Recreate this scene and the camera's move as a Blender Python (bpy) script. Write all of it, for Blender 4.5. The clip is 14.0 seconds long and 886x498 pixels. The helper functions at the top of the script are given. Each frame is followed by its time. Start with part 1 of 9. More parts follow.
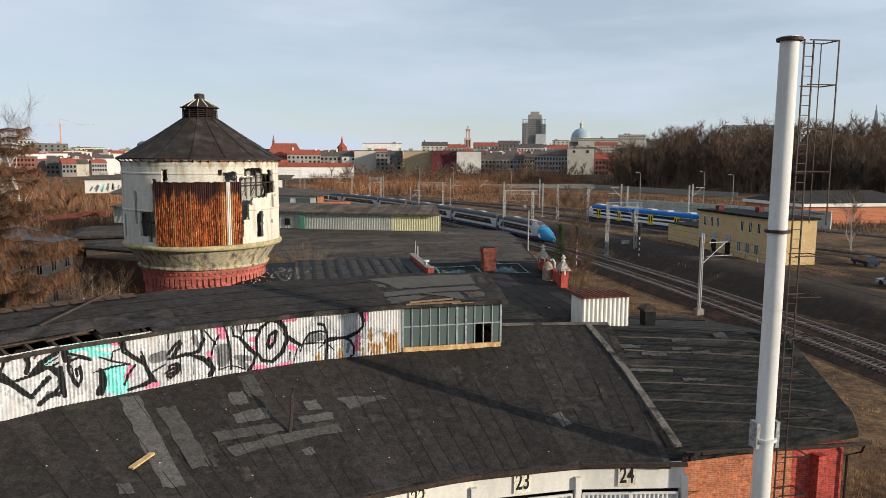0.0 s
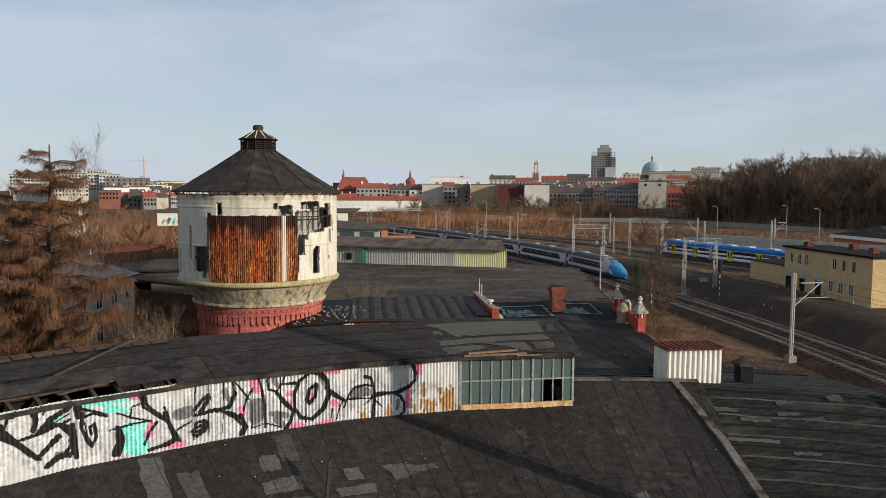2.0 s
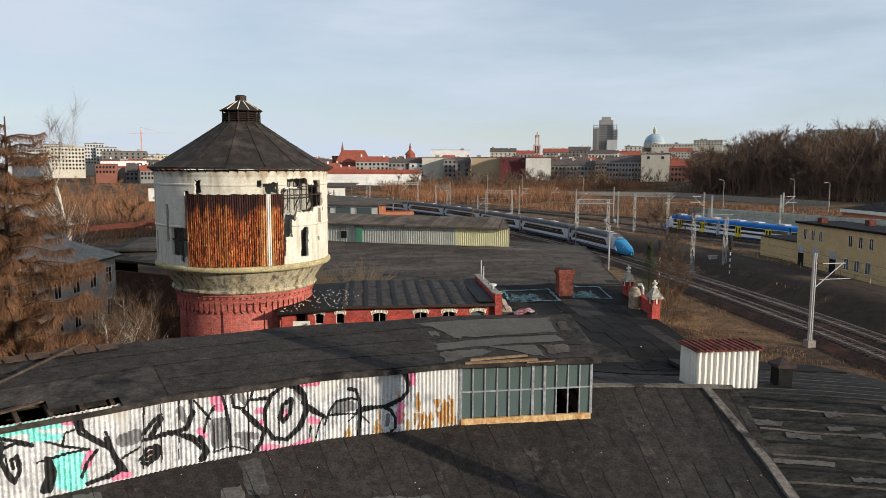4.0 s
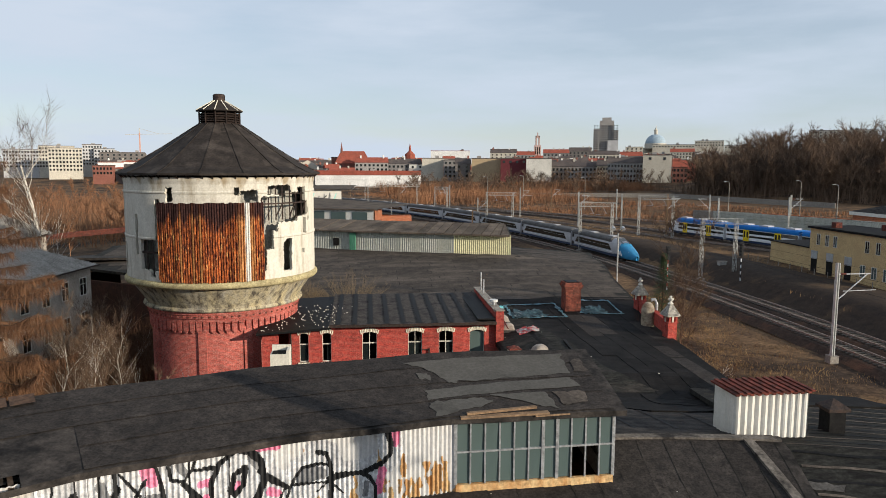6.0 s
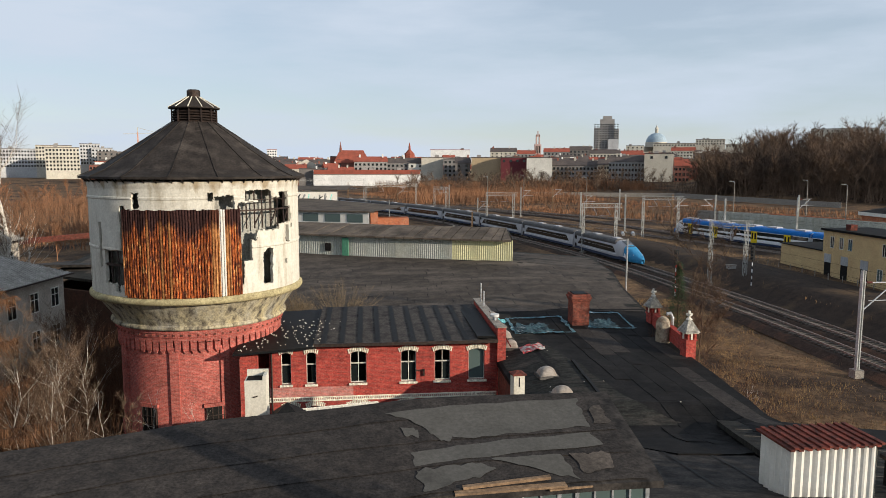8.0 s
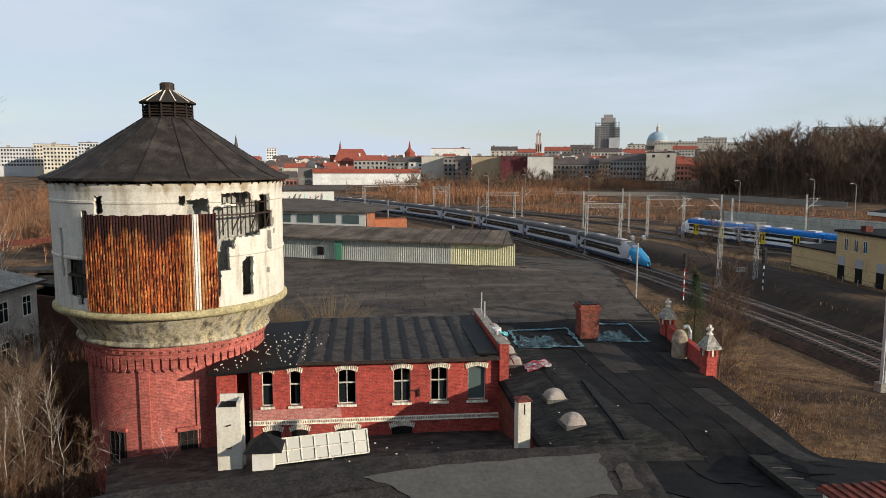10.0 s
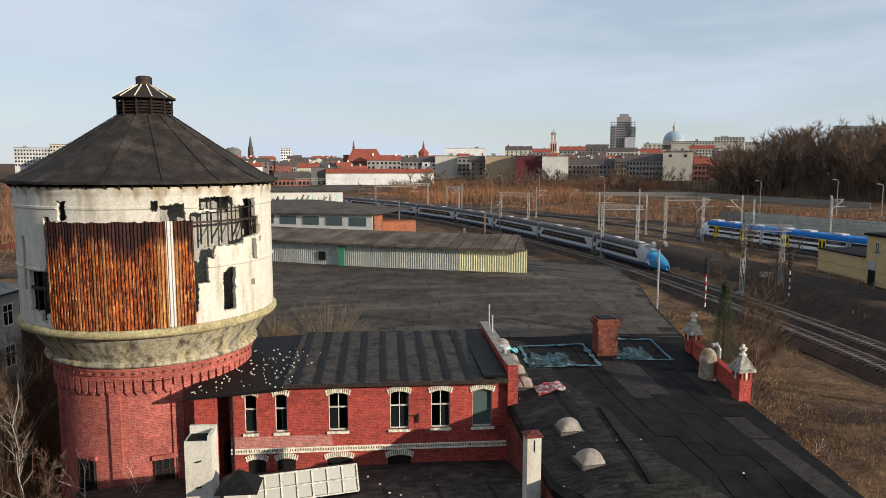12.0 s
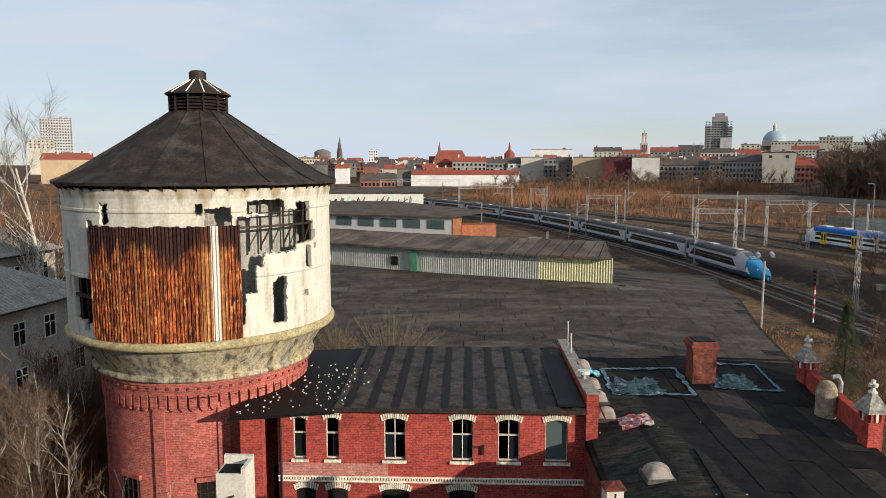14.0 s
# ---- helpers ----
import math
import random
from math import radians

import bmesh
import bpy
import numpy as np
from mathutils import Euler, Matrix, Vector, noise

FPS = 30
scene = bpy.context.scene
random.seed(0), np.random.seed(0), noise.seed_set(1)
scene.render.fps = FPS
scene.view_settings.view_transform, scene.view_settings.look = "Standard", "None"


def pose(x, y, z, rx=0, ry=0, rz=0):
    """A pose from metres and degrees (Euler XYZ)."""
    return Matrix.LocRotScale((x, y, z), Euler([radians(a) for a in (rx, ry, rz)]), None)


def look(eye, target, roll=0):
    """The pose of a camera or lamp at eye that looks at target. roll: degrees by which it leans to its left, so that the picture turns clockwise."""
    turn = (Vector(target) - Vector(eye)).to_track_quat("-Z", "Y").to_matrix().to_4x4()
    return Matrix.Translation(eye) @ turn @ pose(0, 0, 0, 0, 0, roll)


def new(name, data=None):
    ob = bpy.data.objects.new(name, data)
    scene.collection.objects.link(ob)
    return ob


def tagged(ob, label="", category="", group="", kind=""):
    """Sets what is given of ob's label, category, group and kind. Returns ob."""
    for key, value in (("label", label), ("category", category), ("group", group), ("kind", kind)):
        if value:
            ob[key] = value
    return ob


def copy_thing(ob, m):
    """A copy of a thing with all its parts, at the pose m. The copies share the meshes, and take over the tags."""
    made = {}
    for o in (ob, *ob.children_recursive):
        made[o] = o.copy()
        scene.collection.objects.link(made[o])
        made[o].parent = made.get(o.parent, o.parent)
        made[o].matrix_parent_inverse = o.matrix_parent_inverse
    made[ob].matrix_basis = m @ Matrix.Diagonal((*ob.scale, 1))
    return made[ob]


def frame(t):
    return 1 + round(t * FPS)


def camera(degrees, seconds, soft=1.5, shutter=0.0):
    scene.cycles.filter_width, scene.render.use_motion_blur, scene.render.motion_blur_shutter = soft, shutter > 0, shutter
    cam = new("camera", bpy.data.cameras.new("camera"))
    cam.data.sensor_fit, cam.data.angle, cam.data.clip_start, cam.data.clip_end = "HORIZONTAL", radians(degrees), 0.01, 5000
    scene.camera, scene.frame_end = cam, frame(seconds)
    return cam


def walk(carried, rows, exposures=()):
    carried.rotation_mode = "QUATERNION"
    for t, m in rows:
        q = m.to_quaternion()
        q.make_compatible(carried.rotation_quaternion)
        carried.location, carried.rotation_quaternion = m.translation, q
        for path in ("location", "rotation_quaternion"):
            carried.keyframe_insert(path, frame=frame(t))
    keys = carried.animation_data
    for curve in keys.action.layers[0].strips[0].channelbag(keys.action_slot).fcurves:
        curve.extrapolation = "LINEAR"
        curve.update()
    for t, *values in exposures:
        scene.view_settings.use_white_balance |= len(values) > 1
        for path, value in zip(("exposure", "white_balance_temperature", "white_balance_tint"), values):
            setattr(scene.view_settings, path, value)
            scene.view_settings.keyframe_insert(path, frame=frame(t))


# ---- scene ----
cam = camera(63.4, 14.0, soft=0.8)
METRES, EYE, TILT, LEAN, TURN = 28.0, 16.6, 0.0, 0.0, -11.6
ROWS = [
    (0.0, 0.0, 0.0, 0.0, 0.04, -7.21, -0.34),
    (0.5, 0.0035, 0.0325, -0.0004, 3.56, -7.25, -0.33),
    (1.0, 0.0049, 0.0641, -0.0007, 5.36, -3.33, -0.4),
    (1.5, 0.0047, 0.0992, -0.0014, 5.39, -3.3, -0.41),
    (2.0, 0.0043, 0.1329, -0.0018, 5.42, -4.59, -0.33),
    (2.5, 0.0021, 0.169, 0.0007, 5.43, -8.31, -0.27),
    (3.0, 0.0002, 0.2052, 0.0015, 5.44, -6.83, -0.27),
    (5.5, -0.0121, 0.399, 0.0142, 5.47, -6.7, -0.21),
    (6.0, -0.0115, 0.4374, 0.0157, 5.47, -6.68, -0.21),
    (6.5, -0.0135, 0.4768, 0.0184, 5.48, -6.66, -0.2),
    (7.0, -0.0147, 0.5144, 0.0207, 5.47, -6.65, -0.17),
    (7.5, -0.0158, 0.5524, 0.022, 5.48, -6.63, -0.14),
    (8.0, -0.0174, 0.5877, 0.0227, 5.47, -6.77, -0.14),
    (10.5, -0.0221, 0.755, 0.0271, 5.55, -6.88, -0.11),
    (11.0, -0.0196, 0.7886, 0.029, 5.8, -6.89, -0.1),
    (11.5, -0.0177, 0.8239, 0.0287, 6.17, -6.91, -0.1),
    (12.0, -0.0151, 0.8583, 0.027, 6.67, -6.89, -0.08),
    (12.5, -0.0123, 0.8937, 0.0255, 8.4, -6.87, -0.08),
    (13.0, -0.0109, 0.9271, 0.0247, 10.17, -6.85, -0.07),
    (13.5, -0.011, 0.9629, 0.0243, 11.99, -6.83, -0.04),
    (14.0, -0.0094, 0.9973, 0.0245, 13.52, -6.78, -0.06),
]
walk(cam, [(t, pose(0, 0, EYE, TILT, LEAN, TURN) @ pose(METRES * x, METRES * y, METRES * z, 90 + pitch, roll, yaw)) for t, x, y, z, yaw, pitch, roll in ROWS],
     [(0.0, 0.2), (0.5, 0.18), (1.0, 0.17), (1.5, 0.02), (2.0, 0.0), (2.5, 0.2), (3.0, 0.21), (14.0, 0.2)])

# ---- world and sun ----
SUN = Vector((0.806 * 0.966, -0.591 * 0.966, 0.259))
world = bpy.data.worlds.new("sky_world")
scene.world = world
world.use_nodes = True
wn, wl = world.node_tree.nodes, world.node_tree.links
wn.clear()
w_out, w_bg, w_sky = wn.new("ShaderNodeOutputWorld"), wn.new("ShaderNodeBackground"), wn.new("ShaderNodeTexSky")
w_sky.sky_type, w_sky.sun_disc = "NISHITA", False
w_sky.sun_elevation, w_sky.sun_rotation = radians(15), math.atan2(SUN.x, SUN.y)
w_sky.air_density, w_sky.dust_density, w_sky.ozone_density = 1.0, 0.2, 2.0
w_tc, w_map, w_noise, w_ramp, w_mix = (wn.new("ShaderNodeTexCoord"), wn.new("ShaderNodeMapping"), wn.new("ShaderNodeTexNoise"),
                                       wn.new("ShaderNodeValToRGB"), wn.new("ShaderNodeMix"))
w_map.inputs["Scale"].default_value = (1.6, 2.4, 9.0)
w_map.inputs["Rotation"].default_value = (0.12, 0.08, 0.3)
w_noise.inputs["Scale"].default_value, w_noise.inputs["Detail"].default_value, w_noise.inputs["Roughness"].default_value = 1.3, 7, 0.55
w_ramp.color_ramp.elements[0].position, w_ramp.color_ramp.elements[1].position = 0.38, 0.64
w_ramp.color_ramp.elements[0].color, w_ramp.color_ramp.elements[1].color = (0.56, 0.56, 0.56, 1), (1.0, 1.0, 1.0, 1)
w_mix.data_type = "RGBA"
w_mix.inputs["B"].default_value = (5.35, 6.1, 7.15, 1)
wl.new(w_tc.outputs["Generated"], w_map.inputs["Vector"])
wl.new(w_map.outputs["Vector"], w_noise.inputs["Vector"])
wl.new(w_noise.outputs["Fac"], w_ramp.inputs["Fac"])
wl.new(w_ramp.outputs["Color"], w_mix.inputs["Factor"])
wl.new(w_sky.outputs["Color"], w_mix.inputs["A"])
wl.new(w_mix.outputs["Result"], w_bg.inputs["Color"])
w_bg.inputs["Strength"].default_value = 0.10
wl.new(w_bg.outputs["Background"], w_out.inputs["Surface"])
sun = new("sun", bpy.data.lights.new("sun", "SUN"))
sun.data.energy, sun.data.angle, sun.data.color = 5.0, radians(0.6), (1.0, 0.89, 0.74)
sun.matrix_basis = look((60, -50, 60), tuple(Vector((60, -50, 60)) - SUN))


# ---- mesh and object helpers ----
class Geo:
    """A plain list of points and faces, with the shapes that the place needs."""

    def __init__(self):
        self.v, self.f = [], []

    def add(self, pts, faces):
        n = len(self.v)
        self.v += [tuple(p) for p in pts]
        self.f += [tuple(i + n for i in q) for q in faces]
        return self

    def quad(self, a, b, c, d):
        return self.add([a, b, c, d], [(0, 1, 2, 3)])

    def box(self, x0, y0, z0, x1, y1, z1, m=None):
        p = [(x, y, z) for z in (z0, z1) for x, y in ((x0, y0), (x1, y0), (x1, y1), (x0, y1))]
        if m is not None:
            p = [m @ Vector(q) for q in p]
        return self.add(p, [(3, 2, 1, 0), (4, 5, 6, 7), (0, 1, 5, 4), (1, 2, 6, 5), (2, 3, 7, 6), (3, 0, 4, 7)])

    def beam(self, a, b, w, h=None):
        """A square bar from a to b."""
        a, b = Vector(a), Vector(b)
        h = h or w
        d = (b - a).normalized()
        s = d.cross(Vector((0, 0, 1)))
        s = s.normalized() if s.length > 1e-4 else Vector((1, 0, 0))
        u = s.cross(d)
        s, u = s * w / 2, u * h / 2
        return self.add([a - s - u, a + s - u, a + s + u, a - s + u, b - s - u, b + s - u, b + s + u, b - s + u],
                        [(3, 2, 1, 0), (4, 5, 6, 7), (0, 1, 5, 4), (1, 2, 6, 5), (2, 3, 7, 6), (3, 0, 4, 7)])

    def tube(self, pts, radii, n=6, cap=True):
        """A round bar along pts; radii is one number or one a point."""
        pts = [Vector(p) for p in pts]
        if not isinstance(radii, (list, tuple)):
            radii = [radii] * len(pts)
        base = len(self.v)
        for i, p in enumerate(pts):
            d = (pts[min(i + 1, len(pts) - 1)] - pts[max(i - 1, 0)]).normalized()
            s = d.cross(Vector((0.13, 0.31, 0.94)) if abs(d.z) < 0.9 else Vector((1, 0.02, 0))).normalized()
            u = s.cross(d)
            self.v += [tuple(p + (s * math.cos(2 * math.pi * k / n) + u * math.sin(2 * math.pi * k / n)) * radii[i]) for k in range(n)]
        for i in range(len(pts) - 1):
            for k in range(n):
                a, b = base + i * n + k, base + i * n + (k + 1) % n
                self.f.append((a, a + n, b + n, b))
        if cap:
            self.f.append(tuple(base + k for k in range(n)))
            self.f.append(tuple(base + (len(pts) - 1) * n + k for k in reversed(range(n))))
        return self

    def lathe(self, cx, cy, profile, n=48, a0=0.0, a1=360.0, close=True):
        """Turn (radius, z) points round an upright line; angles from -y, towards +x."""
        full = abs(a1 - a0) > 359.9
        m = n if full else n + 1
        base = len(self.v)
        for r, z in profile:
            for k in range(m):
                a = radians(a0 + (a1 - a0) * k / n)
                self.v.append((cx + r * math.sin(a), cy - r * math.cos(a), z))
        for i in range(len(profile) - 1):
            for k in range(n):
                k2 = (k + 1) % m
                a, b = base + i * m + k, base + i * m + k2
                self.f.append((a, b, b + m, a + m))
        return self

    def prism(self, poly, z0, z1):
        """An upright block over a counter-clockwise outline."""
        n = len(poly)
        p = [(x, y, z0) for x, y in poly] + [(x, y, z1) for x, y in poly]
        return self.add(p, [tuple(reversed(range(n))), tuple(range(n, 2 * n))] + [(i, (i + 1) % n, n + (i + 1) % n, n + i) for i in range(n)])

    def moved(self, m):
        g = Geo()
        g.v = [tuple(m @ Vector(p)) for p in self.v]
        g.f = list(self.f)
        return g

    def join(self, g):
        return self.add(g.v, g.f)

    def mesh(self, name, material, origin=(0, 0, 0), smooth=False):
        me = bpy.data.meshes.new(name)
        o = origin
        me.from_pydata([(p[0] - o[0], p[1] - o[1], p[2] - o[2]) for p in self.v], [], self.f)
        if material is not None:
            me.materials.append(material)
        if smooth:
            for p in me.polygons:
                p.use_smooth = True
        me.validate()
        me.update()
        return me


ORIGIN = {}


def thing(name, loc=(0, 0, 0), label="", category="", group="", kind=""):
    """An Empty at a thing's base; parts under it are given in the world's metres."""
    ob = new(name)
    ob.empty_display_size = 0.2
    ob.location = loc
    ORIGIN[ob.name] = Vector(loc)
    return tagged(ob, label, category, group, kind)


def part(name, geo, material, parent, label="", smooth=False):
    o = ORIGIN[parent.name]
    ob = new(name, geo.mesh(name, material, o, smooth))
    ob.parent = parent
    ORIGIN[ob.name] = o
    return tagged(ob, label)


def single(name, geo, material, label="", category="", group="", kind="", loc=(0, 0, 0), smooth=False):
    ob = new(name, geo.mesh(name, material, loc, smooth))
    ob.location = loc
    ORIGIN[ob.name] = Vector(loc)
    return tagged(ob, label, category, group, kind)


def piece(name, mesh, m, parent):
    """One of many alike pieces on a shared mesh, at the world pose m."""
    ob = new(name, mesh)
    ob.parent = parent
    ob.matrix_basis = Matrix.Translation(-ORIGIN[parent.name]) @ m
    return ob


def rnd(a, b):
    return random.uniform(a, b)


# ---- materials ----
def mat(name, c1, c2=None, rough=0.85, scale=1.0, stretch=(1, 1, 1), detail=6, lo=0.35, hi=0.68, bump=0.0, bump_scale=20.0, metal=0.0,
        c3=None, s3=0.25, lo3=0.5, hi3=0.7, stretch3=(1, 1, 1), vary=0.0, spec=0.1, turn=0.0, grain=0.4, grain_scale=9.0, zfade=None):
    """A worn surface: two tones mixed by a fine noise, a third laid over by a coarse one, with relief."""
    m = bpy.data.materials.new(name)
    m.use_nodes = True
    n, l = m.node_tree.nodes, m.node_tree.links
    b = n["Principled BSDF"]
    b.inputs["Roughness"].default_value, b.inputs["Metallic"].default_value = rough, metal
    b.inputs["Specular IOR Level"].default_value = spec
    if c2 is None:
        c2 = tuple(c * 0.7 for c in c1)
    geo = n.new("ShaderNodeNewGeometry")

    def noise_ramp(sc, st, a, z, det):
        mp, nz, rp = n.new("ShaderNodeMapping"), n.new("ShaderNodeTexNoise"), n.new("ShaderNodeValToRGB")
        mp.inputs["Scale"].default_value = st
        mp.inputs["Rotation"].default_value = (0, 0, radians(turn))
        nz.inputs["Scale"].default_value, nz.inputs["Detail"].default_value, nz.inputs["Roughness"].default_value = sc, det, 0.62
        rp.color_ramp.elements[0].position, rp.color_ramp.elements[1].position = a, z
        l.new(geo.outputs["Position"], mp.inputs["Vector"])
        l.new(mp.outputs["Vector"], nz.inputs["Vector"])
        l.new(nz.outputs["Fac"], rp.inputs["Fac"])
        return nz, rp

    nz, rp = noise_ramp(scale, stretch, lo, hi, detail)
    rp.color_ramp.elements[0].color, rp.color_ramp.elements[1].color = (*c1, 1), (*c2, 1)
    colour = rp.outputs["Color"]
    if c3 is not None:
        nz3, rp3 = noise_ramp(s3, stretch3, lo3, hi3, 8)
        mx = n.new("ShaderNodeMix")
        mx.data_type = "RGBA"
        mx.inputs["B"].default_value = (*c3, 1)
        l.new(rp3.outputs["Color"], mx.inputs["Factor"])
        l.new(colour, mx.inputs["A"])
        colour = mx.outputs["Result"]
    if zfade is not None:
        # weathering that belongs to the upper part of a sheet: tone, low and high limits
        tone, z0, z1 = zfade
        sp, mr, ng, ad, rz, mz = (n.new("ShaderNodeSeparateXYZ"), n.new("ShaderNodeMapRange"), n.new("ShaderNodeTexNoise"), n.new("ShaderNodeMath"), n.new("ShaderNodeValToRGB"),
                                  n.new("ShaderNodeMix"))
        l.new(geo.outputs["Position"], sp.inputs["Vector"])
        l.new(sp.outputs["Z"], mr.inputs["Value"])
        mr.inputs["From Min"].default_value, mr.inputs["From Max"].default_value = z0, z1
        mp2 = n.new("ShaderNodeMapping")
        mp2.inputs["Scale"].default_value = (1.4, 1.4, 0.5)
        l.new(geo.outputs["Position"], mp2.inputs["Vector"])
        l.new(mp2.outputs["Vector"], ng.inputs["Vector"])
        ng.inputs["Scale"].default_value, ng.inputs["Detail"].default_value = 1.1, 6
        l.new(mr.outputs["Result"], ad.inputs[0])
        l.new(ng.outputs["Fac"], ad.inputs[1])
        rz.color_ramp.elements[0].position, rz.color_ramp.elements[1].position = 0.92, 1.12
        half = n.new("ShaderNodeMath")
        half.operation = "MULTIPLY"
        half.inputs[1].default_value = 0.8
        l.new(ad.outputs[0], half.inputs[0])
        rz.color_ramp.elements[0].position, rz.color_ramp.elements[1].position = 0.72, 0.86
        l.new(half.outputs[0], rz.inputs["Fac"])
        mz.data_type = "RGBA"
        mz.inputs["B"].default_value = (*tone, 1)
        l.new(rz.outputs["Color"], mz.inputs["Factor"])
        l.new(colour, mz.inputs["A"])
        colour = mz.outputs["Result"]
    if grain:
        gn, gm, gx = n.new("ShaderNodeTexNoise"), n.new("ShaderNodeMapRange"), n.new("ShaderNodeMix")
        gn.inputs["Scale"].default_value, gn.inputs["Detail"].default_value, gn.inputs["Roughness"].default_value = grain_scale, 6, 0.7
        gm.inputs["From Min"].default_value, gm.inputs["From Max"].default_value = 0.32, 0.68
        gm.inputs["To Min"].default_value, gm.inputs["To Max"].default_value = 1 - grain, 1 + grain
        gx.data_type, gx.blend_type = "RGBA", "MULTIPLY"
        gx.inputs["Factor"].default_value = 1.0
        l.new(geo.outputs["Position"], gn.inputs["Vector"])
        l.new(gn.outputs["Fac"], gm.inputs["Value"])
        l.new(colour, gx.inputs["A"])
        l.new(gm.outputs["Result"], gx.inputs["B"])
        colour = gx.outputs["Result"]
    if vary:
        oi, hs, ma = n.new("ShaderNodeObjectInfo"), n.new("ShaderNodeHueSaturation"), n.new("ShaderNodeMapRange")
        ma.inputs["To Min"].default_value, ma.inputs["To Max"].default_value = 1 - vary, 1 + vary
        l.new(oi.outputs["Random"], ma.inputs["Value"])
        l.new(ma.outputs["Result"], hs.inputs["Value"])
        l.new(colour, hs.inputs["Color"])
        colour = hs.outputs["Color"]
    l.new(colour, b.inputs["Base Color"])
    if bump:
        nb, bp = n.new("ShaderNodeTexNoise"), n.new("ShaderNodeBump")
        nb.inputs["Scale"].default_value, nb.inputs["Detail"].default_value = bump_scale, 5
        bp.inputs["Strength"].default_value, bp.inputs["Distance"].default_value = bump, 0.03
        l.new(geo.outputs["Position"], nb.inputs["Vector"])
        l.new(nb.outputs["Fac"], bp.inputs["Height"])
        l.new(bp.outputs["Normal"], b.inputs["Normal"])
    return m


def brick_mat(name, c1, c2, mortar, stain=None, cyl=None):
    """Brickwork in courses 7.5 cm high; cyl: the axis (x, y, radius) of a round wall."""
    m = mat(name, c1, c2, rough=0.9, scale=3.0, bump=0.25, bump_scale=30, c3=stain, s3=0.45, lo3=0.52, hi3=0.75)
    n, l = m.node_tree.nodes, m.node_tree.links
    b = n["Principled BSDF"]
    under = b.inputs["Base Color"].links[0].from_socket
    geo, sep, com, br, mx = (n.new("ShaderNodeNewGeometry"), n.new("ShaderNodeSeparateXYZ"), n.new("ShaderNodeCombineXYZ"),
                             n.new("ShaderNodeTexBrick"), n.new("ShaderNodeMix"))
    l.new(geo.outputs["Position"], sep.inputs["Vector"])
    if cyl:
        dx, dy, at, mu = (n.new("ShaderNodeMath") for _ in range(4))
        dx.operation, dy.operation, at.operation, mu.operation = "SUBTRACT", "SUBTRACT", "ARCTAN2", "MULTIPLY"
        dx.inputs[1].default_value, dy.inputs[1].default_value, mu.inputs[1].default_value = cyl
        l.new(sep.outputs["X"], dx.inputs[0]); l.new(sep.outputs["Y"], dy.inputs[0])
        l.new(dx.outputs[0], at.inputs[0]); l.new(dy.outputs[0], at.inputs[1]); l.new(at.outputs[0], mu.inputs[0])
        l.new(mu.outputs[0], com.inputs["X"])
    else:
        ad = n.new("ShaderNodeMath")
        l.new(sep.outputs["X"], ad.inputs[0]); l.new(sep.outputs["Y"], ad.inputs[1])
        l.new(ad.outputs[0], com.inputs["X"])
    l.new(sep.outputs["Z"], com.inputs["Y"])
    l.new(com.outputs[0], br.inputs["Vector"])
    br.inputs["Scale"].default_value, br.inputs["Mortar Size"].default_value = 1.0, 0.008
    br.inputs["Brick Width"].default_value, br.inputs["Row Height"].default_value = 0.26, 0.077
    br.inputs["Color1"].default_value, br.inputs["Color2"].default_value = (1.1, 1.05, 1.05, 1), (0.72, 0.75, 0.78, 1)
    br.inputs["Mortar"].default_value = tuple(a / max(c, 0.01) for a, c in zip(mortar, c1)) + (1,)
    mx.data_type, mx.blend_type = "RGBA", "MULTIPLY"
    mx.inputs["Factor"].default_value = 1.0
    l.new(under, mx.inputs["A"]); l.new(br.outputs["Color"], mx.inputs["B"])
    l.new(mx.outputs["Result"], b.inputs["Base Color"])
    return m


M = {}
M["felt"] = mat("roof_felt", (0.011, 0.0102, 0.0098), (0.054, 0.0465, 0.041), rough=0.8, scale=1.6, stretch=(1, 1, 1), bump=0.35, bump_scale=9,
                c3=(0.095, 0.081, 0.070), s3=0.9, lo3=0.54, hi3=0.80, stretch3=(1, 0.45, 1))
M["felt_new"] = mat("black_roof_felt", (0.005, 0.0047, 0.0046), (0.015, 0.0135, 0.0128), rough=0.8, scale=1.1, bump=0.25, bump_scale=7,
                    c3=(0.026, 0.023, 0.021), s3=0.6, lo3=0.58, hi3=0.85)
M["felt_brown"] = mat("weathered_roof_felt", (0.009, 0.0079, 0.0073), (0.033, 0.033, 0.028), rough=0.85, scale=1.8, stretch=(1, 3, 1), bump=0.4,
                      bump_scale=8, c3=(0.062, 0.052, 0.043), s3=0.7, lo3=0.54, hi3=0.76, stretch3=(0.6, 1.6, 1))
M["felt_patch"] = mat("grey_felt_patch", (0.062, 0.058, 0.054), (0.095, 0.088, 0.080), rough=0.8, scale=2.5, bump=0.25, bump_scale=14, vary=0.25)
M["felt_patch_dark"] = mat("grey_roof_felt", (0.040, 0.036, 0.034), (0.070, 0.062, 0.056), rough=0.85, scale=2.6, bump=0.4, bump_scale=12,
                           c3=(0.020, 0.018, 0.018), s3=1.1, lo3=0.5, hi3=0.66)
M["felt_grey"] = mat("grey_green_felt_sheet", (0.088, 0.083, 0.074), (0.070, 0.066, 0.058), rough=0.85, scale=1.2, grain=0.2, bump=0.15, bump_scale=6, c3=(0.05, 0.047, 0.042), s3=0.6, lo3=0.6, hi3=0.75)
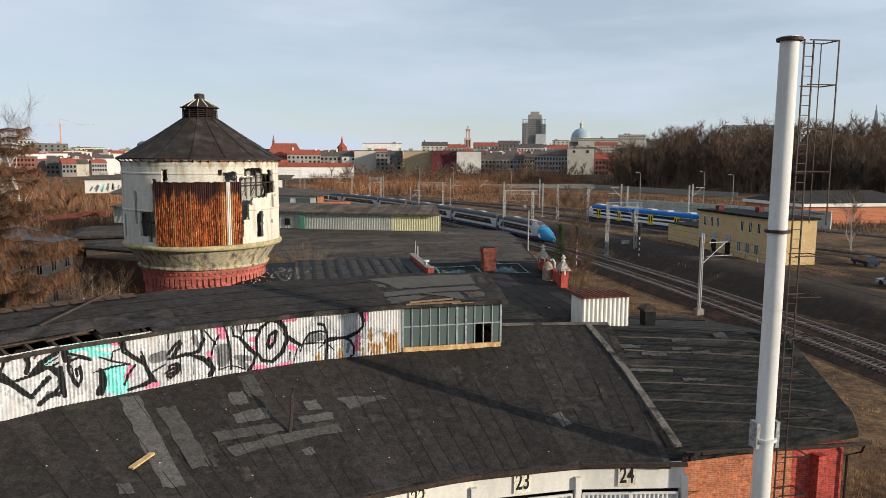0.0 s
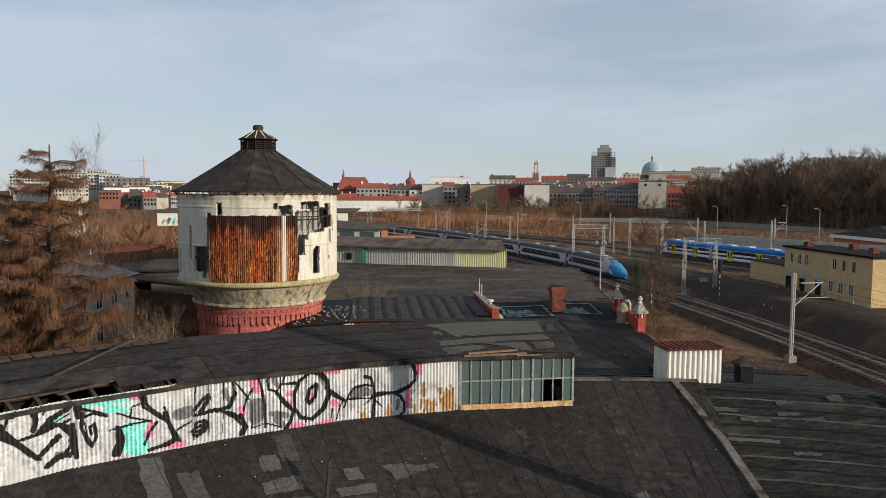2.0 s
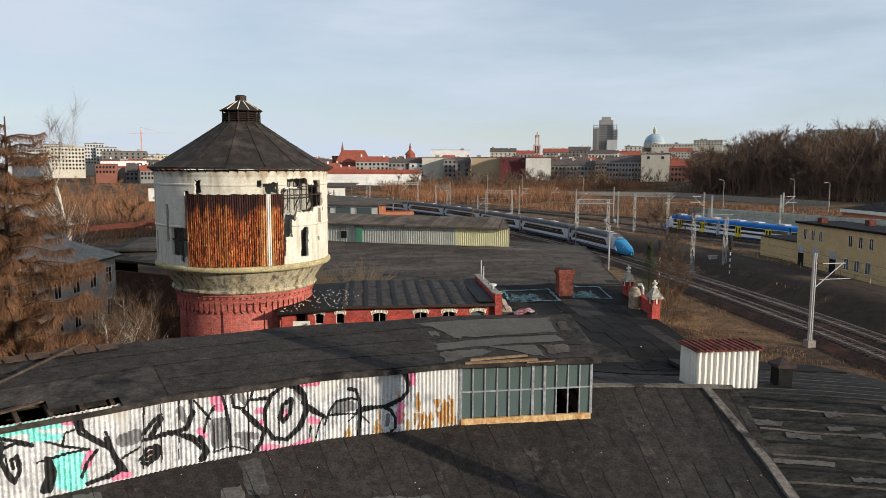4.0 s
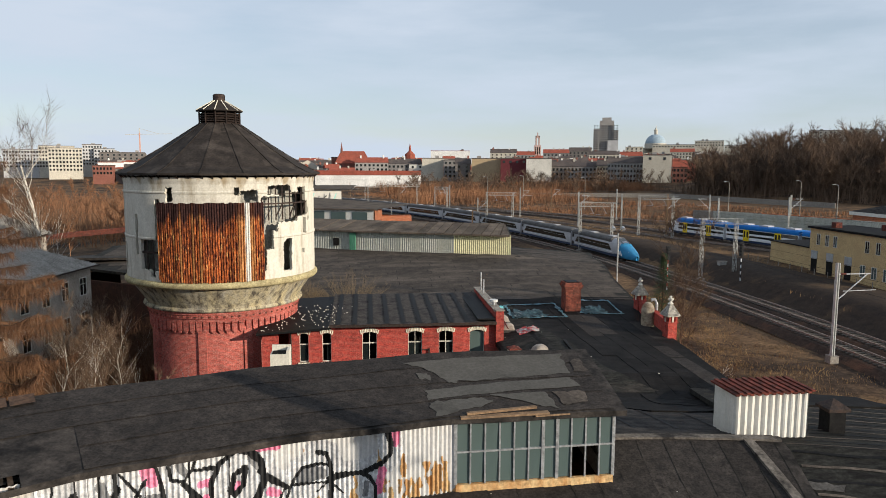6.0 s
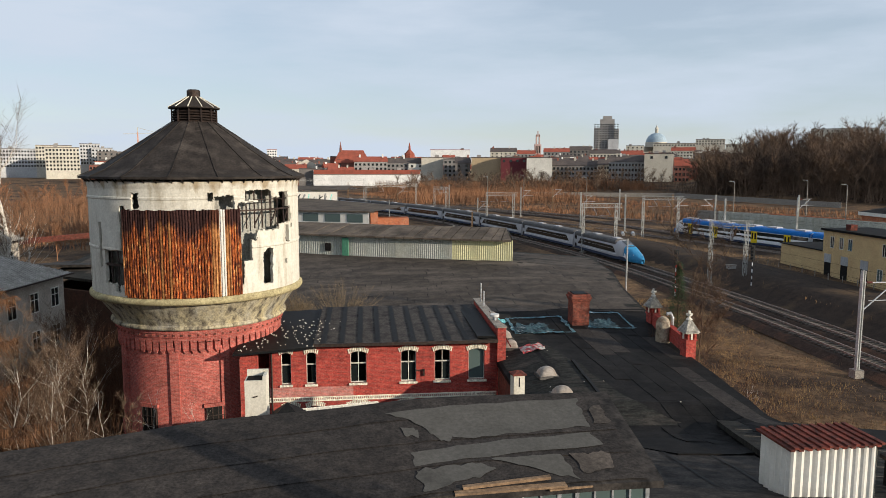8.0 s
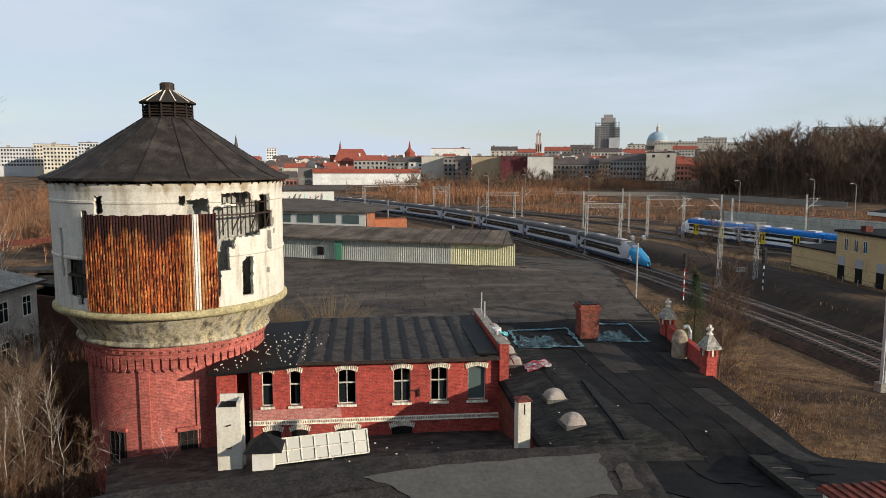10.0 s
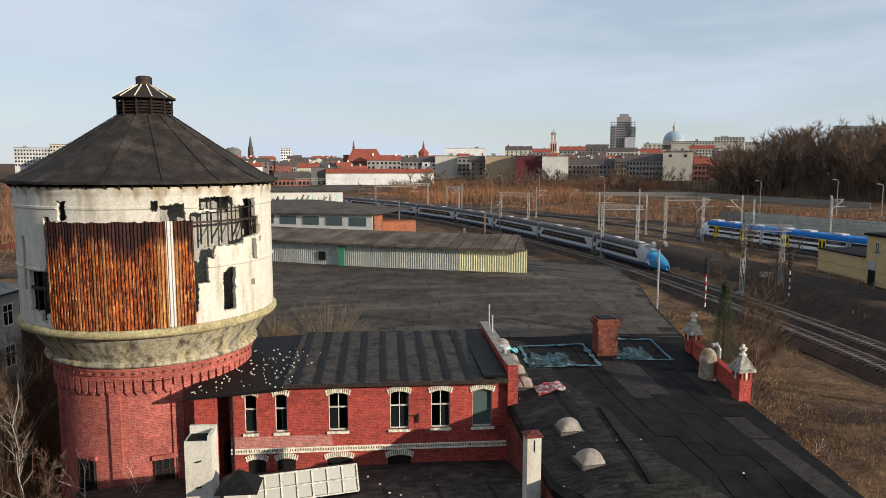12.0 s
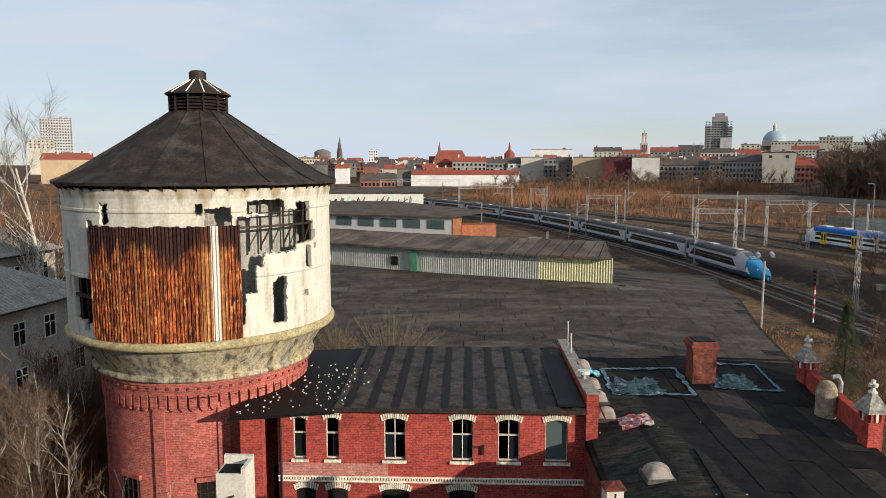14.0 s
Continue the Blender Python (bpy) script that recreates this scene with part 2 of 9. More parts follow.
M["felt_pale"] = mat("pale_worn_felt", (0.17, 0.15, 0.13), (0.08, 0.07, 0.06), rough=0.9, scale=2.0, bump=0.3, bump_scale=10, c3=(0.03, 0.027, 0.025), s3=0.9, lo3=0.5, hi3=0.62)
M["felt_scuff"] = mat("scuffed_felt", (0.030, 0.026, 0.023), (0.075, 0.064, 0.055), rough=0.85, scale=3.5, bump=0.3, bump_scale=10, c3=(0.022, 0.019, 0.018), s3=2.2, lo3=0.42, hi3=0.58)
M["felt_rust"] = mat("rust_brown_edging", (0.105, 0.062, 0.040), (0.045, 0.032, 0.026), rough=0.9, scale=2.5, bump=0.2)
# brighter copy of the brown felt, with sunlight put into its colour
M["felt_far"] = mat("sunlit_brown_felt", (0.135, 0.108, 0.084), (0.080, 0.064, 0.051), rough=0.9, scale=0.9, bump=0.3, bump_scale=6, c3=(0.045, 0.037, 0.031), s3=0.3, lo3=0.5, hi3=0.66, vary=0.2)
M["tar"] = mat("tar", (0.007, 0.007, 0.0075), (0.013, 0.0125, 0.012), rough=0.6, scale=4)
M["tower_roof"] = mat("tower_roof_felt", (0.020, 0.0165, 0.0145), (0.040, 0.033, 0.028), rough=0.75, scale=1.4, bump=0.3, bump_scale=10,
                      c3=(0.075, 0.062, 0.053), s3=0.7, lo3=0.54, hi3=0.78)
M["corr"] = mat("whitewashed_corrugated_sheet", (0.60, 0.59, 0.57), (0.40, 0.40, 0.40), rough=0.55, grain=0.12, scale=2.5, stretch=(1, 1, 0.35), bump=0.1,
                c3=(0.42, 0.30, 0.16), s3=0.35, lo3=0.60, hi3=0.78, metal=0.1)
M["corr_grey"] = mat("grey_corrugated_sheet", (0.42, 0.42, 0.36), (0.30, 0.31, 0.27), rough=0.6, scale=1.5, stretch=(1, 1, 0.3), c3=(0.25, 0.24, 0.17),
                     s3=0.4, lo3=0.5, hi3=0.8)
M["corr_cream"] = mat("cream_corrugated_sheet", (0.62, 0.58, 0.33), (0.50, 0.47, 0.28), rough=0.6, scale=1.5, stretch=(1, 1, 0.3))
M["rust"] = mat("rusted_sheet", (0.060, 0.018, 0.013), (0.42, 0.115, 0.032), rough=0.85, scale=5.0, stretch=(1.9, 1.9, 0.42), lo=0.43, hi=0.60, grain=0.5, grain_scale=8.0,
                zfade=((0.038, 0.018, 0.016), 11.8, 15.4), bump=0.3, bump_scale=25, c3=(0.50, 0.255, 0.095), s3=3.4, lo3=0.585, hi3=0.66, stretch3=(1.6, 1.6, 0.5), vary=0.35)
M["rust_gold"] = mat("golden_rust_sheet", (0.16, 0.052, 0.022), (0.50, 0.24, 0.085), rough=0.85, scale=3.4, stretch=(3.2, 3.2, 0.3), lo=0.36, hi=0.66, grain=0.5, grain_scale=6.0, zfade=((0.07, 0.028, 0.018), 12.2, 15.6), vary=0.25, bump=0.3, bump_scale=25)
M["rust_light"] = mat("pale_rust_sheet", (0.58, 0.42, 0.22), (0.42, 0.20, 0.07), rough=0.8, scale=2.0, stretch=(2, 2, 0.25), vary=0.2)
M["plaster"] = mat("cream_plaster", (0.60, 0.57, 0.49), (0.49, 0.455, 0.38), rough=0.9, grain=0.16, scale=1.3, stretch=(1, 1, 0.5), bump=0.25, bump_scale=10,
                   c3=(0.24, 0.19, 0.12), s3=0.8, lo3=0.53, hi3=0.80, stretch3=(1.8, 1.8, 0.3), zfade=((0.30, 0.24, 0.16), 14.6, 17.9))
M["plaster_stained"] = mat("stained_plaster", (0.44, 0.37, 0.22), (0.33, 0.31, 0.26), rough=0.9, scale=0.7, stretch=(2, 2, 0.25), bump=0.3, bump_scale=12,
                           c3=(0.085, 0.072, 0.058), s3=1.3, lo3=0.46, hi3=0.66, stretch3=(2, 2, 0.16))
M["ring"] = mat("mossy_concrete_ring", (0.42, 0.36, 0.20), (0.24, 0.20, 0.11), rough=0.95, scale=2.5, bump=0.4, bump_scale=14)
M["brick"] = brick_mat("red_brick", (0.44, 0.068, 0.050), (0.29, 0.044, 0.034), (0.36, 0.125, 0.10), stain=(0.15, 0.028, 0.023))
M["brick_round"] = brick_mat("red_brick_round_wall", (0.46, 0.115, 0.088), (0.33, 0.078, 0.060), (0.42, 0.20, 0.165), stain=(0.20, 0.05, 0.040), cyl=(-7.5, 61.9, 4.7))
M["brick_orange"] = brick_mat("orange_brick", (0.50, 0.17, 0.075), (0.38, 0.11, 0.05), (0.40, 0.28, 0.20), stain=(0.28, 0.08, 0.045))
# dark brick: soot on the chimney, painted shade on the annex side
M["brick_soot_shade"] = brick_mat("sooty_shaded_red_brick", (0.24, 0.066, 0.042), (0.12, 0.036, 0.025), (0.16, 0.09, 0.07), stain=(0.06, 0.03, 0.022))
M["tank_rust"] = mat("flaking_cream_tank", (0.42, 0.36, 0.27), (0.26, 0.20, 0.14), rough=0.85, scale=2.5, stretch=(2, 2, 0.4), c3=(0.13, 0.06, 0.03), s3=1.2, lo3=0.5, hi3=0.66, bump=0.2)
M["brick_white"] = mat("glazed_white_brick", (0.74, 0.70, 0.58), (0.58, 0.52, 0.40), rough=0.5, scale=6, vary=0.2)
M["wood_old"] = mat("rotten_boards", (0.26, 0.17, 0.10), (0.15, 0.10, 0.065), rough=0.9, scale=2, stretch=(1, 4, 4), bump=0.3)
M["white_paint"] = mat("worn_white_paint", (0.60, 0.57, 0.50), (0.34, 0.31, 0.26), rough=0.7, scale=5, lo=0.45, hi=0.75)
M["iron"] = mat("dark_iron", (0.035, 0.030, 0.028), (0.075, 0.05, 0.04), rough=0.6, scale=5, metal=0.5)
M["steel_white"] = mat("pale_steel_paint", (0.62, 0.62, 0.60), (0.48, 0.47, 0.45), rough=0.5, grain=0.06, scale=1.5, stretch=(1, 1, 0.2), c3=(0.36, 0.30, 0.24), s3=0.8, lo3=0.62,
                        hi3=0.8)
M["galv"] = mat("galvanised_steel", (0.45, 0.46, 0.47), (0.32, 0.33, 0.34), rough=0.45, scale=4, metal=0.6)
# near-black that puts the shade of interiors and openings into the colour
M["dark"] = mat("painted_interior_shade", (0.012, 0.011, 0.010), (0.02, 0.018, 0.016), rough=1.0)
M["tank"] = mat("grey_tank_boards", (0.34, 0.33, 0.29), (0.20, 0.19, 0.165), rough=0.9, scale=1.3, stretch=(3, 3, 0.3), bump=0.2)
M["black"] = mat("black_paint", (0.015, 0.015, 0.016), (0.03, 0.03, 0.03), rough=0.6, scale=5)
M["graf_grey"] = mat("silver_spray_paint", (0.46, 0.46, 0.46), (0.30, 0.30, 0.30), rough=0.5, scale=1.6, stretch=(1, 1, 0.4), metal=0.2)
M["graf_dark"] = mat("grey_spray_fade", (0.13, 0.13, 0.135), (0.24, 0.24, 0.24), rough=0.6, scale=1.6)
M["graf_pink"] = mat("pink_spray_paint", (0.72, 0.18, 0.30), (0.62, 0.26, 0.36), rough=0.6, scale=3)
M["graf_mint"] = mat("mint_spray_paint", (0.16, 0.62, 0.54), (0.30, 0.66, 0.60), rough=0.6, scale=3)


def glass_mat(name, tint, rough=0.08):
    m = bpy.data.materials.new(name)
    m.use_nodes = True
    b = m.node_tree.nodes["Principled BSDF"]
    b.inputs["Base Color"].default_value = (*tint, 1)
    b.inputs["Roughness"].default_value = rough
    b.inputs["Specular IOR Level"].default_value = 0.6
    return m


M["pane"] = glass_mat("dusty_green_glass", (0.075, 0.105, 0.100), 0.25)
M["pane_dark"] = glass_mat("dark_window_glass", (0.012, 0.016, 0.016), 0.06)
M["pane_milk"] = glass_mat("wired_milky_glass", (0.36, 0.35, 0.31), 0.3)
M["dome"] = mat("cloudy_plastic_dome", (0.33, 0.29, 0.25), (0.17, 0.14, 0.11), grain=0.15, rough=0.45, scale=3)
M["tarp"] = mat("blue_tarpaulin", (0.09, 0.20, 0.24), (0.03, 0.06, 0.072), rough=0.5, scale=2, c3=(0.32, 0.38, 0.40), s3=2.4, lo3=0.55, hi3=0.7)
M["tarp_dark"] = mat("dirty_blue_tarpaulin", (0.045, 0.085, 0.10), (0.015, 0.022, 0.026), rough=0.6, scale=1.6, c3=(0.22, 0.26, 0.27), s3=1.8, lo3=0.58, hi3=0.7)
M["slate"] = mat("pale_slates", (0.31, 0.29, 0.25), (0.18, 0.17, 0.15), rough=0.8, scale=5, vary=0.3)
M["grass"] = mat("dry_winter_grass", (0.165, 0.102, 0.054), (0.070, 0.043, 0.027), rough=1.0, scale=0.35, bump=0.9, bump_scale=5, c3=(0.038, 0.026, 0.019),
                 s3=0.07, lo3=0.46, hi3=0.60, grain=0.55, grain_scale=2.2)
M["ballast"] = mat("rusty_ballast", (0.062, 0.042, 0.031), (0.032, 0.024, 0.020), rough=1.0, scale=2.2, bump=0.8, bump_scale=12, c3=(0.125, 0.065, 0.040), s3=0.2)
M["rail"] = mat("worn_rail_steel", (0.30, 0.25, 0.22), (0.17, 0.12, 0.09), rough=0.45, scale=3, metal=0.3)
M["sleeper"] = mat("concrete_sleeper", (0.115, 0.10, 0.085), (0.06, 0.05, 0.043), rough=0.95, scale=4, vary=0.3)
M["concrete"] = mat("concrete", (0.28, 0.255, 0.22), (0.17, 0.15, 0.13), rough=0.95, scale=2, bump=0.2)
M["bark"] = mat("dark_bark", (0.045, 0.033, 0.026), (0.085, 0.06, 0.043), rough=1.0, scale=8)
M["birch"] = mat("birch_bark", (0.52, 0.48, 0.42), (0.26, 0.22, 0.18), rough=0.9, scale=5, lo=0.5, hi=0.62)
M["twig"] = mat("brown_twigs", (0.13, 0.085, 0.055), (0.085, 0.058, 0.042), rough=1.0, scale=3, vary=0.3)
M["larch"] = mat("larch_twigs", (0.185, 0.095, 0.050), (0.080, 0.044, 0.027), rough=1.0, scale=1.2, vary=0.2)
M["rusty_roof"] = mat("rust_red_sheet_roof", (0.17, 0.044, 0.030), (0.062, 0.024, 0.019), rough=0.7, scale=3, stretch=(1, 1, 1), lo=0.38, hi=0.62, vary=0.25)
M["fibre"] = mat("fibre_cement_roof", (0.34, 0.32, 0.29), (0.22, 0.205, 0.185), rough=0.9, scale=1.2, bump=0.2)
M["house_wall"] = mat("grey_plaster_house", (0.40, 0.35, 0.29), (0.28, 0.24, 0.20), rough=0.9, scale=0.8, bump=0.2)
M["yellow_wall"] = mat("ochre_plaster", (0.50, 0.37, 0.19), (0.42, 0.30, 0.155), rough=0.9, scale=0.7, bump=0.15)
# brown scrub, darkened in colour for the shade beside the tower
M["scrub_shaded"] = mat("shade_darkened_brown_scrub", (0.12, 0.062, 0.036), (0.055, 0.033, 0.022), rough=1.0, scale=0.8)
M["brush"] = mat("orange_brown_brush", (0.30, 0.145, 0.075), (0.19, 0.098, 0.055), rough=1.0, scale=0.08, c3=(0.13, 0.078, 0.05), s3=0.03, lo3=0.45, hi3=0.6)
M["grass_blade"] = mat("dry_grass_blades", (0.36, 0.235, 0.11), (0.17, 0.105, 0.055), rough=1.0, scale=0.35, c3=(0.085, 0.055, 0.034), s3=0.16, lo3=0.5, hi3=0.62)
M["twig_pale"] = mat("yellowish_twigs", (0.20, 0.15, 0.095), (0.13, 0.10, 0.065), rough=1.0, scale=2)
M["wood_far"] = mat("grey_brown_wood", (0.20, 0.135, 0.092), (0.095, 0.062, 0.044), rough=1.0, scale=0.05, c3=(0.06, 0.045, 0.036), s3=0.03, lo3=0.45, hi3=0.65)
M["felt_light"] = mat("sunbleached_roof_felt", (0.060, 0.050, 0.042), (0.105, 0.088, 0.073), rough=0.85, scale=1.2, c3=(0.035, 0.030, 0.026), s3=0.5, lo3=0.5, hi3=0.7, vary=0.25)
M["felt_strip"] = mat("felt_strip", (0.040, 0.034, 0.029), (0.080, 0.066, 0.055), rough=0.85, scale=1.1, bump=0.3, bump_scale=9, c3=(0.13, 0.107, 0.087), s3=0.35, lo3=0.50, hi3=0.74, stretch3=(0.5, 1.2, 1), vary=0.16)
M["felt_strip_dark"] = mat("dark_felt_strip", (0.021, 0.0185, 0.017), (0.040, 0.034, 0.030), rough=0.82, scale=3.2, bump=0.4, bump_scale=11, c3=(0.066, 0.056, 0.049), s3=1.7, lo3=0.54, hi3=0.86, vary=0.16, grain=0.5, grain_scale=14)
M["white_sheet"] = mat("white_painted_sheet", (0.63, 0.61, 0.56), (0.53, 0.51, 0.46), rough=0.6, grain=0.08, scale=2, stretch=(1, 1, 0.4), c3=(0.32, 0.20, 0.11), s3=0.7, lo3=0.66, hi3=0.8)

# ---- ground ----
def ground_height(x, y):
    d = math.hypot(x - 5, y - 40)
    h = noise.noise((x * 0.03, y * 0.03, 1.3)) * 0.35 + noise.noise((x * 0.12, y * 0.12, 7.7)) * 0.15 - 0.25
    xm = np.interp(y, [-60, 20, 83, 125, 148, 172, 198, 226, 256, 288, 368], [44, 48.3, 50.6, 48.6, 46.8, 41.8, 35.8, 27.7, 15, -1.5, -60])
    h += 1.6 * max(0.0, min(1.0, (x - float(xm) - 3.6) / 3.6))
    far = max(0.0, min(1.0, (d - 330) / 700))
    side = max(0.0, min(1.0, math.degrees(math.atan2(x - 5, max(y - 10, 1))) / 22 - 0.05))
    # the hill under the wood
    bearing = math.degrees(math.atan2(x - 5, max(y - 27, 1)))
    hill = min(14.0, 0.2 * max(0.0, (x - 160) * 0.841 + (y - 366) * 0.541)) * max(0.0, min(1.0, (bearing - 25) / 7))
    return h + far * (7 + 20 * side) + hill


g = Geo()
rings = [2.5 * k for k in range(61)] + [156, 163, 170, 178, 186, 195, 205, 215, 228, 245, 262, 280, 305, 330, 365, 400, 450, 500, 570, 650, 850, 1200, 1800, 2800, 4300]
NA = 300
for r in rings:
    for k in range(NA):
        a = 2 * math.pi * k / NA
        x, y = 10 + r * math.sin(a), 60 + r * math.cos(a)
        g.v.append((x, y, ground_height(x, y)))
for i in range(len(rings) - 1):
    for k in range(NA):
        a, b = i * NA + k, i * NA + (k + 1) % NA
        g.f.append((a, b, b + NA, a + NA))
single("ground", g, M["grass"], "dry winter grass and brown weeds on waste ground", "ground", kind="structure", smooth=True)

# ---- the fan-shaped engine shed ----
CX, CY = 8.3, 2.3


def polar(r, a, z):
    return (CX + r * math.sin(radians(a)), CY + r * math.cos(radians(a)), z)


def shed_z(r):
    return 8.45 - 0.235 * abs(r - 31.0)


def side_z(r):
    """The side shed falls more gently towards its back."""
    return shed_z(r) if r < 31 else 8.45 - 0.175 * (r - 31.0)


def ray_to_line(a, p, q):
    """Distance from the fan's centre, along the bearing a, to the line p-q."""
    d = Vector((math.sin(radians(a)), math.cos(radians(a))))
    e = Vector((q[0] - p[0], q[1] - p[1]))
    w = Vector((p[0] - CX, p[1] - CY))
    return (w.x * e.y - w.y * e.x) / (d.x * e.y - d.y * e.x)


BACK_R = 33.3
roundhouse = thing("roundhouse", (8.3, 22.5, 0), "derelict fan-shaped brick engine shed with tarred felt roofs", "engine shed")


def fan_roof(name, angles, rmin, rmax, material, label, n=10, lift=0.0, thick=0.22, zf=shed_z):
    g = Geo()
    rows = []
    for a in angles:
        r0, r1 = rmin(a), rmax(a)
        rows.append([(r0 + (r1 - r0) * k / n, a) for k in range(n + 1)])
    m = len(rows)

    def sag(r, a):
        x, y, _ = polar(r, a, 0)
        return 0.05 * noise.noise((x * 0.35, y * 0.35, 3.1))
    for layer in (0, -thick):
        for row in rows:
            for r, a in row:
                g.v.append(polar(r, a, zf(r) + lift + layer + sag(r, a)))
    N = n + 1
    off = m * N
    for i in range(m - 1):
        for k in range(n):
            a, b = i * N + k, (i + 1) * N + k
            g.f.append((a, b, b + 1, a + 1))
            g.f.append((off + a, off + a + 1, off + b + 1, off + b))
    for i in range(m - 1):
        for k in (0, n):
            a, b = i * N + k, (i + 1) * N + k
            g.f.append((a, off + a, off + b, b) if k == 0 else (a, b, off + b, off + a))
    for i in (0, m - 1):
        for k in range(n):
            a = i * N + k
            g.f.append((a, a + 1, off + a + 1, off + a))
    return part(name, g, material, roundhouse, label)


def steps(a, b, s):
    n = max(1, int(round(abs(b - a) / s)))
    return [a + (b - a) * k / n for k in range(n + 1)]


GATE_R = 20.6
fan_roof("front_roof", steps(-64, 1.7, 1.83), lambda a: GATE_R - 0.25, lambda a: 29.0, M["felt"], "black tarred felt slope with seams", n=10)
fan_roof("front_roof", steps(1.7, 12.9, 1.6), lambda a: GATE_R - 0.25, lambda a: BACK_R, M["felt"], "black tarred felt slope with seams", n=14)
fan_roof("side_roof", steps(12.9, 31.6, 1.7), lambda a: ray_to_line(a, (13.6, 22.6), (20.9, 22.2)) if a < 31.9 else 23.4,
         lambda a: min(44.2, ray_to_line(a, (20.9, 22.2), (26.6, 42.6))) if a > 24 else 44.2, M["felt_brown"], "weathered patched felt roof", n=16, lift=-0.16, zf=side_z)


def back_end(a):
    if a < -25:
        return 41.5
    if a < -18.5:
        return 37.0
    return min(56.5, ray_to_line(a, (-9, 56.9), (12, 56.9)))


fan_roof("back_roof", steps(-64, -25.5, 2.7), lambda a: BACK_R - 0.3, back_end, M["felt"], "dark felt slope", n=10)
fan_roof("back_roof", steps(-18.4, 12.9, 1.8), lambda a: BACK_R - 0.3, back_end, M["felt"], "dark felt slope behind the raised lantern", n=16)

# raised lantern: roof with a broken hole, and its corrugated front
CL_R, CL_Z0, CL_Z1 = 29.0, 8.0, 10.1
BAY = 9.1
bounds = [1.7 - BAY * k for k in range(8)]


def facet(a, r):
    """Radius at the bearing a of a straight-sided bay whose corners lie at r."""
    k = math.floor((1.7 - a) / BAY - 1e-6)
    mid = 1.7 - BAY * (k + 0.5)
    return r * math.cos(radians(BAY / 2)) / math.cos(radians(a - mid))


def lantern_z(s):
    return 10.16 + 0.62 * s


g = Geo()
angs = steps(2.3, 1.7 - BAY * 7, 1.137)
NS = 8
for layer in (0, -0.16):
    for a in angs:
        for k in range(NS + 1):
            s = k / NS
            r = 28.75 + s * (BACK_R - 28.75)
            x, y, _ = polar(r, a, 0)
            g.v.append(polar(facet(min(a, 1.69), r), a, lantern_z(s) + layer + 0.05 * noise.noise((x * 0.5, y * 0.5, 0.4))))
N = NS + 1
off = len(angs) * N
hole_cells = []
for i in range(len(angs) - 1):
    for k in range(NS):
        hole = -39.5 < angs[i] < -28.0 and k < 2 and not (k == 1 and angs[i] > -31)
        a, b = i * N + k, (i + 1) * N + k
        if hole:
            hole_cells.append((i, k))
            continue
        g.f.append((a, a + 1, b + 1, b))
        g.f.append((off + a, off + b, off + b + 1, off + a + 1))
    for k in (0, NS):
        a, b = i * N + k, (i + 1) * N + k
        g.f.append((a, b, off + b, off + a))
for k in range(NS):
    g.f.append((k, k + 1, off + k + 1, off + k))
lantern_roof = part("lantern_roof", g, M["felt"], roundhouse, "sagging tarred roof of the raised lantern, broken open at one end")
for a in steps(-39, -28.5, 1.6):
    part("rafter", Geo().beam(polar(28.9, a, 10.02), polar(31.2, a, 10.3), 0.11, 0.16), M["bark"], roundhouse, "bare dark rafter in the broken roof")
part("loose_board", Geo().beam(polar(29.9, -39, 10.24), polar(30.0, -32, 10.2), 0.16, 0.05), M["bark"], roundhouse)
part("loose_board", Geo().beam(polar(29.4, -35, 10.26), polar(30.4, -29, 10.34), 0.18, 0.05), M["bark"], roundhouse)
for i in range(len(angs) - 1):
    if angs[i] < -27 and random.random() < 0.85:
        g = Geo().add([polar(BACK_R - 0.75 + rnd(0, .2), angs[i], 10.80), polar(BACK_R - 0.75 + rnd(0, 0.2), angs[i + 1] + 0.1, 10.80), polar(BACK_R + 0.06, angs[i + 1] + 0.1, 10.85),
               polar(BACK_R + 0.06, angs[i], 10.85)], [(0, 1, 2, 3), (3, 2, 1, 0)])
        part("fascia_board", g, M["felt_rust"], roundhouse, "rusty brown edging on the back of the roof")


def corrugated(g, p, q, z0, z1, pitch=0.13, depth=0.03, slack=0.0):
    """A corrugated sheet from p to q, with its ends at uneven heights."""
    p, q = Vector(p), Vector(q)
    L = (q - p).length
    d = (q - p) / L
    nrm = Vector((d.y, -d.x))
    n = int(L / pitch * 4)
    base = len(g.v)
    for k in range(n + 1):
        s = L * k / n
        o = depth * math.sin(2 * math.pi * s / pitch)
        e = slack * noise.noise((math.floor(s / 0.8) * 3.7 + p.x, p.y, 0.5))
        c = p + d * s + nrm * o
        g.v += [(c.x, c.y, z0 + e), (c.x, c.y, z1 + e)]
    for k in range(n):
        a = base + 2 * k
        g.f.append((a, a + 2, a + 3, a + 1))


def wall_corner(k, r=CL_R):
    p = polar(r, bounds[k], 0)
    return Vector((p[0], p[1]))


for k in range(1, 7):
    p, q = wall_corner(k + 1), wall_corner(k)
    g = Geo()
    corrugated(g, p, q, CL_Z0 - 0.08, CL_Z1 + 0.03, slack=0.05)
    part("corrugated_wall", g, M["corr"], roundhouse, "whitewashed corrugated sheets covered in faded graffiti", smooth=True)
# glazed bay at the lantern's end
p, q = wall_corner(1), wall_corner(0)
L = (q - p).length
d = (q - p) / L
out = Vector((d.y, -d.x))


def on_wall(s, z, o=0.0, p=p, d=d, out=out):
    c = p + d * s + out * o
    return (c.x, c.y, z)


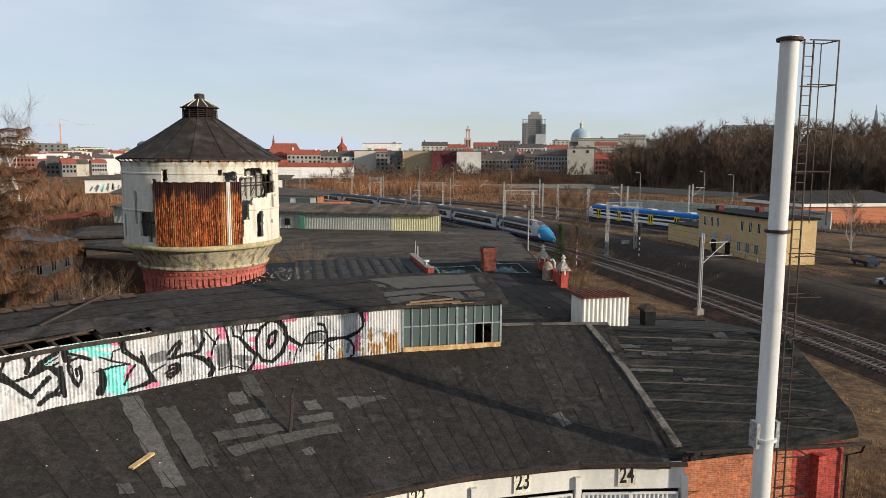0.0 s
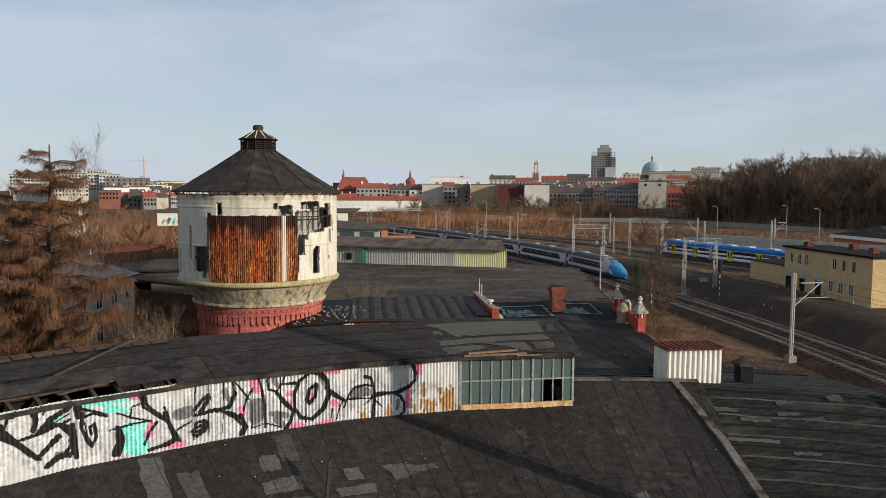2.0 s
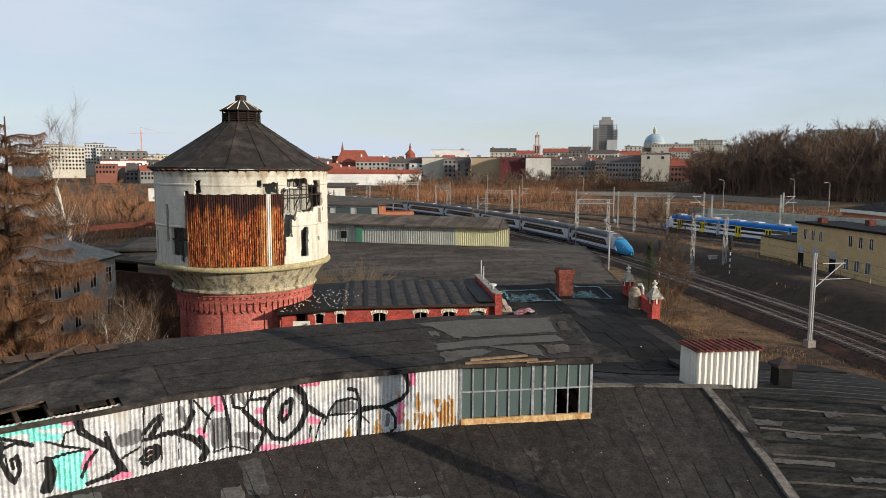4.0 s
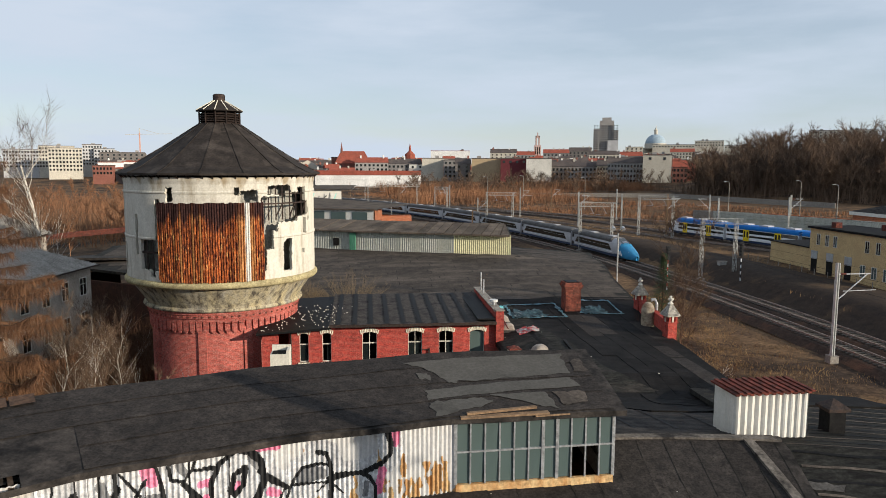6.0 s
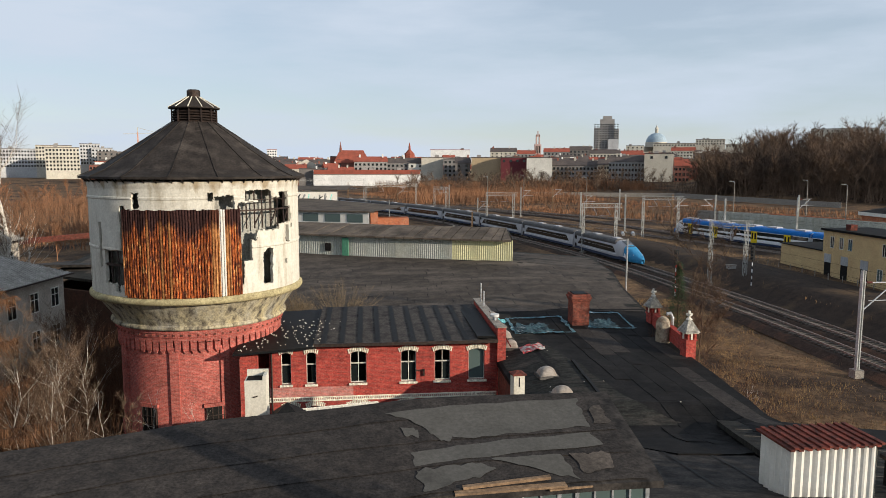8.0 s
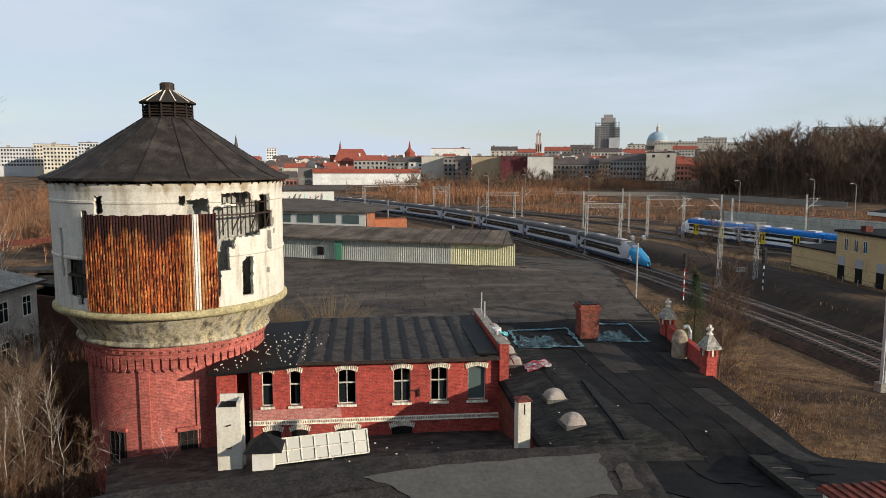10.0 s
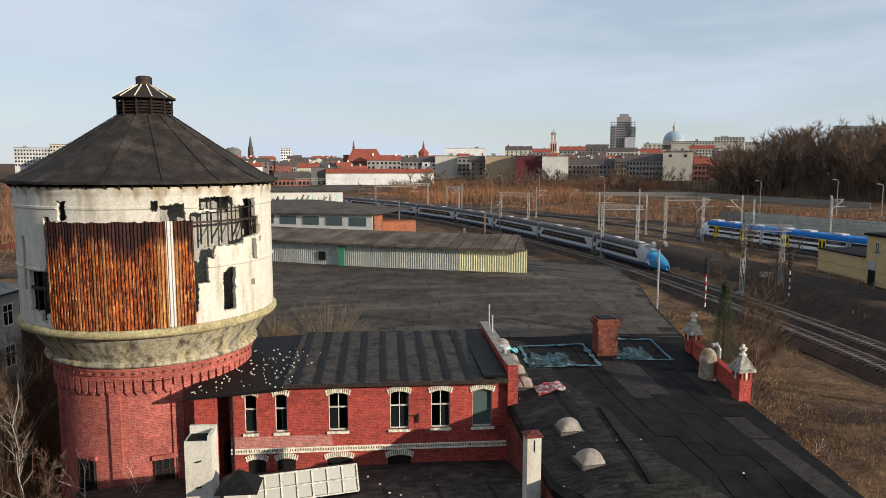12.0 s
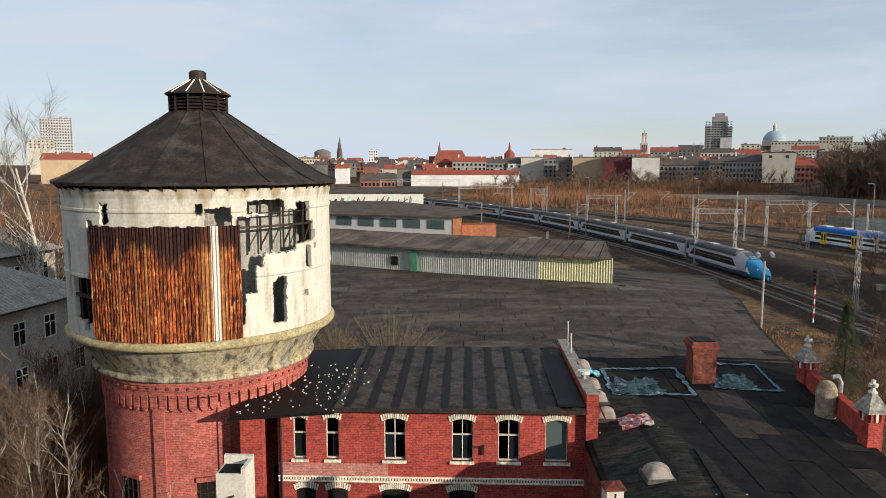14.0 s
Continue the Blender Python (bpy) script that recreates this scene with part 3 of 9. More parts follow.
glazing = part("glazing", Geo().beam(on_wall(0, CL_Z0 + 0.06, 0.03), on_wall(L, CL_Z0 + 0.06, 0.03), 0.12, 0.24), M["rust_light"], roundhouse,
               "rust-streaked sill of the glazed bay")
NP = 11
for i in range(NP):
    for j in range(2):
        s0, s1 = L * i / NP + 0.03, L * (i + 1) / NP - 0.03
        z0 = CL_Z0 + 0.2 + j * 0.93
        z1 = z0 + 0.90
        if j == 0 and i in (8, 9):
            continue
        g = Geo().add([on_wall(s0, z0, 0.0), on_wall(s1, z0, 0.0), on_wall(s1, z1, 0.015 * (i % 3)), on_wall(s0, z1, 0.01)], [(0, 1, 2, 3)])
        part("pane", g, M["pane"], glazing)
g = Geo()
for i in range(NP + 1):
    w = 0.09 if i in (0, 6, 7, NP) else 0.045
    g.beam(on_wall(L * i / NP, CL_Z0 + 0.15, 0.02), on_wall(L * i / NP, CL_Z1, 0.02), w, 0.06)
g.beam(on_wall(0, CL_Z0 + 1.11, 0.02), on_wall(L, CL_Z0 + 1.11, 0.02), 0.05, 0.05)
part("glazing_bar", g, M["galv"], glazing, "thin steel glazing bars")
g = Geo()
g.beam(on_wall(0.1, 10.17, 0.2), on_wall(2.6, 10.2, 0.22), 0.2, 0.05)
g.beam(on_wall(0.3, 10.24, 0.1), on_wall(2.3, 10.30, 0.0), 0.12, 0.06)
g.beam(on_wall(2.2, 10.14, 0.25), on_wall(3.2, 10.14, 0.2), 0.15, 0.04)
part("eaves_board", g, M["wood_old"], roundhouse, "broken eaves boards over the glazing")
# dark end and back walls under the lantern roof, and closing walls down to the ground
g = Geo()
a, b = polar(CL_R, 1.7, 0), polar(BACK_R - 0.2, 1.7, 0)
g.add([(a[0], a[1], 7.5), (b[0], b[1], 7.5), (b[0], b[1], 10.6), (a[0], a[1], 10.1)], [(0, 1, 2, 3)])
part("lantern_end_wall", g, M["corr_grey"], roundhouse)
# back wall in near-black, the lantern's inner shade as colour
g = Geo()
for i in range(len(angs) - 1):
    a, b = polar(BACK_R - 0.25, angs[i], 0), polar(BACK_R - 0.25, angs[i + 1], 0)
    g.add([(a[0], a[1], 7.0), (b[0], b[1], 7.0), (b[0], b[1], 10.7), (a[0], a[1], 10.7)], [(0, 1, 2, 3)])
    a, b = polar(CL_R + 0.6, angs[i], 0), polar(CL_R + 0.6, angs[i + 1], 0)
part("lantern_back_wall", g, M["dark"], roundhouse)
g = Geo()
for seq in ([polar(41.3, a, 0) for a in steps(-64, -25.5, 3)] + [polar(33.2, -25.5, 0)], [polar(33.2, -18.4, 0)] + [polar(back_end(-18.3) - 0.2, -18.4, 0)],
            [polar(36.8, -25.5, 0), polar(33.1, -25.4, 0), polar(33.1, -18.5, 0)]):
    for a, b in zip(seq, seq[1:]):
        ra, rb = math.hypot(a[0] - CX, a[1] - CY), math.hypot(b[0] - CX, b[1] - CY)
        g.add([(a[0], a[1], -0.5), (b[0], b[1], -0.5), (b[0], b[1], shed_z(rb) - 0.1), (a[0], a[1], shed_z(ra) - 0.1)], [(0, 1, 2, 3)])
part("outer_wall", g, M["brick"], roundhouse, "red brick outer wall")

# parapet between the fan and the side shed
g = Geo()
pp = [(13.52, 22.9), (13.74, 25.5), (13.98, 28.1), (14.04, 31.2), (14.05, 32.8)]
for a, b in zip(pp, pp[1:]):
    za, zb = (shed_z(math.hypot(q[0] - CX, q[1] - CY)) + 0.05 for q in (a, b))
    g.beam((a[0], a[1], za), (b[0], b[1], zb), 0.30, 0.12)
part("parapet", g, M["felt_pale"], roundhouse, "low felt-covered ridge between the roofs")
for a, b in zip(steps(2.4, 12.6, 1.0), steps(2.4, 12.6, 1.0)[1:]):
    part("ridge_strip", Geo().beam(polar(31.0, a, shed_z(31.0) + 0.05), polar(31.0, b, shed_z(31.0) + 0.05), 0.32, 0.07), M["felt_pale"], roundhouse, "pale worn strip along the ridge")

# gates
gate_edges = [14.4 - 10.7 * k for k in range(8)]


def gate_wall(k):
    a, b = polar(GATE_R, gate_edges[k + 1], 0), polar(GATE_R, gate_edges[k], 0)
    return Vector((a[0], a[1])), Vector((b[0], b[1]))


def number_text(txt, m, size, parent):
    cu = bpy.data.curves.new("number", "FONT")
    cu.body, cu.size, cu.align_x, cu.align_y, cu.extrude = txt, size, "CENTER", "CENTER", 0.004
    cu.offset = 0.012
    me = bpy.data.meshes.new_from_object(bpy.data.objects.new("number", cu))
    me.materials.append(M["black"])
    ob = new("number", me)
    ob.parent = parent
    ob.matrix_basis = Matrix.Translation(-ORIGIN[parent.name]) @ m
    ORIGIN[ob.name] = ORIGIN[parent.name]
    return ob


for k in range(7):
    p, q = gate_wall(k)
    L = (q - p).length
    d = (q - p) / L
    out = Vector((d.y, -d.x))

    def at(s, z, o=0.0, p=p, d=d, out=out):
        c = p + d * s + out * o
        return (c.x, c.y, z)
    g = Geo()
    top = shed_z(GATE_R) - 0.22
    g.add([at(0, 4.9), at(L, 4.9), at(L, top), at(0, top), at(0, 4.9, -0.3), at(L, 4.9, -0.3), at(L, top, -0.3), at(0, top, -0.3)],
          [(0, 1, 2, 3), (5, 4, 7, 6), (1, 0, 4, 5), (3, 2, 6, 7)])
    lintel = part("gate_lintel", g, M["white_sheet"], roundhouse, "flaking whitewashed boards over the gate")
    g = Geo()
    part("gate_post", Geo().beam(at(L, 0, 0.0), at(L, 5.4, 0.0), 0.22, 0.3), M["white_sheet"], roundhouse)
    for h in (0, 1):
        g = Geo()
        s0, s1 = 0.2 + h * (L - 0.4) / 2, 0.2 + (h + 1) * (L - 0.4) / 2 - 0.04
        a, b = at(s0, 0, 0.03), at(s1, 0, 0.03)
        corrugated(g, (a[0], a[1]), (b[0], b[1]), 0.1, 4.75, pitch=0.16)
        leaf = part("gate_leaf", g, M["corr"], roundhouse, "pale corrugated gate leaf", smooth=True)
        g = Geo()
        for u, v in (((s0, 0.1), (s0, 4.8)), ((s1, 0.1), (s1, 4.8)), ((s0, 4.78), (s1, 4.78)), ((s0, 2.4), (s1, 2.4))):
            g.beam(at(u[0], u[1], 0.09), at(v[0], v[1], 0.09), 0.07)
        part("gate_frame", g, M["steel_white"], leaf)
    m = Matrix(((d.x, 0, out.x, 0), (d.y, 0, out.y, 0), (0, 1, 0, 0), (0, 0, 0, 1)))
    sx = L * 0.46
    c = at(sx, 5.42, 0.05)
    g = Geo().box(-0.32, -0.40, -0.01, 0.32, 0.40, 0.01, Matrix.Translation(c) @ m)
    plate = part("number_plate", g, M["brick_white"], roundhouse, "white plate with a black track number")
    number_text(str(24 - k), Matrix.Translation(at(sx, 5.42, 0.064)) @ m @ Matrix.Diagonal((0.80, 1.3, 1, 1)), 0.66, plate)
    g = Geo()
    g.beam(at(0, top + 0.12, 0.28), at(L, top + 0.12, 0.28), 0.12, 0.14)
    part("gutter", g, M["iron"], roundhouse, "rusty eaves gutter")
# side shed's brick front and flank
g = Geo()
FL, FR, FB = (13.75, 23.0), (20.6, 22.6), (26.9, 43.0)


def wall_slab(g, p, q, z0, z1, t=0.38):
    p, q = Vector(p), Vector(q)
    d = (q - p).normalized()
    n = Vector((-d.y, d.x)) * t
    return g.prism([tuple(p), tuple(q), tuple(q + n), tuple(p + n)], z0, z1)


wall_slab(g, FL, (18.2, 22.75), 0, 5.95)
part("brick_wall", g, M["brick_orange"], roundhouse, "orange brick front wall")
g = Geo()
wall_slab(g, (18.2, 22.75), (20.3, 22.6), 0, 5.95)
wall_slab(g, (19.0, 22.3), (19.35, 22.3), 0, 5.6, 0.5)
wall_slab(g, (20.3, 22.6), FB, 0, 5.4)
part("brick_wall", g, M["brick"], roundhouse, "red painted brick wall with a pier")
g = Geo()
g.beam((13.6, 22.45, 6.08), (20.95, 22.05, 6.08), 0.14, 0.12)
g.tube([(20.75, 22.1, 6.0), (20.75, 22.2, 5.7), (20.35, 22.45, 5.5), (20.35, 22.45, 0.2)], 0.05, 6)
part("gutter", g, M["iron"], roundhouse, "rusty gutter with a downpipe")

# ---- shack on the roof ----
def corr_block(name, cx, cy, z0, w, dpt, h, rot, wall, roof, label):
    t = thing(name, (cx, cy, z0), label, "shack")
    m = pose(cx, cy, 0, 0, 0, rot)
    cs = [m @ Vector(p) for p in ((-w / 2, -dpt / 2, 0), (w / 2, -dpt / 2, 0), (w / 2, dpt / 2, 0), (-w / 2, dpt / 2, 0))]
    for i in range(4):
        g = Geo()
        corrugated(g, cs[i].xy, cs[(i + 1) % 4].xy, z0, z0 + h, pitch=0.24, depth=0.035, slack=0.02)
        part("wall_panel", g, wall, t, smooth=False)
    n = 22
    for k in range(n):
        u0, u1 = -w / 2 - 0.12 + (w + 0.24) * k / n, -w / 2 - 0.12 + (w + 0.24) * (k + 1) / n
        zz = 0.05 if k % 2 else 0.0
        g = Geo().box(u0, -dpt / 2 - 0.15, z0 + h + zz, u1, dpt / 2 + 0.1, z0 + h + 0.06 + zz, m)
        part("roof_sheet", g, roof, t, "rust-red roof sheet")
    return t


corr_block("roof_shack", 15.5, 34.5, 8.0, 2.6, 1.4, 1.56, 2, M["white_sheet"], M["rusty_roof"], "white corrugated metal shack with a rusty roof")
t = thing("vent_stack", (18.4, 34.9, 7.5), "short black square vent stack on the felt roof", "vent")
g = Geo().box(18.15, 34.6, 7.0, 18.75, 35.2, 8.55)
part("shaft", g, M["tar"], t)
part("cap", Geo().box(18.05, 34.5, 8.55, 18.85, 35.3, 8.66).add([(18.05, 34.5, 8.66), (18.85, 34.5, 8.66), (18.85, 35.3, 8.66), (18.05, 35.3, 8.66), (18.45, 34.9, 8.95)],
     [(0, 1, 4), (1, 2, 4), (2, 3, 4), (3, 0, 4)]), M["iron"], t)

# ---- steel chimney with a ladder ----
t = thing("steel_chimney", (15.5, 20.8, 0), "tall pale steel chimney with a caged ladder", "chimney")
part("shaft", Geo().tube([(15.5, 20.8, z) for z in (0, 5, 9.5, 14.3, 20.5)], [0.32, 0.31, 0.305, 0.30, 0.29], 24, cap=False), M["steel_white"], t, smooth=True)
for z in (14.3, 20.42, 7.2):
    part("flange", Geo().lathe(15.5, 20.8, [(0.28, z - 0.06), (0.40, z - 0.06), (0.40, z + 0.04), (0.28, z + 0.04)], 24), M["iron"] if z > 7.5 else M["steel_white"], t)
part("bracket", Geo().box(15.06, 20.6, 6.9, 15.19, 21.0, 7.8).box(15.81, 20.6, 6.9, 15.94, 21.0, 7.8), M["galv"], t)
lad = part("ladder", Geo().beam((16.0, 20.75, 0.5), (16.0, 20.75, 20.45), 0.04).beam((16.34, 20.75, 0.5), (16.34, 20.75, 20.45), 0.04), M["iron"], t)
for i in range(62):
    z = 1.0 + i * 0.31
    part("rung", Geo().beam((16.0, 20.75, z), (16.34, 20.75, z), 0.022), M["iron"], lad)
for i in range(12):
    z = 5.2 + i * 1.38
    part("cage_hoop", Geo().beam((16.0, 20.5, z), (16.98, 20.4, z), 0.035).beam((16.98, 20.4, z), (16.98, 21.1, z), 0.035).beam((16.98, 21.1, z), (16.2, 21.1, z), 0.035), M["iron"], lad)
part("cage_bar", Geo().beam((16.98, 20.4, 14.5), (16.98, 20.4, 20.4), 0.035).beam((16.9, 21.1, 14.5), (16.9, 21.1, 20.4), 0.025), M["iron"], lad)

# ---- water tower ----
TX, TY = -7.5, 61.9
tower = thing("water_tower", (TX, TY, 0), "derelict round water tower with peeling plaster tank and conical black roof", "water tower")
part("brick_shaft", Geo().lathe(TX, TY, [(4.85, -0.5), (4.8, 1.6), (4.7, 1.7), (4.7, 7.4)], 72), M["brick_round"], tower, "faded red brick shaft", smooth=True)
part("brick_cornice", Geo().lathe(TX, TY, [(4.7, 7.28), (4.84, 7.28), (4.84, 7.46), (4.92, 7.48), (4.92, 7.72), (5.0, 7.74), (5.0, 7.92), (4.7, 7.93)], 72), M["brick_round"], tower)
# corbel band: broad brick piers with narrow round-headed slots, stepped at the foot
pier = Geo().box(-0.155, -0.05, 6.70, 0.155, 0.2, 7.30).box(-0.165, -0.05, 7.16, 0.165, 0.2, 7.20).box(-0.18, -0.052, 7.20, 0.18, 0.2, 7.30)
pier.box(-0.10, -0.035, 6.62, 0.10, 0.2, 6.70).box(-0.05, -0.02, 6.54, 0.05, 0.2, 6.62)
pier = pier.mesh("corbel", M["brick_round"])
for k in range(70):
    piece("corbel", pier, pose(TX, TY, 0, 0, 0, k * 360 / 70 + 1.7) @ Matrix.Translation((0, -4.80, 0)), tower)
dent = Geo().box(-0.05, -0.04, 7.56, 0.05, 0.1, 7.66).mesh("dentil", M["brick_soot_shade"])
for k in range(70):
    piece("dentil", dent, pose(TX, TY, 0, 0, 0, k * 360 / 70) @ Matrix.Translation((0, -4.93, 0)), tower)
for a in (-6.5, 27, -52):
    part("pilaster", Geo().box(-0.26, -4.80, 0, 0.26, -4.5, 6.9, pose(TX, TY, 0, 0, 0, a)), M["brick_round"], tower)
# lower ring, flared underside, upper ring
part("lower_ring", Geo().lathe(TX, TY, [(4.85, 7.90), (5.14, 7.93), (5.20, 8.02), (5.16, 8.12), (4.98, 8.20), (4.9, 8.22)], 72), M["plaster_stained"], tower, smooth=True)
g = Geo()
n1, n2 = 96, 6
for j in range(n2 + 1):
    s = j / n2
    for k in range(n1):
        a = 2 * math.pi * k / n1
        r = 4.98 + 0.92 * s ** 1.15 + 0.03 * noise.noise((k * 0.4, s * 3, 0))
        g.v.append((TX + r * math.sin(a), TY - r * math.cos(a), 8.12 + 1.43 * s))
for j in range(n2):
    for k in range(n1):
        a, b = j * n1 + k, j * n1 + (k + 1) % n1
        g.f.append((a, b, b + n1, a + n1))
part("flared_underside", g, M["plaster_stained"], tower, "streaked plaster underside of the tank", smooth=True)
part("upper_ring", Geo().lathe(TX, TY, [(5.7, 9.5), (6.16, 9.54), (6.25, 9.66), (6.25, 9.82), (6.1, 9.96), (5.8, 9.98)], 96), M["ring"], tower,
     "mossy projecting ring under the tank", smooth=True)
# the drum's skin with its broken holes
HOLES = [(33.2, 36.2, 11.7, 13.9), (36.0, 60.0, 13.45, 13.95), (-21.0, -16.6, 14.80, 15.66), (-41.5, -27.5, 10.6, 12.5), (-29.0, -25.5, 14.2, 14.95), (-29, -27, 12.5, 14.4), (17.7, 20.2, 15.2, 15.65), (20.7, 31.0, 14.6, 15.5),
         (33.0, 45.0, 13.75, 15.1), (45, 64.0, 13.9, 15.3), (37.0, 53.8, 15.2, 15.75), (60.5, 69.6, 14.6, 15.62), (60, 72, 13.75, 14.75), (32.0, 40.5, 11.8, 13.6),
         (40, 43.5, 12.9, 13.5), (31.0, 35.5, 10.5, 11.8), (47.3, 54.0, 10.35, 12.25), (50, 54.5, 11.3, 12.4), (66.3, 70.2, 12.6, 13.6), (64.5, 67.5, 11.35, 11.6), (-47, -44, 11.5, 14.0),
         (100, 108, 10.4, 12.2), (130, 150, 13, 15), (-34, -30, 10.2, 10.8), (70, 74, 13.9, 14.3), (57, 60, 13.5, 13.9), (72.5, 75, 13.4, 13.7), (-66, -62, 10.4, 12.2)]


def in_hole(a, z):
    a2 = a + 0.7 * noise.noise((a * 0.35, z * 2.1, 5.0)) + 0.6 * noise.noise((a * 1.3, z * 5.1, 9.0)) + 0.35 * noise.noise((a * 3.1, z * 11.0, 3.0))
    z2 = z + 0.10 * noise.noise((a * 0.5, z * 3.0, 2.0)) + 0.05 * noise.noise((a * 1.7, z * 7.0, 4.0))
    return any(h[0] < a2 < h[1] and h[2] < z2 < h[3] for h in HOLES)


DR = 6.08
g = Geo()
da, dz = 0.4, 0.045
na, nz = 900, 140
z_base = 9.95


def drum_r(z):
    r = DR
    if z > 15.85:
        r += 0.05 * min(1, (z - 15.85) / 0.2)
    if abs(z - 15.35) < 0.05 or abs(z - 12.55) < 0.07:
        r += 0.045
    return r


index = {}


def drum_pt(k, j, layer):
    key = (k % na, j, layer)
    if key not in index:
        a = radians(-180 + (k % na) * da)
        z = z_base + j * dz
        r = drum_r(z) - 0.2 * layer
        index[key] = len(g.v)
        g.v.append((TX + r * math.sin(a), TY - r * math.cos(a), z))
    return index[key]


solid = [[not in_hole(-180 + (k + 0.5) * da, z_base + (j + 0.5) * dz) for j in range(nz)] for k in range(na)]
for k in range(na):
    for j in range(nz):
        if not solid[k][j]:
            continue
        p = [drum_pt(k, j, 0), drum_pt(k + 1, j, 0), drum_pt(k + 1, j + 1, 0), drum_pt(k, j + 1, 0)]
        if all(solid[(k + u) % na][min(nz - 1, max(0, j + v))] for u in (-5, -2, 0, 2, 5) for v in (-4, -1, 0, 1, 4)):
            g.f.append(tuple(p))
            continue
        q = [drum_pt(k, j, 1), drum_pt(k + 1, j, 1), drum_pt(k + 1, j + 1, 1), drum_pt(k, j + 1, 1)]
        g.f.append(tuple(p))
        g.f.append(tuple(reversed(q)))
        for (dk, dj, i0, i1) in ((-1, 0, 3, 0), (1, 0, 1, 2), (0, -1, 0, 1), (0, 1, 2, 3)):
            jj = j + dj
            if jj < 0 or jj >= nz or not solid[(k + dk) % na][jj]:
                g.f.append((p[i1], p[i0], q[i0], q[i1]))
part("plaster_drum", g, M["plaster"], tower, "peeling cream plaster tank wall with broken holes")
part("tank", Geo().lathe(TX, TY, [(5.05, 9.6), (5.05, 15.9)], 64), M["tank"], tower, "grey inner tank wall seen through the holes")
# black sheet that paints the shade at the tank's foot
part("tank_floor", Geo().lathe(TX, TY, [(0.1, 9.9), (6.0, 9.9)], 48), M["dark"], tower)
# frame of bars across the large gap


def drum_at(a, z, r=5.98):
    return (TX + r * math.sin(radians(a)), TY - r * math.cos(radians(a)), z)


def lath(p, q, w):
    part("lath", Geo().beam(p, q, w), M["iron"], tower)


for a in (33.5, 38, 43, 48, 54, 60, 66, 71):
    lath(drum_at(a, 13.6), drum_at(a, 15.75), 0.07)
for z in (14.62, 15.2):
    for a in range(32, 73, 4):
        lath(drum_at(a, z), drum_at(a + 4, z), 0.09 if z < 15 else 0.05)
for a in (43, 54, 66):
    lath(drum_at(a, 13.8), drum_at(a + 5, 14.6), 0.06)
for a in (-37, -32):
    lath(drum_at(a, 10.4), drum_at(a, 12.6), 0.06)
for a in (-41, -37, -33):
    lath(drum_at(a, 11.7), drum_at(a + 4.2, 11.7), 0.14)
# rusted cladding, one sheet after another
NRS = 44
for k in range(NRS):
    a0 = -27.0 + (34.0 + 27.0) * k / NRS
    a1 = -27.0 + (34.0 + 27.0) * (k + 1) / NRS
    g = Geo()
    zt, zb = 14.74 + rnd(-0.03, 0.04), 9.95 + rnd(-0.02, 0.03)
    if -27 <= a0 < -26:
        zb += 0.1
    pr = [(a0, 6.14), (a0 + (a1 - a0) * 0.28, 6.14), (a0 + (a1 - a0) * 0.40, 6.20), (a0 + (a1 - a0) * 0.80, 6.20), (a0 + (a1 - a0) * 0.92, 6.14), (a1, 6.14)]
    for (b0, r0), (b1, r1) in zip(pr, pr[1:]):
        g.add([drum_at(b0, zb, r0), drum_at(b1, zb, r1), drum_at(b1, zt, r1), drum_at(b0, zt, r0)], [(0, 1, 2, 3)])
    stripe = 22.5 < (a0 + a1) / 2 < 25.6
    tint = M["white_sheet"] if stripe else M["rust_gold"] if random.random() < 0.16 or 20 < a0 < 22.4 else M["rust"]
    part("cladding_sheet", g, tint, tower, "pale unrusted strip of sheet" if stripe else "")
# roof
g = Geo()
n = 16
prof = [(6.47, 16.50), (6.2, 16.60), (5.6, 16.88), (3.4, 18.28), (1.33, 19.68)]
for layer, dzz in ((0, 0.0), (1, -0.12)):
    for r, z in prof:
        for k in range(96):
            a = 2 * math.pi * k / 96
            # flat panels between sixteen hips
            seg = 2 * math.pi / n
            rr = r * math.cos(seg / 2) / math.cos((a % seg) - seg / 2) * 1.01
            g.v.append((TX + rr * math.sin(a), TY - rr * math.cos(a), z + dzz + 0.02 * noise.noise((k * 0.5, r * 2, 3))))
for layer in (0, 1):
    o = layer * len(prof) * 96
    for i in range(len(prof) - 1):
        for k in range(96):
            a, b = o + i * 96 + k, o + i * 96 + (k + 1) % 96
            g.f.append((a, b, b + 96, a + 96) if layer == 0 else (b, a, a + 96, b + 96))
for k in range(96):
    a, b = k, (k + 1) % 96
    g.f.append((a, a + 5 * 96, b + 5 * 96, b))
cone = part("conical_roof", g, M["tower_roof"], tower, "conical roof of weathered black felt")
for k in range(n):
    a = radians(k * 360 / n)
    g = Geo()
    pts = [(TX + r * 1.012 * math.sin(a), TY - r * 1.012 * math.cos(a), z + 0.02) for r, z in prof]
    for p, q in zip(pts, pts[1:]):
        g.beam(p, q, 0.05, 0.035)
    part("hip_seam", g, M["tower_roof"], cone)
for k in range(60):
    a = radians(k * 6 + rnd(-1, 1))
    part("eaves_bracket", Geo().beam((TX + 6.05 * math.sin(a), TY - 6.05 * math.cos(a), 16.12), (TX + 6.4 * math.sin(a), TY - 6.4 * math.cos(a), 16.42), 0.05), M["iron"], tower)
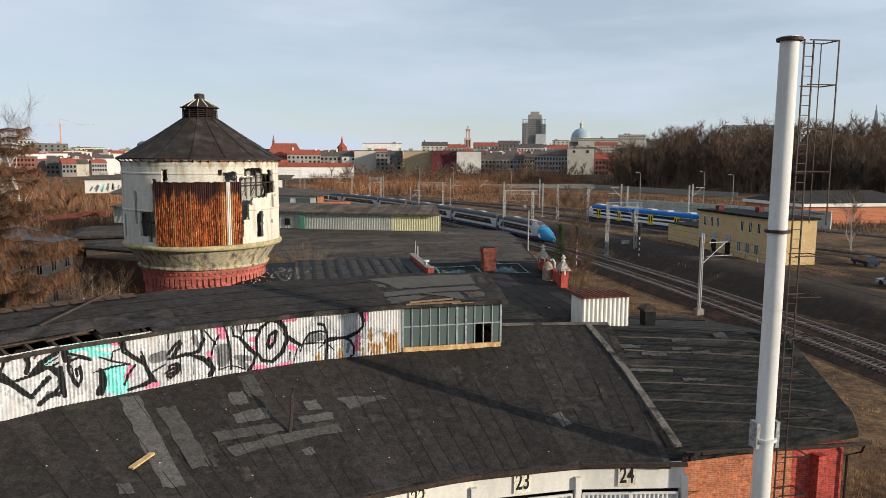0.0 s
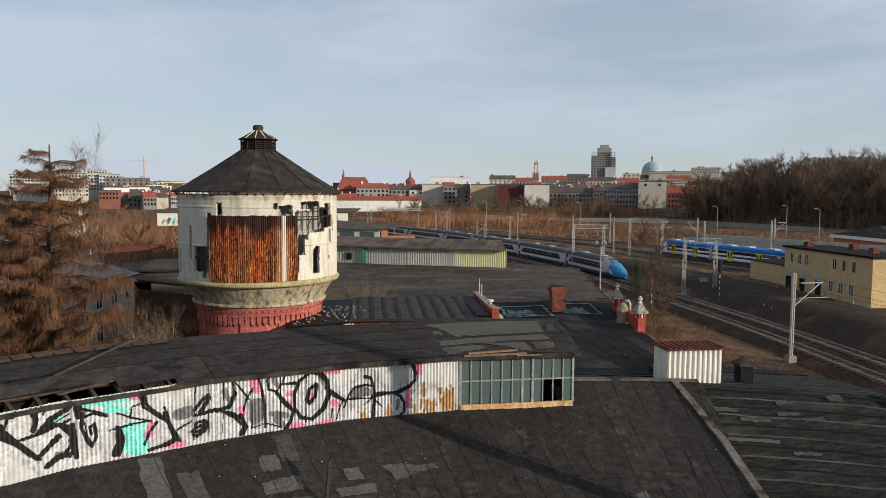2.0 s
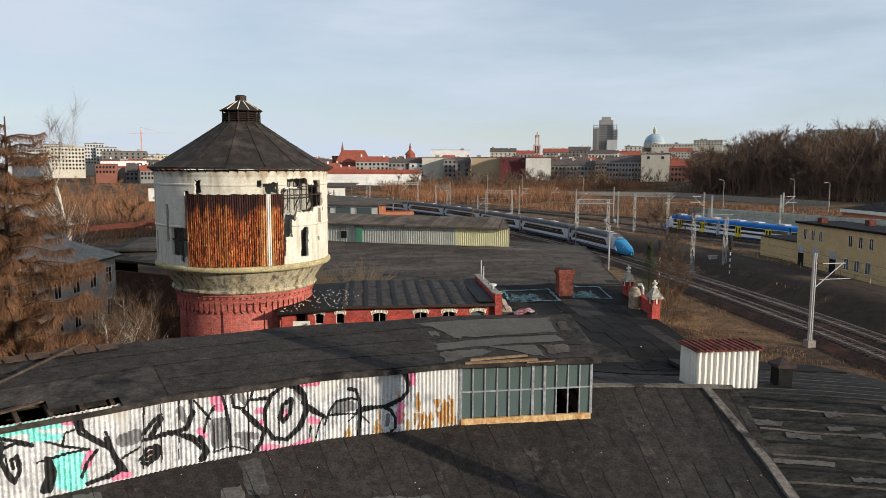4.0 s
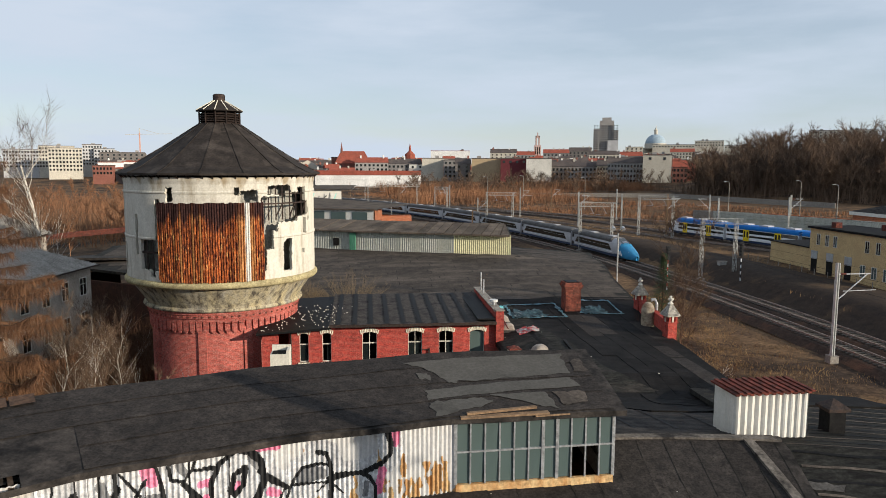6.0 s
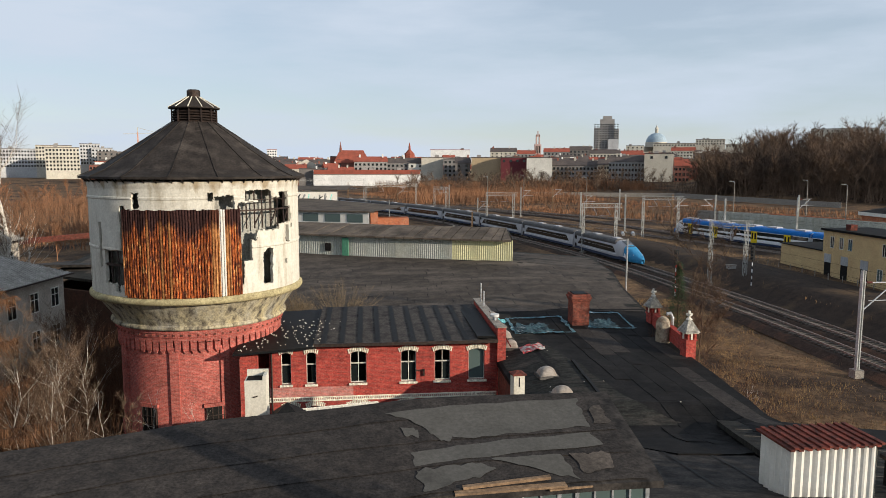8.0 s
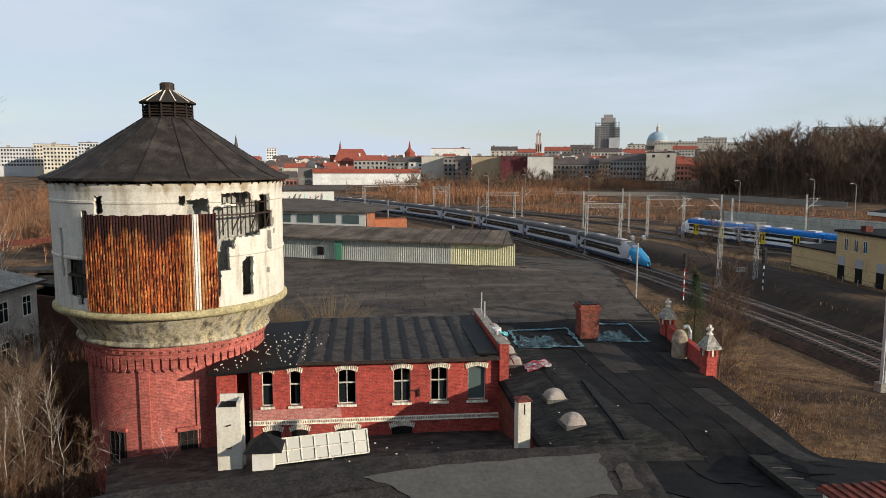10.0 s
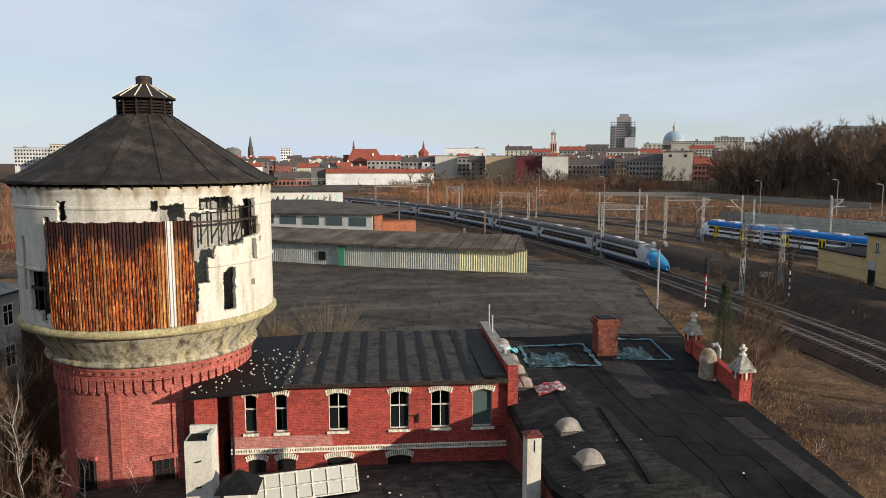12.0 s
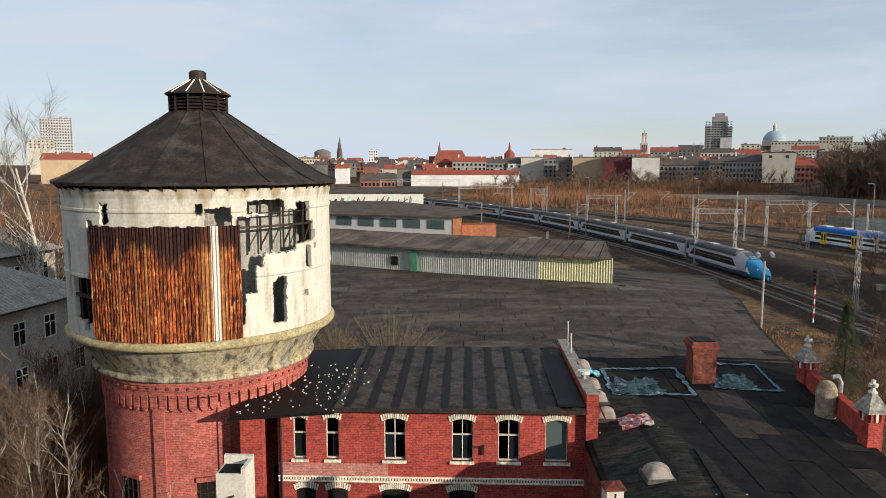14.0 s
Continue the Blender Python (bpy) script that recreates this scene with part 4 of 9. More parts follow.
# louvred lantern on top
top = part("roof_lantern", Geo().lathe(TX, TY, [(1.1, 19.5), (1.1, 20.5)], 12), M["dark"], tower, "louvred ventilation lantern")
for j in range(5):
    z = 19.72 + j * 0.15
    part("louvre", Geo().lathe(TX, TY, [(1.36, z - 0.04), (1.2, z + 0.07), (1.18, z + 0.05), (1.34, z - 0.06)], 12), M["iron"], top)
for k in range(12):
    a = radians(k * 30)
    part("post", Geo().beam((TX + 1.33 * math.sin(a), TY - 1.33 * math.cos(a), 19.6), (TX + 1.33 * math.sin(a), TY - 1.33 * math.cos(a), 20.5), 0.07), M["iron"], top)
part("lantern_cap", Geo().lathe(TX, TY, [(1.25, 20.46), (1.53, 20.5), (1.53, 20.56), (0.42, 21.2)], 12), M["tower_roof"], top)
for k in range(12):
    a = radians(k * 30)
    part("cap_strip", Geo().beam((TX + 1.53 * math.sin(a), TY - 1.53 * math.cos(a), 20.57), (TX + 0.42 * math.sin(a), TY - 0.42 * math.cos(a), 21.22), 0.05, 0.04), M["brick_white"], top)
part("flue", Geo().lathe(TX, TY, [(0.40, 21.15), (0.40, 21.58), (0.3, 21.66), (0.01, 21.68)], 12), M["iron"], top, "dark rusty flue")
# windows low in the shaft
for a in (19.5, -27, 62):
    m = pose(TX, TY, 0, 0, 0, a)
    part("window", Geo().box(-0.5, -4.78, 1.2, 0.5, -4.4, 3.3, m), M["dark"], tower, "dark broken window")
    part("window_arch", Geo().box(-0.62, -4.80, 3.3, 0.62, -4.6, 3.52, m), M["brick_round"], tower)
    for x in (-0.48, -0.16, 0.16, 0.48):
        part("window_bar", Geo().box(x - 0.025, -4.81, 1.2, x + 0.025, -4.76, 3.3, m), M["iron"], tower)
    for z in (1.7, 2.3, 2.8):
        part("window_bar", Geo().box(-0.5, -4.83, z - 0.02, 0.5, -4.812, z + 0.02, m), M["iron"], tower)

# ---- red brick house beside the tower ----
house = thing("brick_house", (3.8, 61, 0), "derelict two-storey red brick house with arched windows and striped felt roof", "building")
WY = 56.9
WX0, WX1 = -2.75, 10.45
WIN = [(-2.08, 0.56), (-0.66, 0.56), (1.85, 0.92), (4.76, 0.90), (6.74, 0.90), (8.74, 0.95)]
SILL, HEAD = 4.62, 6.35
xs = [WX0] + [v for x, w in WIN for v in (x, x + w)] + [WX1]
g = Geo()
for i in range(len(xs) - 1):
    x0, x1 = xs[i], xs[i + 1]
    if i % 2 == 0:
        g.box(x0, WY, 0, x1, WY + 0.4, 7.0 if i > 3 else 6.66)
    else:
        g.box(x0, WY, 0, x1, WY + 0.4, SILL)
        g.box(x0, WY, HEAD + 0.16, x1, WY + 0.4, 7.0 if i > 3 else 6.66)
        n = 8
        for k in range(n):
            u0, u1 = k / n, (k + 1) / n
            h0, h1 = HEAD + 0.15 * (1 - (2 * u0 - 1) ** 2), HEAD + 0.15 * (1 - (2 * u1 - 1) ** 2)
            a, b = x0 + (x1 - x0) * u0, x0 + (x1 - x0) * u1
            g.add([(a, WY, h0), (b, WY, h1), (b, WY, HEAD + 0.16), (a, WY, HEAD + 0.16), (a, WY + 0.4, h0), (b, WY + 0.4, h1)], [(0, 1, 2, 3), (0, 4, 5, 1)])
part("front_wall", g, M["brick"], house, "red brick front with a pale repair")
g = Geo()
g.box(WX0, WY + 0.4, 0, WX0 + 0.4, 66, 6.6)
g.box(WX0, 65.6, 0, WX1, 66, 6.9)
part("side_wall", g, M["brick"], house)
g = Geo()
g.box(WX1 - 0.05, WY - 0.3, 0, WX1 + 0.45, WY + 0.1, 7.75)
g.box(WX1, WY + 0.1, 0, WX1 + 0.45, 66.3, 7.6)
gable = part("gable_wall", g, M["brick"], house, "brick fire wall rising past the roof")
part("coping", Geo().box(WX1 - 0.1, WY - 0.36, 7.75, WX1 + 0.5, WY + 0.16, 7.83).box(WX1 - 0.06, WY + 0.16, 7.6, WX1 + 0.5, 66.4, 7.68), M["concrete"], gable)
# black sheet behind the windows, painted shade for the rooms
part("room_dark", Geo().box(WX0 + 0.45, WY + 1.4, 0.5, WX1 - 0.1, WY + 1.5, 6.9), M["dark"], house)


def arch_bricks(x0, w, z, parent, rise=0.15, tall=0.24, y=WY):
    n = max(7, int(w / 0.085) + 2)
    for k in range(n):
        u = (k + 0.5) / n
        x = x0 - 0.1 + (w + 0.2) * u
        zz = z + rise * (1 - (2 * u - 1) ** 2)
        tilt = (u - 0.5) * 34
        piece("arch_brick", ARCH, pose(x, y, zz, 0, tilt, 0), parent)


ARCH = Geo().box(-0.036, -0.05, -0.02, 0.036, 0.08, 0.24).mesh("arch_brick", M["brick_white"])
SILLB = Geo().box(-0.05, -0.09, -0.12, 0.05, 0.1, 0.0).mesh("sill_brick", M["brick_white"])
for i, (x, w) in enumerate(WIN):
    win = part("window", Geo().box(x, WY + 0.13, SILL, x + 0.035, WY + 0.2, HEAD + 0.1).box(x + w - 0.035, WY + 0.13, SILL, x + w, WY + 0.2, HEAD + 0.1)
               .box(x, WY + 0.13, SILL, x + w, WY + 0.2, SILL + 0.06), M["white_paint"], house, "arched window with a broken worn white frame")
    if i < 5:
        g = Geo().box(x, WY + 0.12, 5.73, x + w, WY + 0.2, 5.79)
        if w > 0.7:
            g.box(x + w / 2 - 0.018, WY + 0.12, SILL, x + w / 2 + 0.018, WY + 0.2, HEAD + 0.12)
        part("crossbar", g, M["white_paint"], win)
    for s in range(2):
        if (i, s) in ((2, 1), (1, 0), (4, 0)):
            continue
        a, b = x + 0.05 + s * (w - 0.1) / 2, x + 0.05 + (s + 1) * (w - 0.1) / 2
        part("pane", Geo().quad((a, WY + 0.17, SILL + 0.05), (b, WY + 0.17, SILL + 0.05), (b, WY + 0.17, 5.75 if i < 5 else 6.4), (a, WY + 0.17, 5.75 if i < 5 else 6.4)),
             M["pane"] if i == 5 else M["pane_dark"], win)
    arch_bricks(x, w, HEAD + 0.02, win)
    for k in range(int((w + 0.12) / 0.105) + 1):
        piece("sill_brick", SILLB, pose(x - 0.03 + k * 0.105, WY, SILL, 0, 0, 0), win)
# string course of white dentils
g = Geo().box(WX0, WY - 0.06, 3.82, WX1, WY + 0.02, 3.88).box(WX0, WY - 0.07, 3.62, WX1, WY + 0.02, 3.68)
course = part("string_course", g, M["brick_white"], house, "white brick string course")
DENT = Geo().box(-0.035, -0.05, 3.68, 0.035, 0.0, 3.82).mesh("dentil", M["brick_white"])
for k in range(110):
    piece("dentil", DENT, pose(WX0 + 0.06 + k * 0.12, WY, 0), course)
for x, w in ((-1.95, 0.8), (-0.6, 0.85), (1.75, 1.15), (4.65, 1.1)):
    low = part("lower_window", Geo().box(x, WY - 0.012, 2.0, x + w, WY - 0.004, 3.3), M["dark"], house, "blocked ground-floor window")
    arch_bricks(x, w, 3.22, low)
part("wall_lamp", Geo().box(6.05, WY - 0.12, 4.95, 6.15, WY, 5.35).beam((5.6, WY - 0.1, 5.3), (6.1, WY - 0.1, 5.3), 0.04), M["iron"], house)
part("pale_repair", Geo().box(WX0 + 0.01, WY - 0.006, 3.9, 2.0, WY + 0.01, 4.45), brick_mat("salmon_brick", (0.52, 0.20, 0.17), (0.42, 0.14, 0.11), (0.42, 0.3, 0.26)), house)
part("drain_pipe", Geo().tube([(-2.6, WY - 0.06, 6.8), (-2.6, WY - 0.06, 2.0)], 0.05), M["iron"], house)
# roof: main pitch and a lower strip towards the tower
RY0, RY1, RZ0, RZ1 = WY - 0.45, 65.8, 7.08, 7.35


def roof_z(y):
    return RZ0 + (RZ1 - RZ0) * (y - RY0) / (RY1 - RY0)


g = Geo()
m = 14
for layer in (0, -0.16):
    for k in range(m + 1):
        x = -0.2 + (WX1 + 0.15) * k / m
        for j in range(7):
            y = RY0 + (RY1 - RY0) * j / 6
            g.v.append((x, y, roof_z(y) + layer + 0.03 * noise.noise((x * 0.6, y * 0.6, 1))))
off = (m + 1) * 7
for k in range(m):
    for j in range(6):
        a, b = k * 7 + j, (k + 1) * 7 + j
        g.f.append((a, b, b + 1, a + 1))
        g.f.append((off + a, off + a + 1, off + b + 1, off + b))
    a, b = k * 7, (k + 1) * 7
    g.f.append((a, off + a, off + b, b))
    g.f.append((a + 6, b + 6, off + b + 6, off + a + 6))
for j in range(6):
    g.f.append((j, j + 1, off + j + 1, off + j))
    a = m * 7 + j
    g.f.append((a, off + a, off + a + 1, a + 1))
hroof = part("roof", g, M["felt_patch_dark"], house, "grey felt roof with tarred black joints")
for k in range(10):
    x = 0.35 + k * 1.03
    g = Geo()
    ys = [RY0 + 0.05 + (RY1 - RY0 - 0.3) * j / 12 for j in range(13)]
    for j in range(12):
        w0, w1 = (0.15 + 0.07 * noise.noise((k * 3.0, ys[j], 0)), 0.15 + 0.07 * noise.noise((k * 3.0, ys[j + 1], 0)))
        g.add([(x - w0, ys[j], roof_z(ys[j]) + 0.04), (x + w0, ys[j], roof_z(ys[j]) + 0.04), (x + w1, ys[j + 1], roof_z(ys[j + 1]) + 0.04), (x - w1, ys[j + 1], roof_z(ys[j + 1]) + 0.04)], [(0, 1, 2, 3)])
    part("tar_joint", g, M["tar"], hroof)
part("tar_joint", Geo().box(9.2, RY0 + 0.1, 7.2, 10.3, RY1 - 0.2, 7.30), M["tar"], hroof)
part("gutter_board", Geo().box(-0.2, RY0 - 0.08, 6.92, WX1 - 0.05, RY0, 7.1), M["iron"], house, "rusty eaves gutter with peeling white scraps")
g = Geo().add([(-4.6, 56.0, 6.72), (-0.2, 56.4, 6.95), (-0.2, 65.8, 7.2), (-4.6, 65.8, 7.0), (-4.6, 56.0, 6.6), (-0.2, 56.4, 6.8), (-0.2, 65.8, 7.0), (-4.6, 65.8, 6.9)],
              [(0, 1, 2, 3), (7, 6, 5, 4), (0, 4, 5, 1)])
part("link_roof", g, M["tar"], house, "black felt roof between house and tower, littered with plaster")
for k in range(150):
    x, y = rnd(-4.4, 1.2), rnd(56.3, 63)
    if random.random() < max(0, (x + 0.5) / 2.2):
        continue
    z = (6.74 + (x + 4.6) * 0.05 + (y - 56) * 0.027) if x < -0.2 else roof_z(y) + 0.04
    s = rnd(0.012, 0.04)
    part("plaster_chip", Geo().box(-s, -s * 0.7, 0.0, s, s * 0.7, 0.05, pose(x, y, z, 0, 0, rnd(0, 90))), M["plaster"], house)
part("corner_pier", Geo().box(-4.35, 56.8, 0, -3.4, 57.3, 6.6), M["brick"], tower)

# ---- flat-roofed annex beside the tracks ----
annex = thing("annex", (16, 58, 0), "low brick annex with a black felt roof beside the tracks", "building")


def annex_right(y):
    return float(np.interp(y, [40, 43, 44.4, 46, 55, 73.5, 99], [25.2, 25.4, 20.9, 20.9, 21.8, 24.1, 29.3]))


def hall_z(x, y):
    d = (x - 16.8) * 0.42 + (y - 83.5) * 0.907
    return 7.95 + 0.075 * min(0.0, d) - 0.05 * max(0, d) - 0.06 * max(0, x - 17) + 0.05 * noise.noise((x * 0.3, y * 0.3, 4))


def annex_z(x, y):
    z = 6.35 - 0.035 * (x - 10.4)
    if y < 47.5:
        r = math.hypot(x - CX, y - CY)
        t = max(0, min(1, (47.5 - y) / 3.5))
        w = max(0, min(1, (math.degrees(math.atan2(x - CX, y - CY)) - 12.9) / 1.5))
        z = z * (1 - t) + ((shed_z(r) + 0.06) * (1 - w) + (side_z(r) - 0.07) * w) * t
    if y > 66:
        z += (y - 66) * 0.075 * max(0.15, min(1, (annex_right(y) + 2 - x) / 12))
    if y > 56:
        k = min(1.0, (y - 56) / 10.2) ** 1.4
        z += k * (hall_z(x, y) + 0.03 - z)
    # the old strip beside the house falls towards it
    z -= 0.65 * max(0, min(1, (13 - x) / 2.6)) * max(0, min(1, (y - 44) / 4)) * max(0, min(1, (62 - y) / 4))
    return z + 0.04 * noise.noise((x * 0.4, y * 0.4, 8))


def sheet(name, x0f, x1f, ys, zf, nx, material, parent, label="", thick=0.25):
    g = Geo()
    for layer in (0, -thick):
        for y in ys:
            for k in range(nx + 1):
                x = x0f(y) + (x1f(y) - x0f(y)) * k / nx
                g.v.append((x, y, zf(x, y) + layer))
    N = nx + 1
    off = len(ys) * N
    for i in range(len(ys) - 1):
        for k in range(nx):
            a = i * N + k
            g.f.append((a, a + 1, a + N + 1, a + N))
        for k in (0, nx):
            a = i * N + k
            g.f.append((a, a + N, off + a + N, off + a))
    for i in (0, len(ys) - 1):
        for k in range(nx):
            a = i * N + k
            g.f.append((a, off + a, off + a + 1, a + 1))
    return part(name, g, material, parent, label)


ysA = [40.2 + (66.3 - 40.2) * k / 28 for k in range(29)]
aroof = sheet("flat_roof", lambda y: 10.4 + (0 if y > 47.5 else (47.5 - y) * 0.5), annex_right, ysA, annex_z, 14, M["felt_new"], annex, "black felt roof")
g = Geo()
wall_slab(g, (10.45, 46.5), (10.45, 57), 0, 5.45, -0.3)
# the darker brick paints the shade on this side of the annex
part("side_wall", g, M["brick_soot_shade"], annex)
for y0, y1 in ((44.5, 52), (52, 58), (58, 66), (66, 75), (75, 84), (84, 93)):
    g = Geo()
    wall_slab(g, (annex_right(y0) - 0.2, y0), (annex_right(y1) - 0.2, y1), -0.3, min(annex_z(annex_right(y0), y0), annex_z(annex_right(y1), y1)) - 0.1, 0.3)
    part("track_wall", g, M["brick"], annex, "brick wall facing the tracks")
# felt lengths laid along the roof
random.seed(57)
xs = 15.6
while xs < 25.2:
    wdt = rnd(0.85, 1.05)
    y = 41.0 + rnd(0, 3)
    while y < 65.5:
        L = min(rnd(2.5, 7.5), 65.9 - y)
        right = min(annex_right(y), annex_right(y + L)) - 0.1
        if xs + wdt < right and random.random() < 0.86 and L > 0.8:
            g, n = Geo(), max(2, int(L / 0.7))
            lift = rnd(0.020, 0.030)
            for k in range(n + 1):
                v = y + (L - 0.03) * k / n
                j = 0.05 * noise.noise((xs, y, k))
                for u, up in ((xs + j, -0.02), (xs + j, lift), (xs + wdt * 0.5, lift), (xs + wdt + j, lift), (xs + wdt + j, -0.02)):
                    g.v.append((u, v, annex_z(u, v) + up))
            g.f += [(5 * k + c, 5 * k + c + 1, 5 * k + c + 6, 5 * k + c + 5) for k in range(n) for c in range(4)]
            part("felt_length", g, M["felt_strip_dark"] if random.random() < 0.12 else M["felt_new"], aroof)
        y += L + rnd(0.0, 0.1)
    xs += wdt + 0.02
# weathered brown strip under the roof domes
g = Geo()
ys = [45.5 + 0.75 * k for k in range(28)]
for k in range(27):
    for j in range(4):
        f = lambda y: 10.6 + (0 if y > 48 else (48 - y) * 0.6)
        w = lambda y: f(y) + min(5.2, 2.2 + 0.22 * (66 - y) * 0.6 + 0.3 * noise.noise((y * 0.4, 0, 0)))
        q = [(f(y) + (w(y) - f(y)) * u, y) for y, u in ((ys[k], j / 4), (ys[k], (j + 1) / 4), (ys[k + 1], (j + 1) / 4), (ys[k + 1], j / 4))]
        g.add([(x, y, annex_z(x, y) + 0.02) for x, y in q], [(0, 1, 2, 3)])
part("weathered_felt", g, M["felt_brown"], aroof, "older brown felt strip")
# raised lapped edge between the old strip and the black felt
g = Geo()
seam = [(14.3 + (13.8 - 14.3) * k / 14 + 0.05 * noise.noise((k * 0.9, 0, 3)), 54.5 + (47.0 - 54.5) * k / 14) for k in range(15)]
for (x0, y0), (x1, y1) in zip(seam, seam[1:]):
    g.beam((x0, y0, annex_z(x0, y0) + 0.06), (x1, y1, annex_z(x1, y1) + 0.06), 0.16, 0.10)
part("lapped_edge", g, M["tar"], aroof, "lumpy tarred edge of the newer felt")


def roof_dome(x, y, s=0.46, rot=0):
    z = annex_z(x, y)
    t = thing("roof_dome", (x, y, z), "cloudy plastic skylight dome on the felt roof", "skylight", "roof domes")
    m = pose(x, y, z, 0, 0, rot)
    part("kerb", Geo().box(-s - 0.06, -s - 0.06, -0.05, s + 0.06, s + 0.06, 0.12, m), M["felt_patch"], t)
    g = Geo()
    n = 10
    for i in range(n + 1):
        for j in range(n + 1):
            u, v = -1 + 2 * i / n, -1 + 2 * j / n
            g.v.append(tuple(m @ Vector((u * s, v * s, 0.12 + 0.42 * ((1 - u * u) * (1 - v * v)) ** 0.45))))
    for i in range(n):
        for j in range(n):
            a = i * (n + 1) + j
            g.f.append((a, a + n + 1, a + n + 2, a + 1))
    part("dome", g, M["dome"], t, smooth=True)
    return t


for x, y in ((12.25, 52.3), (12.2, 49.0), (11.6, 58.6), (11.55, 60.4), (11.5, 61.9), (11.45, 64.6)):
    roof_dome(x, y, 0.46 if y < 56 else 0.44, rnd(-8, 8))
# brick chimney
chim = thing("brick_chimney", (17.2, 63.1, 6), "square red brick chimney with a corbelled head", "chimney")
part("chimney_shaft", Geo().box(16.65, 62.6, 5.8, 17.8, 63.75, 8.15), M["brick_soot_shade"], chim)
part("head", Geo().box(16.58, 62.53, 8.05, 17.87, 63.82, 8.2).box(16.52, 62.47, 8.2, 17.93, 63.88, 8.34).box(16.6, 62.55, 8.34, 17.85, 63.8, 8.5), M["brick_soot_shade"], chim)
part("flue_cap", Geo().box(16.75, 62.7, 8.5, 17.7, 63.65, 8.56), M["tar"], chim)
# blue tarpaulins round roof openings
for (x0, y0, x1, y1) in ((12.5, 61.0, 16.3, 64.5), (17.9, 62.0, 20.8, 65.3)):
    t = thing("tarpaulin", (x0, y0, annex_z(x0, y0)), "torn blue tarpaulin weighed down on the roof", "tarpaulin", "roof tarpaulins")
    g = Geo()
    n = 34
    for i in range(n):
        u0, u1 = i / n, (i + 1) / n
        for side in range(4):
            p, q = ((x0, y0, x1, y0), (x1, y0, x1, y1), (x1, y1, x0, y1), (x0, y1, x0, y0))[side], None
            ax, ay, bx, by = p
            pts = []
            for u, w in ((u0, 0), (u1, 0), (u1, 1), (u0, 1)):
                px, py = ax + (bx - ax) * u, ay + (by - ay) * u
                nx, ny = -(by - ay), bx - ax
                L2 = math.hypot(nx, ny)
                wd = (0.05 + 0.24 * abs(noise.noise((px * 1.3, py * 1.3, side)))) * (2 * w - 1) * (2.4 if side == 3 and noise.noise((px, py, 3)) > 0 else 1)
                px, py = px + nx / L2 * wd, py + ny / L2 * wd
                pts.append((px, py, annex_z(px, py) + 0.06 + 0.08 * abs(noise.noise((px * 3, py * 3, 1)))))
            g.add(pts, [(0, 1, 2, 3)])
    part("sheet", g, M["tarp"], t)
    # one torn, wrinkled corner still covering the opening
    g, n = Geo(), 20
    for i in range(n + 1):
        for j in range(n + 1):
            u, v = i / n, j / n * (0.55 + 0.3 * noise.noise((i * 0.3, x0, 2.0)))
            px, py = x0 + (x1 - x0) * u * (0.62 + 0.2 * noise.noise((j * 0.35, y0, 5.0))), y0 + (y1 - y0) * v
            g.v.append((px, py, annex_z(px, py) + 0.07 + 0.16 * abs(noise.noise((px * 1.6, py * 1.6, 4))) + 0.05 * noise.noise((px * 6, py * 6, 4))))
    for i in range(n):
        for j in range(n):
            a = i * (n + 1) + j
            g.f.append((a, a + n + 1, a + n + 2, a + 1))
    part("loose_sheet", g, M["tarp_dark"], t, "torn wrinkled part of the tarpaulin")
t = thing("tarpaulin", (12.2, 57.6, 6.3), "crumpled red and grey plastic sheet on the roof", "tarpaulin", "roof tarpaulins")
g = Geo()
for i in range(9):
    for j in range(9):
        x, y = 12.0 + i * 0.17, 56.9 + j * 0.17
        g.v.append((x + 0.05 * noise.noise((i, j, 1)), y, annex_z(x, y) + 0.05 + 0.22 * abs(noise.noise((i * 0.7, j * 0.7, 2)))))
for i in range(8):
    for j in range(8):
        a = i * 9 + j
        g.f.append((a, a + 9, a + 10, a + 1))
part("sheet", g, mat("red_plastic_sheet", (0.34, 0.06, 0.06), (0.32, 0.30, 0.28), rough=0.5, scale=2.2, lo=0.48, hi=0.52), t)
t = thing("tarpaulin", (11.5, 63.4, 6.3), "crumpled turquoise plastic over a roof dome", "tarpaulin", "roof tarpaulins")
g = Geo()
for i in range(9):
    for j in range(7):
        x, y = 10.95 + i * 0.16, 63.0 + j * 0.17
        g.v.append((x, y, annex_z(x, y) + 0.1 + 0.45 * abs(noise.noise((i * 0.7, j * 0.7, 6)))))
for i in range(8):
    for j in range(6):
        a = i * 7 + j
        g.f.append((a, a + 7, a + 8, a + 1))
part("sheet", g, mat("turquoise_plastic", (0.05, 0.38, 0.42), (0.25, 0.50, 0.50), rough=0.4, scale=3), t)


